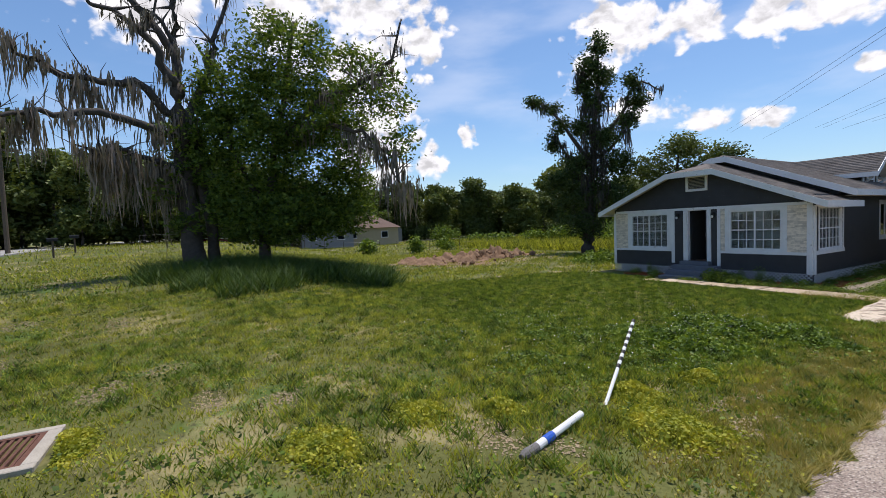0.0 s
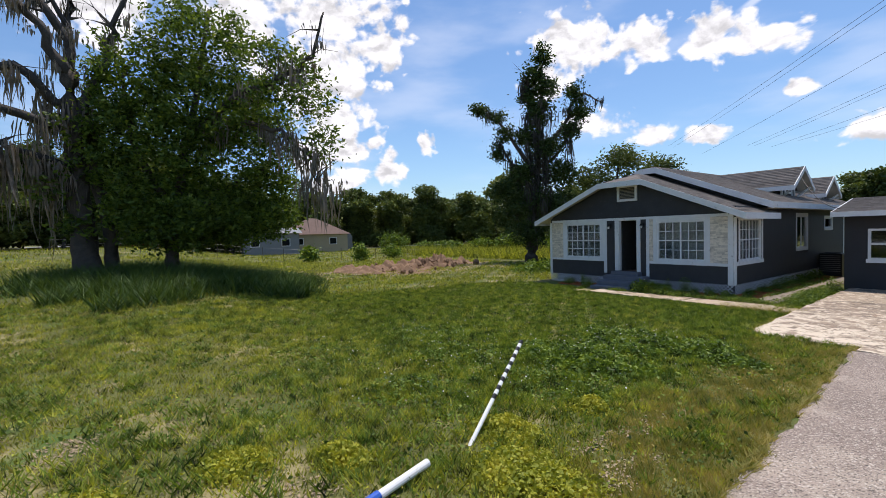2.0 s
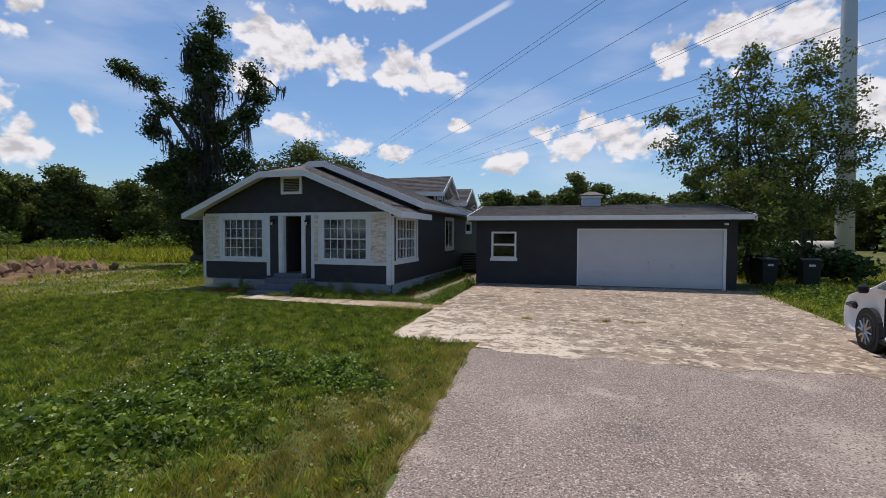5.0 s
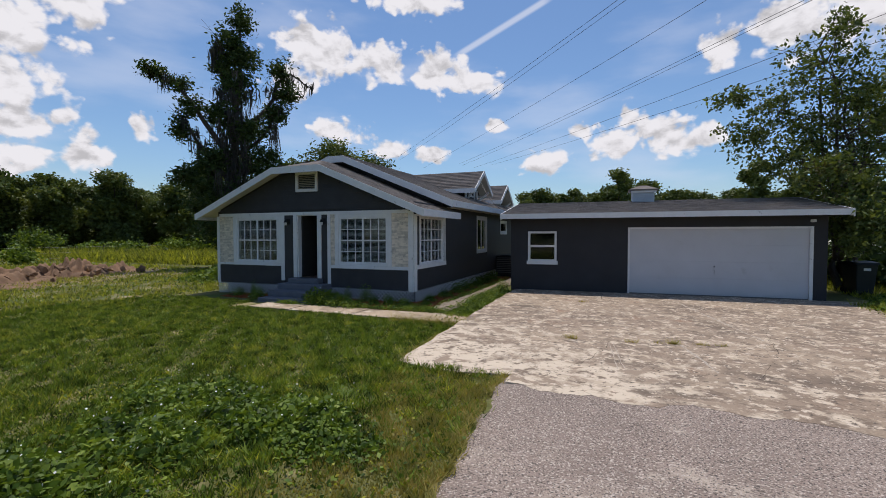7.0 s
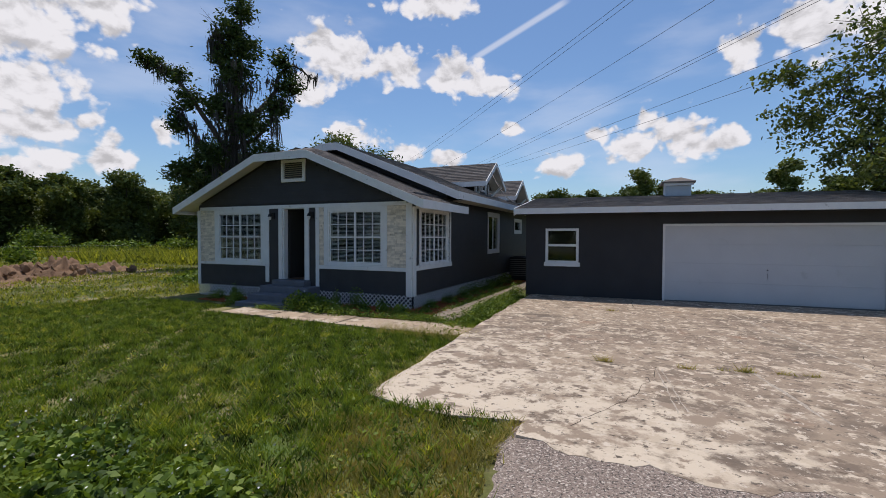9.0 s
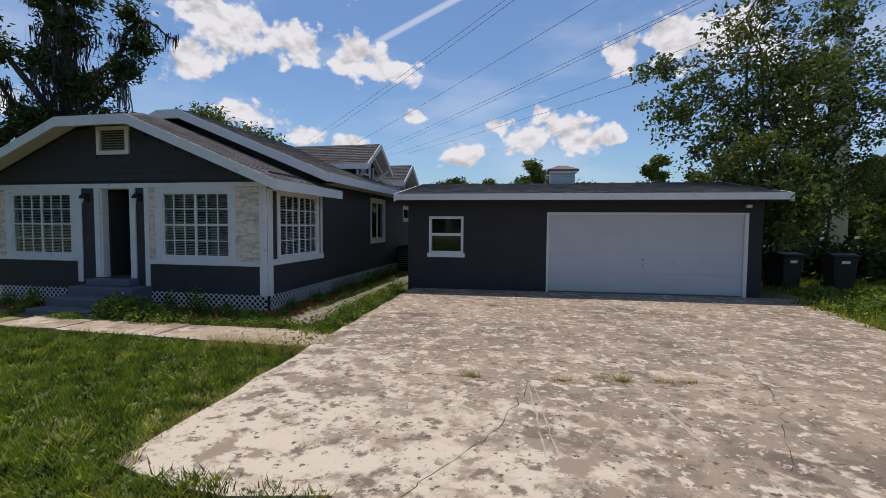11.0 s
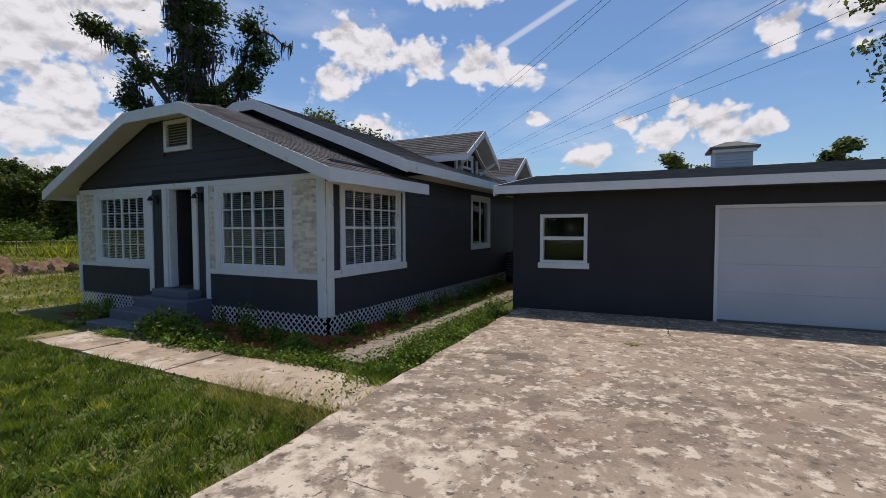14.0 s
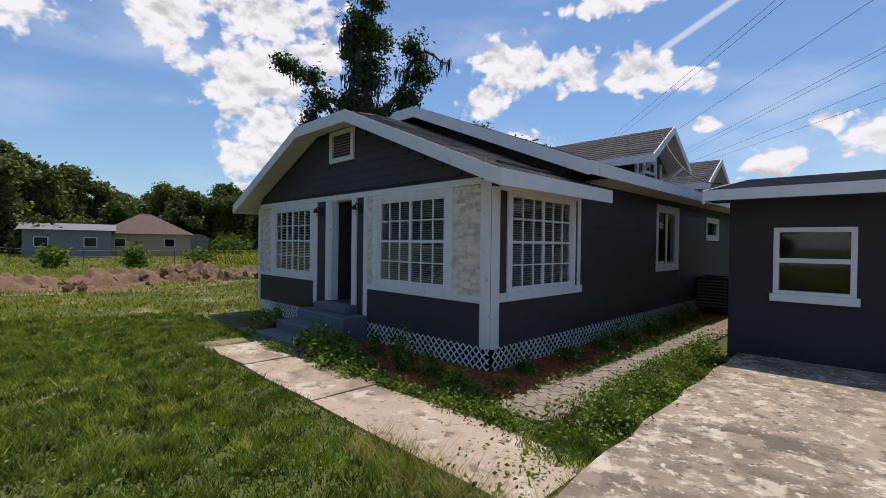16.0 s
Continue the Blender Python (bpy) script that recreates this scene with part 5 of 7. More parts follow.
v, f = leaves(clumps([(-16.5, 9.8, 15.2, 0.6, 0.6, 1.1), (-17.0, 9.4, 13.9, 0.9, 0.9, 0.9), (-16.3, 9.9, 12.9, 0.9, 0.9, 0.9), (-17.3, 9.2, 12.4, 0.8, 0.8, 0.8), (-16.7, 9.6, 11.2, 1.2, 1.2, 1.1), (-14.7, 11.2, 12.4, 0.6, 0.6, 0.9), (-14.5, 11.5, 11.0, 0.7, 0.7, 0.9), (-15.0, 11.0, 9.6, 0.8, 0.8, 0.9),
                      (-19.8, 6.5, 11.5, 0.8, 0.7, 0.4), (-18.9, 7.4, 10.9, 0.6, 0.6, 0.5), (-18.5, 7.8, 9.6, 0.6, 0.6, 0.7), (-19.0, 7.5, 8.2, 0.5, 0.5, 0.9), (-17.4, 9.0, 9.2, 1.0, 1.0, 1.0), (-16.2, 9.9, 8.4, 1.2, 1.2, 1.0), (-17.6, 8.6, 6.4, 1.2, 1.2, 1.2), (-15.6, 10.6, 6.4, 1.3, 1.3, 1.2),
                      (-17.9, 8.4, 4.2, 1.6, 1.5, 1.2), (-16.0, 10.2, 4.4, 1.6, 1.6, 1.4), (-17.2, 8.8, 2.2, 1.9, 1.7, 1.1), (-18.6, 7.6, 5.4, 1.0, 1.0, 0.9)], 70, 22, 0.24, g, 0.25), 0.23, rnd=g)
soup("crown", v, f, LEAF_OAK, oak, "dark gappy oak foliage")
mv, mf, n0 = [], [], 0
trunk_line = [(-17.0 + 0.05 * k, 9.4, 3.0 + 0.75 * k) for k in range(12)]
for k, (pth, count, ln, sp) in enumerate([(op[0], 9, 1.3, 0.25)] + [(p, 16, 2.4, 0.25) for p in op[1:]] + [(trunk_line, 110, 3.0, 0.7)]):
    v, f = moss_along(pth, count, ln, Dice(80 + k), sp)
    mv.append(v)
    mf.append(f + n0)
    n0 += len(v)
soup("moss", np.concatenate(mv), np.concatenate(mf), MOSS_DARK, oak, "long beards of dark moss")

# the broad tree at the oak's foot, towards the house
side_oak = thing("spreading_tree", "low spreading green tree beside the mossy oak", "tree")
bm = bmesh.new()
limb(bm, [(-13.6, 13.4, -0.1), (-13.6, 13.5, 2.4), (-13.2, 13.8, 5.0), (-12.8, 14.0, 7.4)], 0.3, 0.05, R, 9, 10, 1.4)
limb(bm, [(-13.6, 13.5, 2.2), (-12.0, 14.6, 4.6), (-10.6, 15.6, 6.6)], 0.16, 0.03, R, 6, 10, 1.2)
part("trunk", bm, BARK, side_oak, smooth=True)
v, f = leaves(clumps([(-12.8, 14.0, 7.4, 1.7, 1.7, 1.0), (-10.8, 15.4, 6.6, 1.5, 1.5, 0.9), (-14.2, 12.8, 5.8, 1.8, 1.8, 1.3), (-12.2, 14.4, 5.2, 2.2, 2.0, 1.4), (-9.6, 16.4, 5.2, 1.4, 1.4, 1.1), (-13.4, 13.2, 3.0, 2.4, 2.2, 1.5), (-10.8, 15.2, 3.6, 2.0, 2.0, 1.5)], 60, 22, 0.28, g, 0.3), 0.24, rnd=g)
soup("crown", v, f, LEAF_FAR, side_oak, "rounded green foliage")

# two trees at the garage's far corner
for nm, lab, base, blobs, seed, mat in (
        ("garage_tree", "multi-stemmed pale-leaved tree leaning over the garage", (12.5, 7.3), [(12.2, 7.4, 7.6, 1.5, 1.5, 1.6), (10.8, 7.6, 6.2, 1.3, 1.3, 1.2), (12.6, 7.2, 5.2, 2.0, 1.8, 1.4), (11.4, 7.0, 4.4, 1.5, 1.3, 1.0), (12.9, 6.6, 3.0, 1.4, 1.2, 1.2), (12.6, 6.0, 2.2, 0.9, 0.7, 0.9), (11.9, 5.0, 3.3, 1.0, 0.9, 1.0), (11.95, 4.3, 2.4, 0.6, 0.5, 0.7), (11.2, 5.4, 4.0, 0.9, 0.9, 0.6), (13.6, 6.2, 2.6, 1.0, 0.8, 0.8), (12.6, 7.4, 8.9, 0.7, 0.7, 0.8), (11.85, 4.1, 1.7, 0.45, 0.4, 0.6), (12.2, 5.2, 2.2, 0.9, 0.8, 0.7), (9.8, 7.6, 5.4, 0.9, 0.9, 0.9), (9.4, 7.4, 6.8, 0.7, 0.7, 0.6), (13.4, 7.0, 6.4, 1.2, 1.2, 1.2)], 31, LEAF_GREY),
        ("yard_tree", "leafy slender tree beyond the garage", (15.3, 9.4), [(15.4, 9.4, 9.0, 1.3, 1.3, 1.3), (15.6, 9.3, 7.4, 1.8, 1.7, 1.4), (14.4, 9.6, 6.6, 1.5, 1.4, 1.4), (16.4, 9.0, 5.6, 1.7, 1.6, 1.4), (14.8, 9.4, 4.6, 1.7, 1.5, 1.4), (16.0, 9.2, 3.4, 1.7, 1.5, 1.0)], 32, LEAF_GREY)):
    tr = thing(nm, lab, "tree")
    bm = bmesh.new()
    bx, by = base
    rr = random.Random(seed)
    for k in range(4 if nm == "garage_tree" else 1):
        limb(bm, [(bx + 0.15 * k, by - 0.1 * k, -0.1), (bx - 0.1 + 0.2 * k, by, 2.2), (bx - 0.4 + 0.35 * k, by + 0.1, 5.0), (blobs[0][0] + 0.3 * (k - 1), blobs[0][1], 8.3 - 0.5 * k)], 0.15 - 0.02 * k, 0.02, rr, 7, 14, 1.6)
    for b in blobs[1:6]:
        limb(bm, [(bx, by, max(b[2] - 2.2, 1.0)), ((bx + b[0]) / 2, (by + b[1]) / 2, b[2] - 0.7), b[:3]], 0.07, 0.015, rr, 5, 12, 1.2)
    part("trunk", bm, BARK, tr, smooth=True)
    g = np.random.default_rng(seed)
    v, f = leaves(clumps(blobs, 40, 26, 0.19, g, 0.3), 0.15, 0.6, 0.5, g)
    soup("crown", v, f, mat, tr, "gappy green foliage with twigs showing")
    v, f = leaves(clumps([(b[0] + 0.2, b[1] + 0.1, b[2] - 0.1, b[3] * 0.7, b[4] * 0.7, b[5] * 0.7) for b in blobs[2:9]], 16, 22, 0.2, g, 0.1), 0.13, 0.8, 0.5, g)
    soup("crown", v, f, LEAF_BROWNISH, tr, "browning inner leaves and seed sprays")

# ---- far woods: five kinds of tree, set out in rows ----
far_kinds = []
for k in range(5):
    g = np.random.default_rng(300 + k)
    h = (9.5, 11.5, 13.5, 10.5, 15.0)[k]
    me_t = bpy.data.meshes.new("trunk")
    bm = bmesh.new()
    limb(bm, [(0, 0, -0.3), (0.1, 0, h * 0.3), (0, 0.2, h * 0.6), (0.1, 0, h * 0.92)], 0.22, 0.05, random.Random(k), 6, 6, 1.5)
    bm.to_mesh(me_t)
    bm.free()
    me_t.materials.append(BARK)
    blobs = [(g.normal() * 1.3, g.normal() * 1.3, h * u, h * 0.16 * g.uniform(0.8, 1.3), h * 0.16 * g.uniform(0.8, 1.3), h * 0.11) for u in (0.92, 0.8, 0.72, 0.62, 0.55, 0.45, 0.34, 0.24, 0.14)]
    if k == 4:
        blobs = [(g.normal() * 0.8, g.normal() * 0.8, h * u, h * 0.1, h * 0.1, h * 0.07) for u in (0.95, 0.87, 0.78, 0.66)]
    v, f = leaves(clumps(blobs, 46 if k < 4 else 60, 9, 0.42, g, 0.35), 0.55, rnd=g, aspect=0.6)
    me_c = bpy.data.meshes.new("crown")
    me_c.from_pydata([tuple(p) for p in v], [], [tuple(q) for q in f])
    me_c.materials.append(LEAF_FAR)
    far_kinds.append((me_t, me_c))


def far_tree(x, y, k, s, turn, group):
    t = thing("woodland_tree", "dark green woodland tree in the far treeline", "tree", group, at=(x, y, float(lie(x, y))))
    t.rotation_euler = (0, 0, turn)
    t.scale = (s, s, s * 0.96)
    for nm, me in zip(("trunk", "crown"), far_kinds[k]):
        o = new(nm, me)
        o.parent = t


g = np.random.default_rng(77)
# bearing of the row (degrees from +x), distance, height factor
for az0, az1, n, d0, d1, s0, s1, grp in ((122, 174, 140, 80, 110, 0.68, 0.96, "treeline beyond the field"), (172, 220, 80, 58, 88, 0.75, 1.12, "trees along the road"), (52, 101, 100, 66, 92, 0.6, 0.8, "treeline behind the house"), (101, 124, 18, 62, 92, 0.45, 0.6, "treeline behind the house"),
                                         (20, 55, 26, 40, 70, 0.6, 0.95, "trees at the back yard"), (126, 140, 6, 46, 60, 0.5, 0.8, "trees beside the field"), (-170, -60, 6, 50, 80, 0.8, 1.1, "trees behind the drive"), (-60, 20, 4, 50, 80, 0.8, 1.1, "trees behind the drive")):
    for i in range(n):
        a = radians(az0 + (az1 - az0) * (i + g.uniform(0, 0.9)) / n)
        d = g.uniform(d0, d1)
        far_tree(5 + d * math.cos(a), -10 + d * math.sin(a), int(g.choice((0, 1, 2, 3, 4), p=(0.26, 0.26, 0.2, 0.24, 0.04))), g.uniform(s0, s1), g.uniform(0, 6.28), grp)

# ---- lawn ----
def scatter(n, x0, x1, y0, y1, keep, seed, density=None):
    r = np.random.default_rng(seed)
    x, y = r.uniform(x0, x1, n), r.uniform(y0, y1, n)
    k = keep(x, y)
    if density is not None:
        k &= r.uniform(0, 1, n) < density(x, y)
    x, y = x[k], y[k]
    return np.stack([x, y, ground_height(x, y)], 1), r


def lawn(x, y):
    on_walk = (x > -4.7) & (x < 2.3) & (y > -2.42) & (y < 0.1)
    indoors = (x > -7.75) & (x < 2.3) & (y > -0.1) & (y < 15)
    side = (x > -0.1) & (x < 1.7) & (y > -1.7)
    drain = (np.abs(x - 0.69) < 0.56) & (np.abs(y + 19.95) < 0.84)
    return ~(drain | paved(x, y) | on_walk | indoors | side | ((x > 2) & (x < 12.3) & (y > 3.5) & (y < 10.5)))


# bare sandy spots and the worn track beside the drive: x, y, half width, half depth
BARE = ((-5.5, -19.1, 0.5, 0.3), (-1.5, -18.3, 0.3, 0.35), (-0.8, -18.9, 0.45, 0.3), (0.4, -17.8, 0.4, 0.2), (0.9, -17.1, 0.3, 0.3), (-3.1, -20.7, 0.6, 0.4), (-6.4, -20.9, 0.5, 0.35),
        (-12.2, -21.2, 1.2, 0.5), (-17.4, -25.5, 2.0, 0.8), (3.7, -12.2, 0.14, 1.1), (4.15, -13.6, 0.18, 0.9), (3.0, -15.6, 0.4, 0.25), (3.45, -15.2, 0.25, 0.2), (3.3, -8.6, 0.3, 0.9), (3.65, -9.9, 0.3, 1.2))


def worn(x, y):
    """1 in the middle of a bare spot, 0 away from all."""
    w = 0.0 * x
    for cx, cy, rx, ry in BARE:
        d = np.sqrt(((x - cx) / rx) ** 2 + ((y - cy) / ry) ** 2) + 0.25 * wave(x, y, 6.0, 4)
        w = np.maximum(w, ease(1.35, 0.7, d))
    return w


def tufty(x, y):
    """Clumps with thin soil between them."""
    return np.clip(0.5 + 0.9 * wave(x, y, 4.3, 2) * wave(x + 0.7, y, 1.7, 6) + 0.5 * wave(x, y, 9.1, 8), 0.12, 1)


def patchy(x, y):
    return (1 - 0.75 * worn(x, y)) * (0.35 + 0.65 * tufty(x, y)) * np.clip(0.62 + 0.3 * wave(x, y, 0.7, 3) + 0.3 * wave(x, y, 2.1, 5) + 0.2 * wave(x, y, 5.3, 7), 0.05, 1) * (1 - 0.45 * ease(-13.5, -16, y)) * (1 - 0.6 * ease(3.0, 3.8, x) * ease(-6, -8, y))


def strip(x, y):
    """The dry, thin margin of the lawn along the asphalt."""
    return ease(-1.75, -0.75, x - drive_left(np.minimum(y, -6.2)) + 0.25 * wave(x, y, 1.6, 2)) * ease(-5.9, -6.6, y) * ease(-15.5, -12.5, y)


for nm, n, rect, h, w, mat, seed, dens in (
        ("grass", 380000, (-9, 4.8, -17.5, -7.0), 0.07, 0.011, BLADE, 1, lambda x, y: patchy(x, y) * (1 - 0.85 * ease(-13.5, -10, y))),
        ("grass", 460000, (-9, 4.8, -15, -1.4), 0.075, 0.012, BLADE_RICH, 12, lambda x, y: ease(-14.5, -10.5, y) * (0.4 + 0.6 * tufty(x, y)) * (1 - 0.6 * worn(x, y)) * (1 - 0.85 * strip(x, y))),
        ("grass", 170000, (-9, 3.5, -23, -17.4), 0.06, 0.011, BLADE, 11, lambda x, y: patchy(x, y) * 0.8),
        ("grass", 150000, (-9, 5.0, -22, -1.4), 0.06, 0.010, BLADE_DRY, 2, lambda x, y: (1 - 0.7 * worn(x, y)) * ((0.75 - 0.75 * patchy(x, y)) * (1 - 0.6 * ease(-13, -10, y)) + strip(x, y))),
        ("grass", 200000, (2.2, 5.4, -15.5, -5.9), 0.05, 0.013, BLADE_DRY, 22, lambda x, y: strip(x, y) * (0.3 + 0.7 * tufty(x, y))),
        ("grass", 150000, (-30, -8, -24, 8), 0.14, 0.026, BLADE, 3, patchy),
        ("grass", 90000, (11, 24, -12, 22), 0.16, 0.026, BLADE, 4, None),
        ("grass", 60000, (-60, -20, -28, 30), 0.2, 0.06, BLADE, 5, patchy),
        ("grass", 14000, (1.6, 2.45, -1.9, 3.4), 0.12, 0.012, BLADE_RICH, 6, None)):
    keep = lawn if nm != "grass" or rect[0] != 1.6 else (lambda x, y: (x > 1.5 + 0.08 * np.sin(y * 3)) & (x < 2.34 + 0.05 * np.sin(y * 4)) & ((y > -1.65) | (x > 2.3)))
    roots, r = scatter(n, *rect, keep, seed, dens)
    v, f = blades(roots, h * (0.4 + 0.85 * tufty(roots[:, 0], roots[:, 1])), w * 1.15, 0.55, r)
    tagged(soup("grass", v, f, mat), "short uneven lawn grass" if mat is BLADE else "dry yellowing grass blades", "grass", kind="stuff")

# low broad-leaved plants and litter all through the lawn
for n, rect, size, mat, seed in ((52000, (-8, 4.8, -22, -1.4), 0.05, WEED, 41), (30000, (-8, 4.9, -22, -5), 0.03, WEED_YELLOW, 42), (26000, (-8, 5.0, -22, -3), 0.03, BLADE_DRY, 43), (30000, (-24, -8, -26, 6), 0.075, WEED, 44), (16000, (-24, -8, -26, 6), 0.075, BLADE_DRY, 45)):
    pts, r = scatter(n, *rect, lawn, seed, lambda x, y, s=seed: np.clip(0.35 + 0.5 * wave(x, y, 1.9, s) + 0.3 * wave(x, y, 5.7, s + 1), 0.02, 1))
    pts[:, 2] += r.uniform(0.01, 0.055, len(pts))
    v, f = leaves(pts, size, 0.0, 0.7, r)
    tagged(soup("weeds", v, f, mat), "small low leaves through the lawn", "weeds", kind="stuff")

# tussocks of longer grass
centres, r = scatter(7000, -9, 4.4, -21, -3.0, lawn, 61, lambda x, y: np.clip(0.45 + 0.5 * wave(x, y, 0.9, 5), 0.05, 1) * (1 - worn(x, y)))
for mat, pick, h in ((BLADE, slice(0, None, 3), 0.095), (BLADE_RICH, slice(1, None, 3), 0.11), (WEED, slice(2, None, 3), 0.085)):
    c = centres[pick]
    roots = np.repeat(c, 26, 0) + r.normal(size=(len(c) * 26, 3)) * (0.07, 0.07, 0)
    v, f = blades(roots, h, 0.018, 0.9, r)
    tagged(soup("grass_tussocks", v, f, mat), "longer grass tussocks in the lawn", "grass", kind="stuff")
# ragged tufts over the paving's edges
r = np.random.default_rng(91)
n = 9000
y = r.uniform(-17, 3.2, n)
x = drive_left(y) + r.normal(size=n) * 0.035 - 0.02
roots = np.stack([x, y, lie(x, y) + 0.0 * x], 1)[wave(x, y, 2.1, 3) > -0.5]
v, f = blades(roots, 0.075, 0.012, 1.1, r)
tagged(soup("edge_grass", v, f, BLADE_DRY), "ragged grass creeping over the paving's edge", "grass", kind="stuff")
# a thin cover of sand on the bare spots
for cx, cy, rx, ry in BARE[:-2]:
    r = np.random.default_rng(int(abs(cx * 31 + cy * 17)))
    n = int(4200 * min(rx * ry, 0.35))
    d, a = np.sqrt(r.uniform(0, 1, n)) * (1 + 0.2 * r.normal(size=n)), r.uniform(0, 6.283, n)
    x, y = cx + rx * d * np.cos(a), cy + ry * d * np.sin(a)
    pts = np.stack([x, y, ground_height(x, y) + r.uniform(0.004, 0.016, n)], 1)
    v, f = leaves(pts, 0.03, 0.0, 1.0, r)
    v[:, 2] = ground_height(v[:, 0], v[:, 1]) + 0.006 + 0.008 * r.uniform(0, 1, len(v))
    tagged(soup("sand", v, f, SAND), "loose pale sand on a bare spot in the lawn", "sand", kind="stuff")

# rank grass under the old trees, its dark green deepened for their shade
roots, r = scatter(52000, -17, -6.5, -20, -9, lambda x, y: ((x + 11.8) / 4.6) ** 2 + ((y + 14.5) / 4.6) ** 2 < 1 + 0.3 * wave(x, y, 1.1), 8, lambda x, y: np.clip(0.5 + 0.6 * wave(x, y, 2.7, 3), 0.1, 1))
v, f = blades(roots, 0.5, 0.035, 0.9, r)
tagged(soup("tall_grass", v, f, RANK_SHADED), "tall rank grass under the trees", "grass", kind="stuff")
# overgrowth beyond the field and along the yard's edge
roots, r = scatter(26000, -40, -15, 8, 34, lambda x, y: y > 9 + 0.5 * (x + 40) * 0.1, 9)
v, f = blades(roots, 0.9, 0.09, 0.6, r)
tagged(soup("tall_grass", v, f, BLADE), "tall pale field weeds", "grass", kind="stuff")


def weed_patch(cx, cy, rx, ry, n, size, h, mat, seed, label, flowers=0):
    r = np.random.default_rng(seed)
    a, d = r.uniform(0, 6.283, n), np.sqrt(r.uniform(0, 1, n)) * (1 + 0.25 * r.normal(size=n))
    x, y = cx + rx * d * np.cos(a), cy + ry * d * np.sin(a)
    k = lawn(x, y)
    x, y, d = x[k], y[k], d[k]
    top = h * np.clip(1.1 - d * d * 0.8, 0.15, 1) * (0.7 + 0.3 * wave(x * 3, y * 3, 1.7, seed))
    z = ground_height(x, y) + np.abs(top) * r.uniform(0.1, 1, len(x))
    v, f = leaves(np.stack([x, y, z], 1), size, 0.1, 0.6, r)
    p = tagged(soup("weeds", v, f, mat), label, "weeds", kind="stuff")
    if flowers:
        i = r.choice(len(x), min(flowers, len(x)), False)
        v, f = leaves(np.stack([x[i], y[i], ground_height(x[i], y[i]) + h * 1.1], 1), 0.019, 0, 1.0, r)
        tagged(soup("wild_flowers", v, f, FLOWER), "tiny white wild flowers", "flowers", kind="stuff")


for cx, cy, rx, ry, n, s, h, mat, fl in ((1.5, -10.4, 1.4, 0.8, 5200, 0.075, 0.24, WEED, 60), (2.4, -8.3, 0.9, 0.6, 3600, 0.075, 0.26, WEED, 30), (1.6, -9.2, 0.9, 0.5, 2600, 0.07, 0.22, WEED, 30), (1.0, -8.2, 1.0, 0.7, 2600, 0.07, 0.2, WEED, 40), (0.2, -12.0, 1.4, 1.0, 3400, 0.05, 0.14, WEED, 90), (1.4, -13.6, 1.0, 0.9, 2600, 0.045, 0.13, WEED, 40),
                                         (3.2, -8.6, 0.6, 0.4, 1600, 0.06, 0.2, WEED, 10), (-1.6, -11.2, 1.4, 1.3, 2600, 0.05, 0.14, WEED, 90), (2.2, -11.9, 1.2, 0.8, 2600, 0.05, 0.14, WEED, 40), (-1, -13.6, 1.5, 1.2, 2200, 0.045, 0.10, WEED, 60),
                                         (3.0, -13.5, 0.4, 0.3, 1700, 0.03, 0.15, WEED_YELLOW, 0), (3.8, -14.0, 0.55, 0.5, 3000, 0.03, 0.14, WEED_YELLOW, 0), (2.55, -15.1, 0.3, 0.22, 1000, 0.03, 0.12, WEED_YELLOW, 0), (2.1, -15.9, 0.35, 0.3, 1200, 0.03, 0.12, WEED_YELLOW, 0),
                                         (3.05, -12.2, 0.25, 0.22, 800, 0.03, 0.12, WEED_YELLOW, 0), (2.3, -17.0, 0.5, 0.35, 1500, 0.035, 0.1, WEED_YELLOW, 0), (0.9, -19.05, 0.4, 0.25, 1200, 0.035, 0.1, WEED_YELLOW, 0), (-11.2, 3.6, 2.0, 1.6, 3000, 0.17, 0.5, WEED, 0), (-13, 6, 2.2, 1.6, 2600, 0.2, 0.6, WEED, 0),
                                         (12.5, 2.6, 0.9, 1.6, 3200, 0.08, 0.3, WEED, 0), (13.4, 4.0, 1.4, 1.2, 3000, 0.09, 0.35, WEED, 0), (12.2, -1.5, 0.7, 3.0, 3000, 0.07, 0.2, WEED, 0)):
    if mat is WEED_YELLOW:
        n, s, h = int(n * 2.0), 0.042, h * 1.35
    weed_patch(cx, cy, rx, ry, n, s, h, mat, int(abs(cx * 100 + cy * 10)), "low yellow-green weeds" if mat is WEED_YELLOW else "leafy green lawn weeds", fl)

# ---- beds, pavers, plants by the house ----
def mulch_bed(outline, name_label):
    bed = part("mulch_bed", prism(outline, -0.04 - DIP, 0.02 - DIP, "z"), MULCH)
    tagged(bed, name_label, "mulch", kind="structure")
    xs, ys = [p[0] for p in outline], [p[1] for p in outline]
    r = np.random.default_rng(len(outline) + int(abs(xs[0] * 10)))
    n = int(900 * (max(xs) - min(xs)) * (max(ys) - min(ys)))
    c = np.stack([r.uniform(min(xs), max(xs), n), r.uniform(min(ys), max(ys), n), np.full(n, 0.026 - DIP) + r.uniform(0, 0.012, n)], 1)
    v, f = leaves(c, 0.06, 0.0, 0.25, r)
    v[:, 2] = np.clip(v[:, 2], 0.018 - DIP, 0.05 - DIP)
    tagged(soup("mulch_chips", v, f, MULCH), "red-brown wood mulch chips", "mulch", kind="stuff")


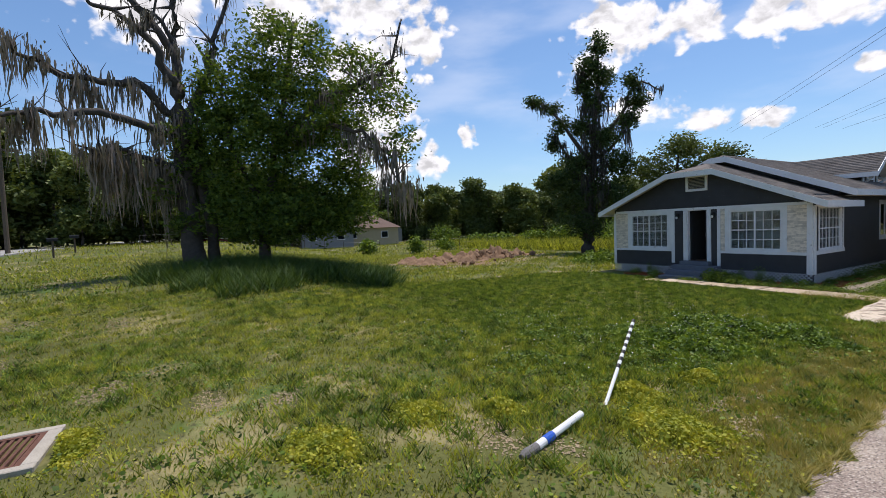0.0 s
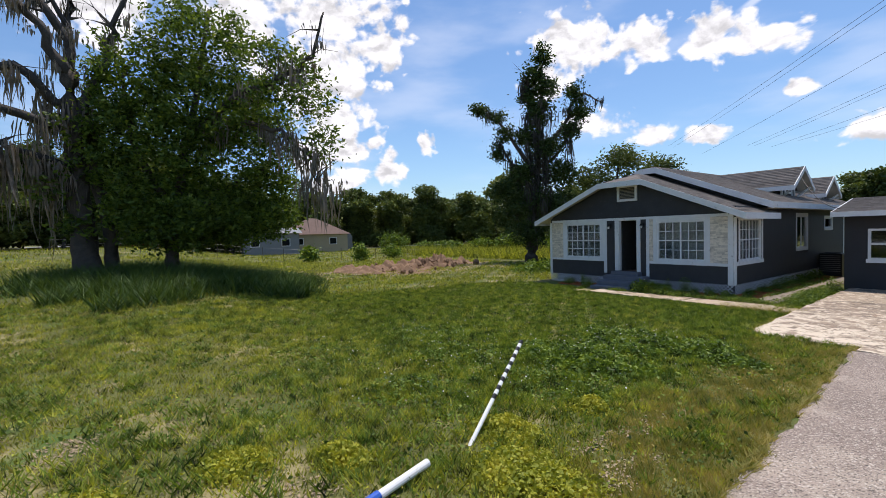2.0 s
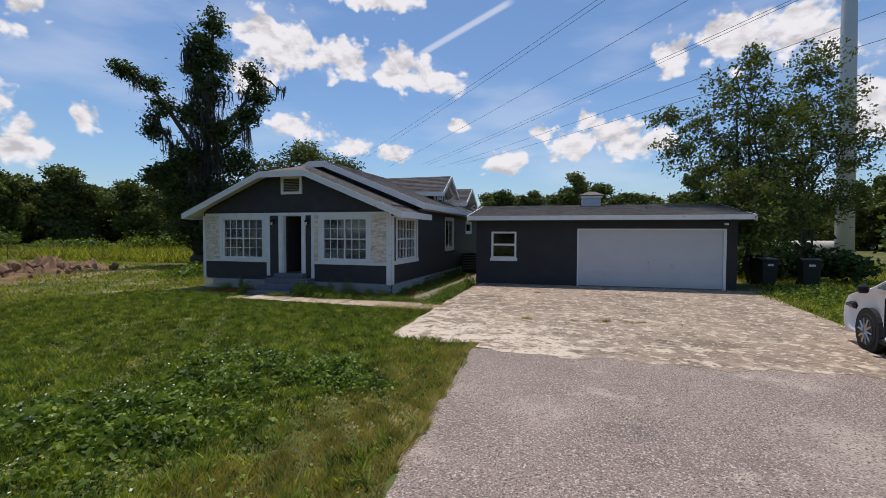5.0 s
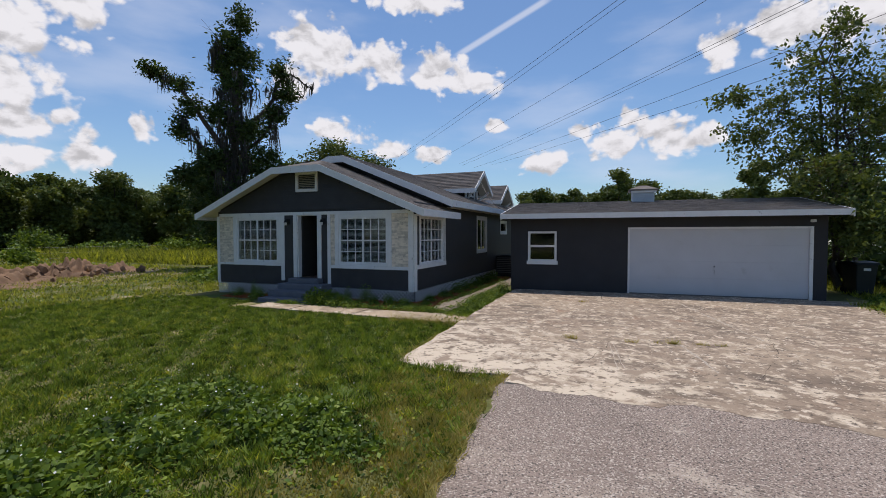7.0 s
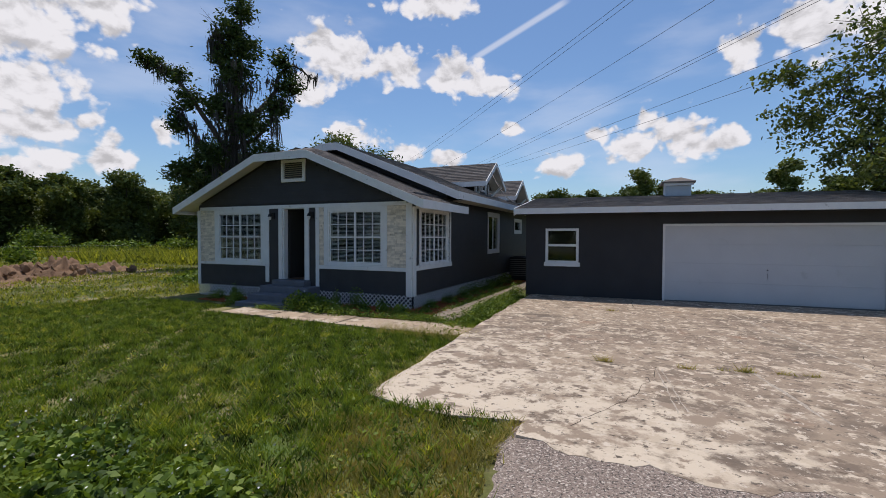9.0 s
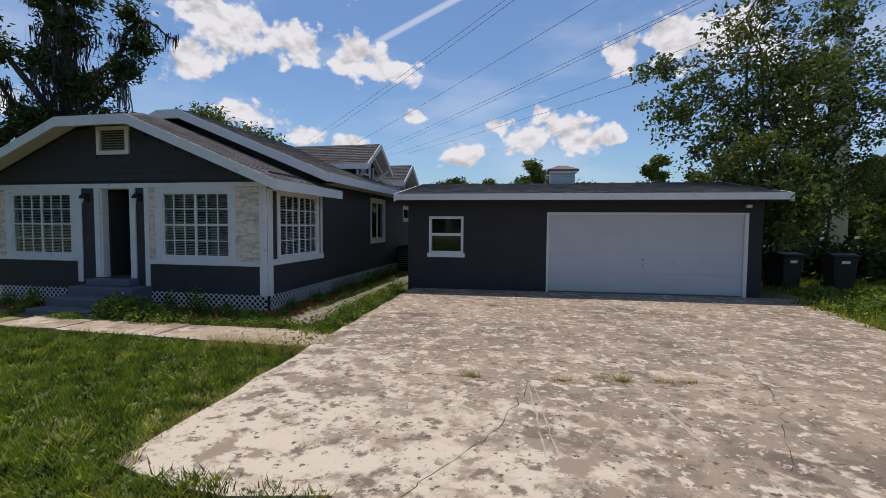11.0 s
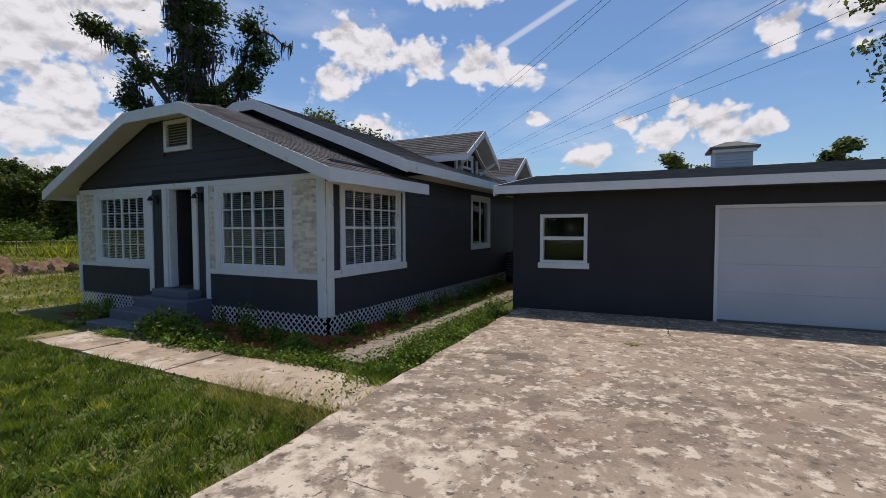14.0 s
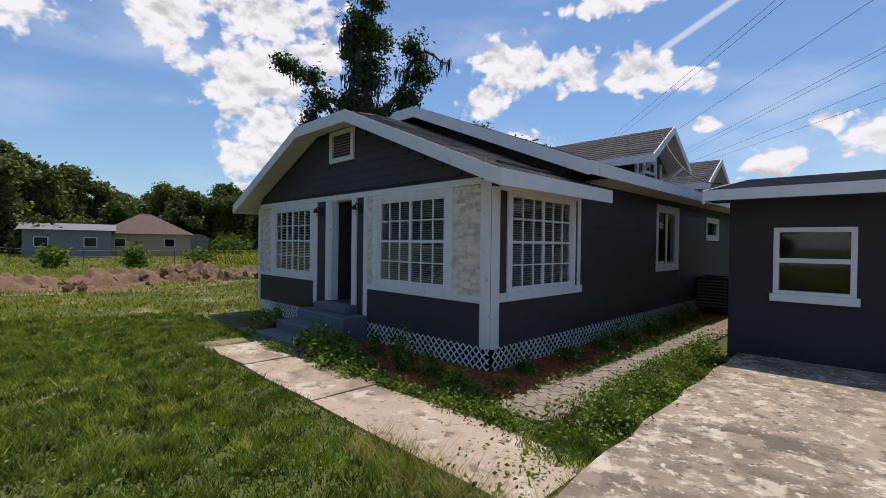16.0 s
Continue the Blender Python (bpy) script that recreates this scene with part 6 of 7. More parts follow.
mulch_bed([(-2.84, -1.4), (0.1, -1.36), (0.75, -1.05), (0.86, -0.02), (-2.84, -0.02)], "red mulch bed below the front windows")
mulch_bed([(0.0, 0.0), (0.86, 0.0), (0.9, 8.8), (0.0, 8.8)], "red mulch bed along the side wall")
mulch_bed([(-6.6, -0.9), (-4.68, -1.0), (-4.68, 0.0), (-6.6, 0.0)], "red mulch bed beside the steps")
path = tagged(new("paver_path"), "tan interlocking paver path beside the house", "path", kind="structure")
part("path_bed", boxes((0.9, -1.0, -0.05 - DIP, 1.56, 9.5, 0.008 - DIP)), material("sand_joint", (0.20, 0.17, 0.13), 0.95), path)
hexa = bmesh.new()
tube(hexa, [(0, 0, 0.0), (0, 0, 0.03), (0, 0, 0.036)], [0.084, 0.084, 0.078], 6)
hex_me = bpy.data.meshes.new("paver")
hexa.to_mesh(hex_me)
hexa.free()
hex_me.materials.append(PAVER)
pr = random.Random(3)
row = 0
yy = -0.95
while yy < 6.6:
    for k in range(5 if row % 2 else 4):
        o = new("paver", hex_me)
        o.parent = path
        o.location = (0.99 + k * 0.15 - (0.075 if row % 2 else 0), yy, 0.004 - DIP + pr.uniform(-0.008, 0.006))
        o.rotation_euler = (pr.uniform(-0.03, 0.03), pr.uniform(-0.03, 0.03), math.pi / 6 + pr.uniform(-0.04, 0.04))
    yy += 0.132
    row += 1


def bed_plant(x, y, r0, h, n, size, mat, flowers, label, seed):
    r = np.random.default_rng(seed)
    d = unit(r.normal(size=(n, 3)))
    foot = -DIP if x < 2.5 else 0.0
    c = np.array([x, y, 0.02 + foot]) + np.abs(d * (1, 1, 1)) * np.sign(d * (1, 1, 0) + (0, 0, 1)) * r.uniform(0.3, 1, n)[:, None] * (r0, r0, h)
    t = thing("bed_plant", label, "plant", "bed plants")
    v, f = leaves(c, size, 0.1, 0.55, r)
    soup("foliage", v, f, mat, t)
    bm = bmesh.new()
    for k in range(5):
        a = r.uniform(0, 6.28)
        tube(bm, [(x, y, foot), (x + math.cos(a) * r0 * 0.5, y + math.sin(a) * r0 * 0.5, foot + h * 0.8)], [0.008, 0.003], 4, cap=False)
    part("stem", bm, WEED, t)
    if flowers:
        i = r.choice(n, flowers, False)
        v, f = leaves(c[i] + (0, 0, 0.05), 0.035, 0, 1.0, r)
        soup("blossom", v, f, FLOWER, t, "small white blossoms")


for k, (x, y, r0, h, n, s, fl) in enumerate(((-2.6, -1.2, 0.46, 0.5, 1100, 0.075, 14), (-2.15, -1.2, 0.46, 0.44, 1100, 0.075, 14), (-1.7, -1.3, 0.44, 0.34, 900, 0.07, 10), (-1.25, -1.35, 0.42, 0.24, 700, 0.06, 6), (-1.95, -0.55, 0.16, 0.5, 260, 0.06, 0),
                                            (-1.35, -0.5, 0.26, 0.6, 420, 0.06, 8), (-0.9, -0.8, 0.2, 0.3, 260, 0.06, 0), (-0.45, -0.7, 0.22, 0.36, 300, 0.07, 5), (0.05, -0.75, 0.26, 0.26, 360, 0.06, 2), (0.35, 0.4, 0.25, 0.25, 360, 0.06, 2), (0.5, -0.3, 0.2, 0.14, 240, 0.05, 0),
                                            (0.4, 1.5, 0.28, 0.3, 420, 0.06, 4), (0.45, 2.6, 0.3, 0.36, 460, 0.06, 8), (0.4, 3.6, 0.34, 0.4, 560, 0.06, 8), (0.5, 4.7, 0.36, 0.4, 560, 0.065, 6), (0.45, 5.9, 0.36, 0.42, 560, 0.065, 4), (0.4, 7.2, 0.36, 0.45, 560, 0.065, 2),
                                            (-5.2, -0.75, 0.3, 0.4, 480, 0.055, 14), (-5.6, -0.5, 0.14, 0.55, 240, 0.06, 0), (-6.2, -0.6, 0.3, 0.3, 420, 0.055, 4), (-4.95, -1.2, 0.22, 0.3, 300, 0.05, 8), (2.0, -0.6, 0.3, 0.4, 700, 0.05, 0), (2.05, 0.6, 0.26, 0.36, 600, 0.05, 0), (2.0, 2.6, 0.26, 0.55, 500, 0.06, 0))):
    bed_plant(x, y, r0, h, n, s, WEED, fl, "leafy bed plant in the mulch", 500 + k)
for k, (cx, cy, rx, ry, n) in enumerate(((-0.6, -1.4, 1.2, 0.12, 1500), (0.9, -1.28, 0.7, 0.2, 1800), (2.0, 0.5, 0.3, 2.4, 5200), (0.92, 3.2, 0.12, 3.4, 2600), (1.5, 2.0, 0.14, 3.4, 2400), (0.3, -0.95, 0.5, 0.3, 1200), (-3.2, -1.62, 0.5, 0.1, 700))):
    r = np.random.default_rng(600 + k)
    x, y = cx + r.normal(size=n) * rx * 0.5, cy + r.normal(size=n) * ry * 0.5
    v, f = leaves(np.stack([x, y, 0.03 - DIP + np.abs(r.normal(size=n)) * 0.06], 1), 0.045, 0.0, 0.6, r)
    tagged(soup("weeds", v, f, WEED), "creeping weeds at the paving's edge", "weeds", kind="stuff")

# wispy seed grass at the walk's near edge
roots, r = scatter(900, 0.6, 2.6, -2.8, -2.36, lambda x, y: x > 0, 15)
v, f = blades(roots, 0.24, 0.005, 0.9, r)
tagged(soup("seed_grass", v, f, BLADE_DRY), "wispy seeding grass at the walk", "grass", kind="stuff")

# tufts in the slab's joint
for k, (x, y, n, h) in enumerate(((6.55, -3.27, 60, 0.09), (5.86, -3.40, 36, 0.06), (6.99, -3.2, 34, 0.06), (4.86, -3.48, 60, 0.1), (6.3, -3.3, 20, 0.05), (4.7, 1.2, 40, 0.07), (7.3, -3.15, 24, 0.05))):
    r = np.random.default_rng(830 + k)
    roots = np.stack([x + r.normal(size=n) * 0.06, y + r.normal(size=n) * 0.015, np.full(n, 0.03)], 1)
    v, f = blades(roots, h, 0.012, 1.1, r)
    tagged(soup("weed_tuft", v, f, BLADE_DRY), "dry grass tuft growing in the slab's joint", "weeds", "tufts in the joint")

# ---- loose things near the camera ----
pole = thing("striped_pole", "leaning white pole with black bands", "pole")
p0, p1 = Vector((3.03, -14.09, 0.16)), Vector((2.37, -12.62, 0.88))
tube_len = (p1 - p0).length
cuts = [0.0, 0.42] + [0.42 + 0.58 * k / 15 for k in range(1, 16)]
for k, (a, b) in enumerate(zip(cuts, cuts[1:])):
    part("pole_band", cylinder(p0.lerp(p1, a), p0.lerp(p1, b), 0.024 if k else 0.022, sides=10), PVC_WHITE if k % 2 == 0 else PVC_BLACK, pole, "" if k else "plain white lower length")
pipe = thing("white_pipe", "white plastic pipe with blue tape, half fallen", "pipe")
q0, q1 = Vector((3.45, -15.64, 0.29)), Vector((3.21, -14.64, 0.34))
part("pipe_body", cylinder(q0.lerp(q1, 0.42), q1, 0.035, sides=12), PVC_WHITE, pipe)
part("pipe_tape", cylinder(q0.lerp(q1, 0.34), q0.lerp(q1, 0.47), 0.043, sides=12), BLUE, pipe, "crumpled blue tape")
part("pipe_collar", cylinder(q0.lerp(q1, 0.22), q0.lerp(q1, 0.34), 0.04, sides=12), PVC_WHITE, pipe)
part("pipe_end", tube(bmesh.new(), [q0, q0.lerp(q1, 0.06), q0.lerp(q1, 0.22)], [0.03, 0.05, 0.042], 12), GREYCAP, pipe, "muddy grey rubber end")

grate = thing("drain_grate", "rusty iron storm drain grate in a concrete rim", "drain")
gz = float(lie(0.69, -19.95)) + 0.02
gm = pose(0.69, -19.95, gz, 0, 0, 86)
part("rim", boxes((-0.78, -0.5, -0.1, 0.78, -0.4, 0.03), (-0.78, 0.4, -0.1, 0.78, 0.5, 0.03), (-0.78, -0.4, -0.1, -0.66, 0.4, 0.03), (0.66, -0.4, -0.1, 0.78, 0.4, 0.03), m=gm, bevel=0.008), CURB, grate, "chipped concrete rim")
part("iron_frame", boxes((-0.66, -0.4, -0.06, 0.66, -0.35, 0.02), (-0.66, 0.35, -0.06, 0.66, 0.4, 0.02), (-0.66, -0.35, -0.06, -0.61, 0.35, 0.02), (0.61, -0.35, -0.06, 0.66, 0.35, 0.02), (-0.03, -0.35, -0.06, 0.03, 0.35, 0.02), m=gm), RUST, grate)
for s in (-1, 1):
    for k in range(9):
        x = s * (0.09 + k * 0.062)
        part("bar", boxes((x - 0.014, -0.35, -0.05, x + 0.014, 0.35, 0.016), m=gm), RUST, grate)
# shallow plate below the bars; near-black paints in the drain's darkness
part("dark_pit_plate", boxes((-0.66, -0.4, -0.12, 0.66, 0.4, -0.08), m=gm), DARK, grate)

ac = thing("air_conditioner", "dark square outdoor air conditioner on the ground", "air conditioner")
part("casing", boxes((0.08, 8.95, -DIP, 0.88, 9.75, 0.92), bevel=0.03), BLACK, ac)
part("top_grille", cylinder((0.48, 9.35, 0.92), (0.48, 9.35, 0.96), 0.33, 0.3, 20), BLACK, ac)
for k in range(9):
    part("louvre", boxes((0.13, 8.93, 0.12 + k * 0.085, 0.83, 8.95, 0.15 + k * 0.085)), GREYCAP, ac)


def wheelie_bin(x, y, turn):
    b = thing("wheelie_bin", "dark plastic wheeled rubbish bin", "bin", "bins by the garage", at=(x, y, 0))
    b.rotation_euler = (0, 0, turn)
    bm = bmesh.new()
    low = [bm.verts.new(p) for p in ((-0.24, -0.27, 0.04), (0.24, -0.27, 0.04), (0.24, 0.25, 0.04), (-0.24, 0.25, 0.04))]
    top = [bm.verts.new(p) for p in ((-0.3, -0.36, 0.98), (0.3, -0.36, 0.98), (0.3, 0.36, 0.98), (-0.3, 0.36, 0.98))]
    bm.faces.new(low[::-1])
    bm.faces.new(top)
    for i in range(4):
        j = (i + 1) % 4
        bm.faces.new((low[i], low[j], top[j], top[i]))
    bmesh.ops.bevel(bm, geom=bm.edges[:], offset=0.02, segments=1, affect="EDGES")
    part("body", bm, BIN, b)
    part("lid", prism([(-0.4, 0.98), (0.4, 0.98), (0.38, 1.04), (0.0, 1.08), (-0.36, 1.03)], -0.32, 0.32, "x"), BIN, b)
    part("handle", cylinder((-0.25, 0.42, 0.98), (0.25, 0.42, 0.98), 0.018), BIN, b)
    for s in (-0.27, 0.27):
        part("wheel", cylinder((s - 0.03, 0.26, 0.1), (s + 0.03, 0.26, 0.1), 0.1, sides=14), TYRE, b)
    part("sticker", boxes((-0.1, -0.352, 0.78, 0.1, -0.346, 0.86)), PVC_WHITE, b)


wheelie_bin(12.75, 6.3, 0.2)
wheelie_bin(14.2, 6.4, -0.1)


# ---- cars ----
def car(name, label, paint, m, group=""):
    """A saloon, 4.6 m long, nose towards +y, its left side at x = 0."""
    c = thing(name, label, "car", group)
    c.matrix_world = m
    side = [(-3.75, 0.32), (-3.8, 0.62), (-3.72, 0.9), (-3.2, 1.0), (-2.75, 1.05), (-2.1, 1.38), (-1.3, 1.46), (-0.6, 1.40), (0.05, 1.04), (0.35, 0.96), (0.72, 0.84), (0.86, 0.66), (0.9, 0.45), (0.84, 0.24), (0.3, 0.2), (-3.5, 0.22)]
    bm = bmesh.new()
    rings = []
    for x, inset, drop in ((0.06, 0.92, 0.0), (0.0, 0.97, 0.0), (0.02, 1.0, 0.0), (0.12, 1.0, 0.0), (1.68, 1.0, 0.0), (1.78, 1.0, 0.0), (1.8, 0.97, 0), (1.74, 0.92, 0)):
        ring = []
        for y, z in side:
            lean = max(z - 0.95, 0) * 0.42
            xx = x + lean if x < 0.9 else x - lean
            ring.append(bm.verts.new((xx, -1.45 + (y + 1.45) * inset, 0.75 + (z - 0.75) * inset)))
        rings.append(ring)
    n = len(side)
    for a, b in zip(rings, rings[1:]):
        for i in range(n):
            bm.faces.new((a[i], a[(i + 1) % n], b[(i + 1) % n], b[i]))
    bm.faces.new(rings[0])
    bm.faces.new(rings[-1][::-1])
    bmesh.ops.recalc_face_normals(bm, faces=bm.faces[:])
    body = part("body", bm, paint, c, smooth=True)
    for s, x in ((1, 0.0), (-1, 1.8)):
        glass_outline = [(-2.05, 1.07), (-1.95, 1.32), (-1.3, 1.39), (-0.66, 1.34), (-0.15, 1.06)]
        bm = bmesh.new()
        vs = [bm.verts.new((x + s * (0.005 + max(z - 0.95, 0) * 0.42) - s * 0.012, y, z)) for y, z in glass_outline]
        vi = [bm.verts.new((x + s * (0.035 + max(z - 0.95, 0) * 0.42), y, z)) for y, z in glass_outline]
        bm.faces.new(vs)
        bm.faces.new(vi[::-1])
        for i in range(5):
            bm.faces.new((vs[i], vs[(i + 1) % 5], vi[(i + 1) % 5], vi[i]))
        bmesh.ops.recalc_face_normals(bm, faces=bm.faces[:])
        part("side_window", bm, CARGLASS, body)
        part("mirror", boxes((x - s * 0.16 - 0.07, -0.28, 0.98, x - s * 0.16 + 0.07, -0.16, 1.12), bevel=0.03), BLACK, body)
        part("headlight", boxes((x + s * 0.05 - 0.05, 0.5, 0.62, x + s * 0.3, 0.82, 0.74), bevel=0.04), CARGLASS, body)
        part("sill_trim", boxes((x - s * 0.012, -2.9, 0.2, x + s * 0.05, -0.4, 0.27)), TYRE, body)
        for y in (0.0, -2.7):
            # black disc on the uncut body, standing for the arch's shaded gap
            bm = bmesh.new()
            cylinder((x + s * 0.0 - s * 0.004, y, 0.33), (x + s * 0.1, y, 0.33), 0.385, sides=24, bm=bm)
            part("wheel_arch_shade", bm, TYRE, body)
            w = part("wheel", tube(bmesh.new(), [(x - s * 0.015, y, 0.32), (x + s * 0.02, y, 0.32), (x + s * 0.18, y, 0.32)], [0.28, 0.325, 0.325], 28), TYRE, c)
            part("rim", tube(bmesh.new(), [(x - s * 0.022, y, 0.32), (x - s * 0.012, y, 0.32)], [0.225, 0.235], 24), PVC_BLACK, w)
            bm = bmesh.new()
            for k in range(10):
                a = k * math.pi / 5
                tube(bm, [(x - s * 0.028, y + 0.05 * math.cos(a), 0.32 + 0.05 * math.sin(a)), (x - s * 0.026, y + 0.22 * math.cos(a + 0.1), 0.32 + 0.22 * math.sin(a + 0.1))], [0.022, 0.016], 4)
            cylinder((x - s * 0.03, y, 0.32), (x - s * 0.02, y, 0.32), 0.055, bm=bm)
            part("spokes", bm, ALLOY, w)
    for x in (-0.003, 1.768):
        part("door_seam", boxes((x, -0.515, 0.32, x + 0.035, -0.507, 0.94)), TYRE, body)
        part("door_handle", boxes((x - 0.012, -1.52, 0.86, x + 0.06, -1.34, 0.90), bevel=0.008), paint, body)
        part("door_seam", boxes((x, -1.615, 0.32, x + 0.035, -1.607, 0.94)), TYRE, body)
    part("grille", boxes((0.45, 0.86, 0.3, 1.35, 0.905, 0.5), bevel=0.02), TYRE, body)
    part("windscreen", slab([(0.34, -0.52, 1.395), (1.46, -0.52, 1.395), (1.66, 0.06, 1.07), (0.14, 0.06, 1.07)], 0.02), CARGLASS, body)
    return c


car("white_car", "glossy white saloon parked at the slab's edge", CARPAINT, pose(10.6, -4.5, 0.03, 0, 0, -4))
car("red_car", "dark red saloon parked far off by the road", CARRED, pose(-54, -12.5, float(lie(-54, -11)), 0, 0, -62))

# ---- far things ----
mono = thing("transmission_pole", "tall pale steel transmission pole", "utility pole")
part("shaft", tube(bmesh.new(), [(20.4, 17.5, -0.3), (20.3, 17.55, 12), (20.1, 17.6, 32)], [0.46, 0.38, 0.25], 16), POLEMETAL, mono, smooth=True)
tank = thing("storage_tank", "long cream cylindrical tank lying on cradles", "tank")
part("shell", tube(bmesh.new(), [(15.8, 18.6, 1.1), (16.0, 18.6, 1.1), (20.2, 18.0, 1.1), (20.4, 18.0, 1.1)], [0.4, 0.5, 0.5, 0.4], 16), TANK, tank, smooth=True)
part("cradle", boxes((16.8, 18.2, 0.0, 17.0, 18.8, 0.65)), WOOD, tank)
part("cradle", boxes((19.3, 17.8, 0.0, 19.5, 18.4, 0.65)), WOOD, tank)


def cable(p, q, sag, r=0.022):
    a, b = Vector(p), Vector(q)
    pts = [a.lerp(b, k / 24) - Vector((0, 0, sag * 4 * (k / 24) * (1 - k / 24))) for k in range(25)]
    w = part("power_line", tube(bmesh.new(), pts, [r] * 25, 5), WIRE)
    tagged(w, "black overhead power line", "cable", "power lines")


def along(az, el, d):
    return (6 + d * math.cos(radians(az)), -15.7 + d * math.sin(radians(az)), 1.9 + d * math.tan(radians(el)))


for (az0, el0), (az1, el1), sag in (((116.4, 9.1), (88.2, 25.0), 0.6), ((116.9, 9.3), (88.9, 25.2), 0.6), ((113.6, 8.1), (80.2, 23.6), 0.6), ((108.8, 8.4), (71.7, 21.4), 0.6), ((109.4, 8.5), (72.4, 21.5), 0.6), ((107.4, 8.1), (69.1, 18.4), 0.6), ((105.3, 8.4), (70.0, 16.3), 0.6)):
    near = Vector(along(az1, el1, 44))
    far = Vector(along(az0, el0, 130))
    cable(tuple(near + (near - far) * 0.35), tuple(far), sag, 0.02)
cable((0.3, 5.5, 4.2), (2.0, 3.3, 2.75), 0.3, 0.012)

# road with its verge, mailboxes and poles
road_pts = [(40, -42), (-5, -37), (-17, -33.6), (-30, -31.5), (-80, -24.5), (-160, -16)]
bm = bmesh.new()
road_pts = [(a[0] + (b[0] - a[0]) * k / 20, a[1] + (b[1] - a[1]) * k / 20) for a, b in zip(road_pts, road_pts[1:]) for k in range(20)] + [road_pts[-1]]
prev = None
for (x, y), (x2, y2) in zip(road_pts, road_pts[1:] + [(-260, -6)]):
    d = Vector((x2 - x, y2 - y, 0)).normalized()
    nrm = Vector((-d.y, d.x, 0)) * 3.1
    z = float(max(lie(x, y), lie(x + nrm.x, y + nrm.y), lie(x - nrm.x, y - nrm.y))) + 0.05
    ring = [bm.verts.new((x + s * nrm.x, y + s * nrm.y, z)) for s in (1, -1)]
    low = [bm.verts.new((x + s * nrm.x, y + s * nrm.y, z - 0.3)) for s in (1, -1)]
    if prev:
        (a, b), (al, bl) = prev
        bm.faces.new((a, b, ring[1], ring[0]))
        bm.faces.new((al, a, ring[0], low[0]))
        bm.faces.new((b, bl, low[1], ring[1]))
    prev = (ring, low)
bmesh.ops.recalc_face_normals(bm, faces=bm.faces[:])
tagged(part("road", bm, ROAD), "sunlit pale grey country road", "road", kind="structure")


def mailbox(x, y):
    z = float(lie(x, y))
    m = thing("mailbox", "black roadside mailbox on a wooden post", "mailbox", "mailboxes by the road", at=(x, y, z))
    part("post", boxes((-0.05, -0.05, -0.1, 0.05, 0.05, 1.05), bevel=0.008), WOOD, m)
    part("box", prism([(-0.1, 1.05), (0.1, 1.05), (0.1, 1.2), (0.06, 1.27), (-0.06, 1.27), (-0.1, 1.2)], -0.28, 0.28, "y"), BLACK, m)


mailbox(-27.0, -26.6)
mailbox(-31.0, -24.4)
mailbox(-36.0, -24.0)
up = thing("utility_pole", "brown wooden utility pole by the road", "utility pole")
part("shaft", tube(bmesh.new(), [(-37.5, -28.0, 0.8), (-37.5, -28.0, 9.5)], [0.16, 0.12], 9), WOOD, up)
part("crossarm", boxes((-37.6, -29.0, 8.8, -37.4, -27.0, 8.95)), WOOD, up)

# red dirt heaps in the field, on trampled ground
bare_ground = sheet("bare_ground", np.linspace(-25, -14.5, 40), np.linspace(-8.5, 8.5, 60), lambda x, y: lie(x, y) + 0.015, FIELD_DIRT,
                    keep=lambda x, y: ((x + 19.6) / 5.0) ** 2 + (y / 7.8) ** 2 < 0.85 + 0.25 * wave(x, y, 0.9, 2) + 0.12 * wave(x, y, 2.7, 4))
tagged(bare_ground, "trampled bare earth round the heaps", "ground", kind="structure")
for k, (x, y, rx, ry, h) in enumerate(((-18.5, -4.6, 2.2, 1.7, 0.5), (-19.2, -1.2, 2.4, 2.0, 0.6), (-20.0, 1.8, 2.0, 1.8, 0.8), (-20.6, 4.2, 1.8, 1.5, 0.45), (-16.6, -2.2, 1.6, 1.5, 0.22))):
    n = 60
    def heap(X, Y, x=x, y=y, rx=rx, ry=ry, h=h):
        d = ((X - x) / rx) ** 2 + ((Y - y) / ry) ** 2
        lump = 0.7 + 0.3 * wave(X, Y, 2.3, k) + 0.28 * wave(X, Y, 5.1, k + 1) + 0.2 * wave(X, Y, 9.0, k + 2)
        return lie(X, Y) - 0.06 + np.clip(1 - d, 0, 1) ** 0.7 * h * lump
    tagged(sheet("dirt_mound", np.linspace(x - rx, x + rx, n), np.linspace(y - ry, y + ry, n), heap, DIRT, keep=lambda a, b, x=x, y=y, rx=rx, ry=ry: ((a - x) / rx) ** 2 + ((b - y) / ry) ** 2 < 1.0), "heap of freshly dug reddish dirt", "dirt heap", "dirt heaps")


r = np.random.default_rng(55)
for k in range(70):
    x, y = -18.8 + r.normal() * 1.6, -0.6 + r.normal() * 2.6
    s = r.uniform(0.05, 0.2)
    bm = bmesh.new()
    bmesh.ops.create_icosphere(bm, subdivisions=1, radius=s, matrix=pose(x, y, float(lie(x, y)) + 0.12 + 0.4 * math.exp(-((y - 1.0) / 2.6) ** 2) * r.uniform(0.2, 1), r.uniform(0, 90), r.uniform(0, 90), 0))
    for vert in bm.verts:
        vert.co += Vector(r.normal(size=3)) * s * 0.25
    clod = part("dirt_clod", bm, DIRT)
    tagged(clod, "loose clod of reddish dirt", "dirt", "loose clods")


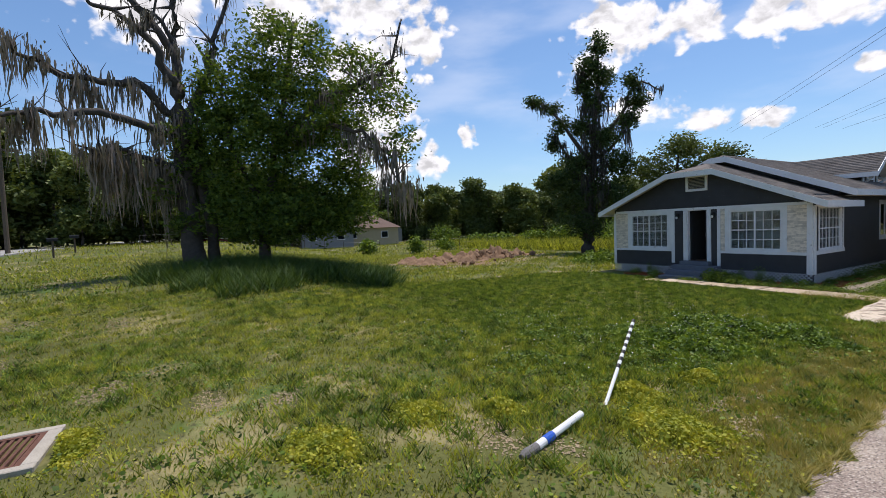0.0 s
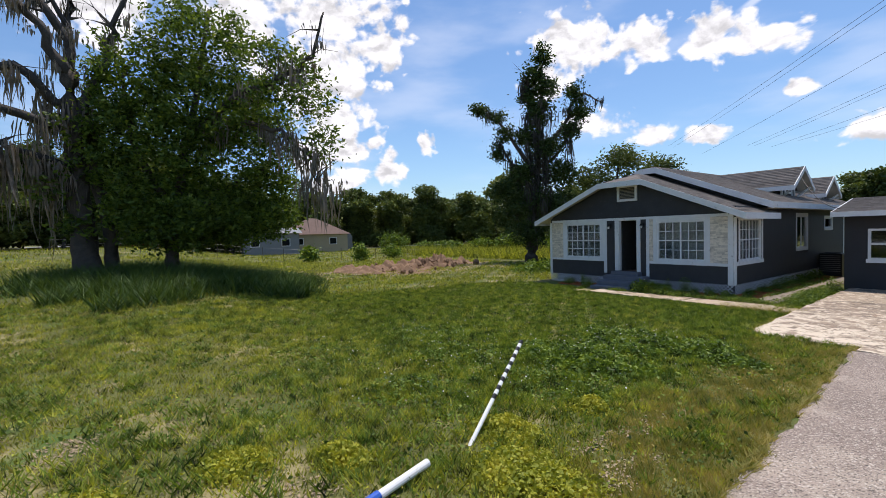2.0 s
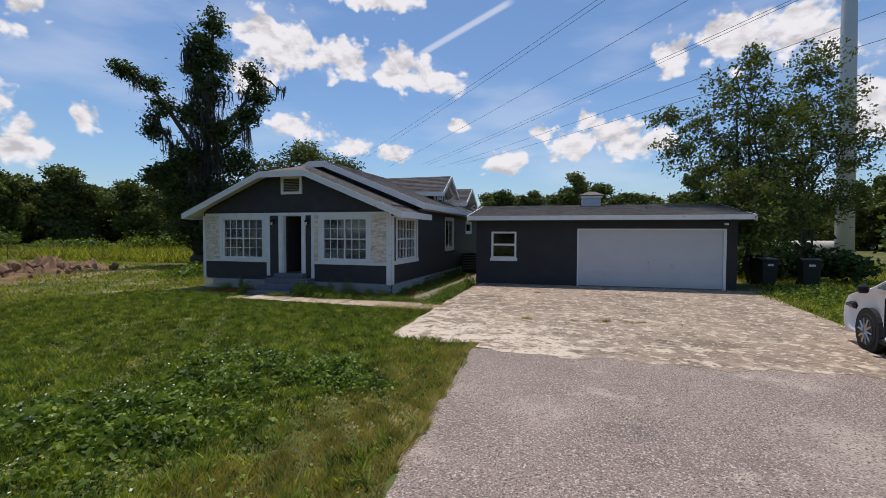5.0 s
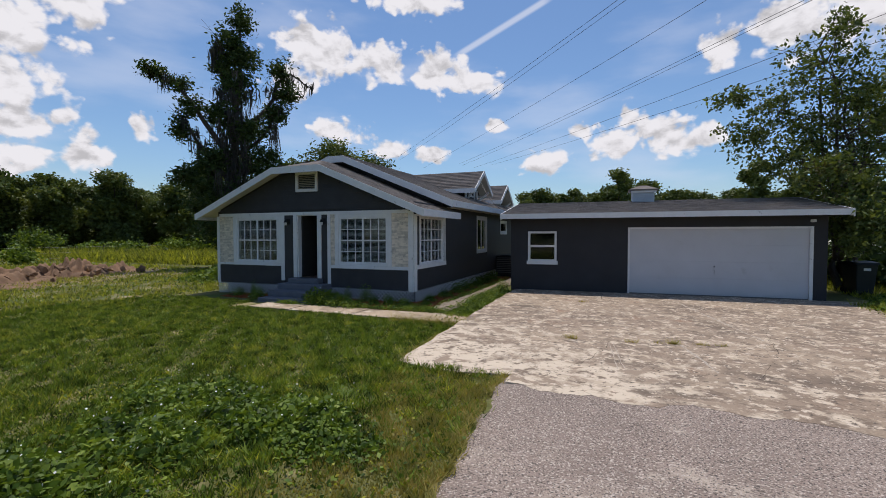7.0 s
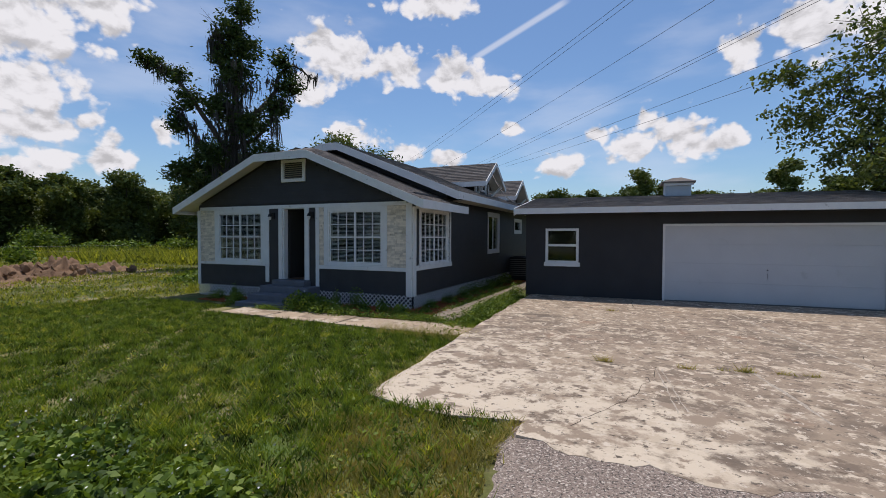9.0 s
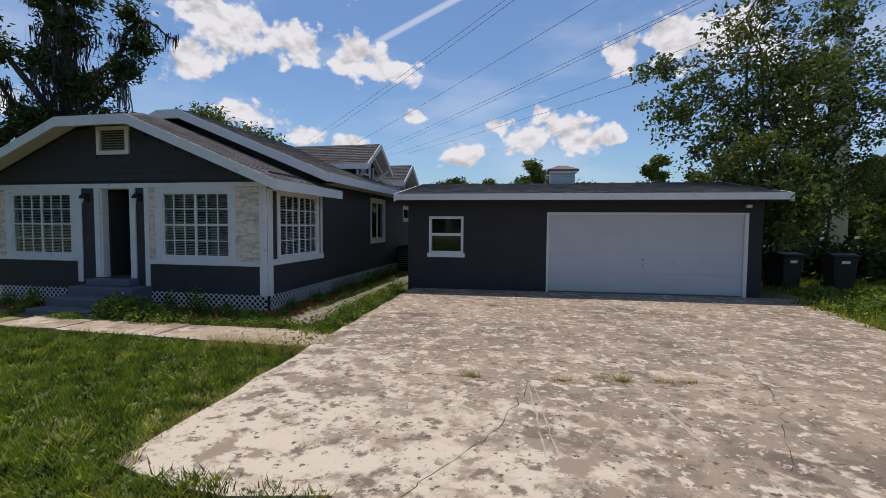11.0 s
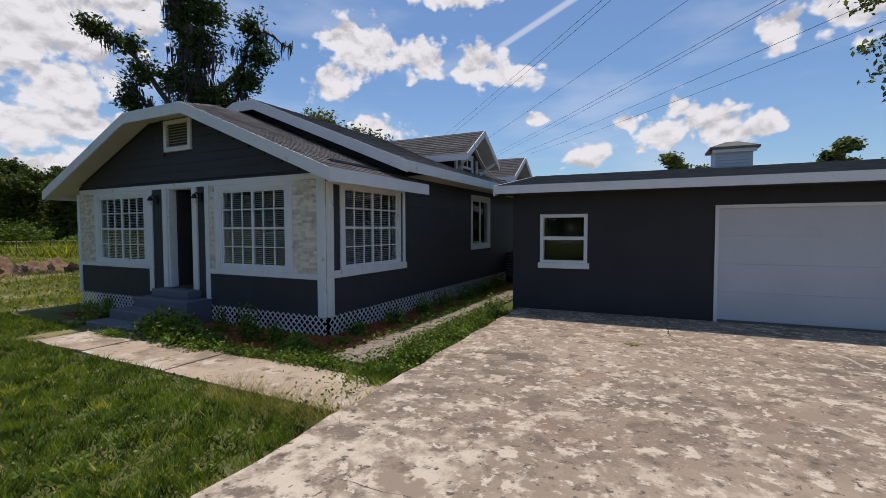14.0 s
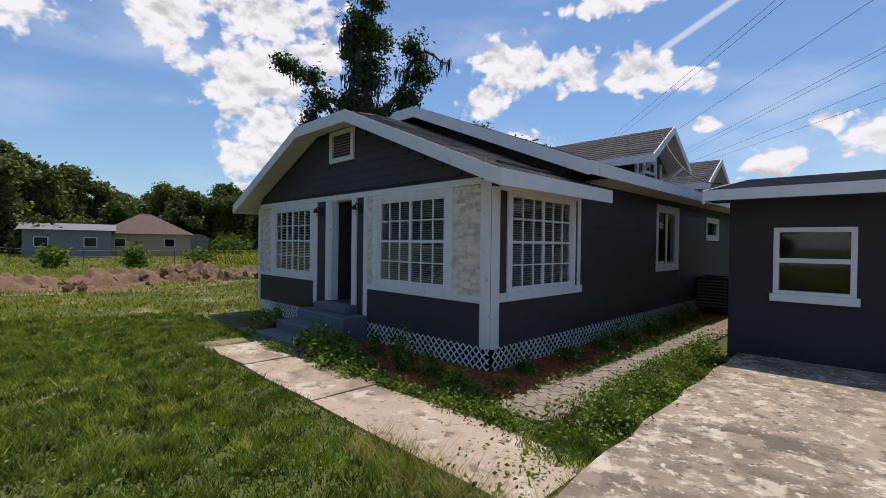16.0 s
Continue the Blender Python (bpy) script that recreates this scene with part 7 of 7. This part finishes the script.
def bush(x, y, r, h, mat, seed, label):
    b = thing("bush", label, "bush", "bushes in the field", at=(x, y, float(lie(x, y))))
    g = np.random.default_rng(seed)
    v, f = leaves(clumps([(0, 0, h * 0.55, r, r, h * 0.45), (r * 0.5, 0.2, h * 0.35, r * 0.7, r * 0.7, h * 0.35)], 60, 12, 0.25, g, 0.3), 0.26, rnd=g, aspect=0.6)
    soup("foliage", v, f, mat, b)


for k, (x, y, r, h) in enumerate(((-42, 11.4, 2.0, 2.7), (-38, 13.5, 1.6, 1.5), (-34, 14, 1.7, 1.6), (-30, 16, 2.0, 1.9), (-27, 17, 1.8, 2.2), (-24.5, 18, 1.9, 2.1), (-22, 19, 2.0, 2.6), (-26, 22, 2.4, 3.0), (-31, 22, 2.4, 2.6), (-20, 16.5, 1.5, 1.6), (-33, 6, 0.9, 1.3), (-31, 1.5, 0.7, 1.6), (-33, -2.5, 0.7, 1.5))):
    bush(x, y, r, h, WEED if k else LEAF_BIG, 700 + k, "round green field bush" if not k else "ragged green bush in the field")

for k, (x, y, r, h) in enumerate(((13.3, 8.6, 1.0, 1.7), (14.7, 9.6, 1.2, 1.9), (12.9, 10.8, 1.1, 1.8), (15.9, 8.4, 1.1, 1.4))):
    bush(x, y, r, h, LEAF_OAK, 760 + k, "dark leafy shrub under the trees by the garage")


def cottage(name, label, x, y, turn, w, d, h, peak, wall, roofm, hip):
    c = thing(name, label, "house", "neighbouring buildings")
    c.matrix_world = pose(x, y, 0.0, 0, 0, turn)
    body = part("wall", boxes((-w / 2, -d / 2, -0.2, w / 2, d / 2, h)), wall, c)
    bm = bmesh.new()
    e = 0.4
    a, b = w / 2 + e, d / 2 + e
    r = a - b if hip else a
    v = [bm.verts.new(p) for p in ((-a, -b, h), (a, -b, h), (a, b, h), (-a, b, h), (-r, 0, peak), (r, 0, peak))]
    for q in ((0, 1, 5, 4), (2, 3, 4, 5), (1, 2, 5), (3, 0, 4), (3, 2, 1, 0)):
        bm.faces.new([v[i] for i in q])
    bmesh.ops.recalc_face_normals(bm, faces=bm.faces[:])
    part("roof", bm, roofm, c)
    for k in (-0.3, 0.25):
        wdw = part("window", boxes((w * k - 0.55, -d / 2 - 0.03, 1.0, w * k + 0.55, -d / 2 + 0.02, 2.0)), TRIM, c)
        part("pane", boxes((w * k - 0.47, -d / 2 - 0.045, 1.08, w * k + 0.47, -d / 2 - 0.035, 1.92)), CARGLASS, wdw)


cottage("tan_house", "low tan house with a brown hipped roof", -60.0, 8.0, 82, 8.6, 7.4, 2.5, 4.9, TANWALL, BROWNROOF, True)
cottage("grey_house", "plain grey prefabricated house", -56.0, 0.6, 82, 6.8, 5.0, 2.7, 3.4, GREYWALL, GREYWALL, False)
shed = thing("metal_shed", "dull rounded metal storage shed", "shed", "neighbouring buildings")
part("shell", prism([(-2.2, 0), (2.2, 0), (2.2, 2.1), (1.8, 2.5), (1.0, 2.7), (-1.0, 2.7), (-1.8, 2.5), (-2.2, 2.1)], -3, 3, "x", m=pose(-67, 14.6, 0, 0, 0, -10)), METALROOF, shed)

# wire fence along the field
fence = thing("wire_fence", "wire field fence on thin metal posts", "fence")
for k in range(24):
    x, y = -35.5 + 0.14 * k, -20 + 1.75 * k
    z = float(lie(x, y))
    part("post", cylinder((x, y, z - 0.1), (x, y, z + 1.15), 0.02, sides=6), WOOD, fence)
for h in (0.3, 0.7, 1.1):
    pts = [(-35.5 + 0.14 * k, -20 + 1.75 * k, float(lie(-35.5 + 0.14 * k, -20 + 1.75 * k)) + h) for k in range(24)]
    part("wire", tube(bmesh.new(), pts, [0.005] * 24, 4), METALROOF, fence)
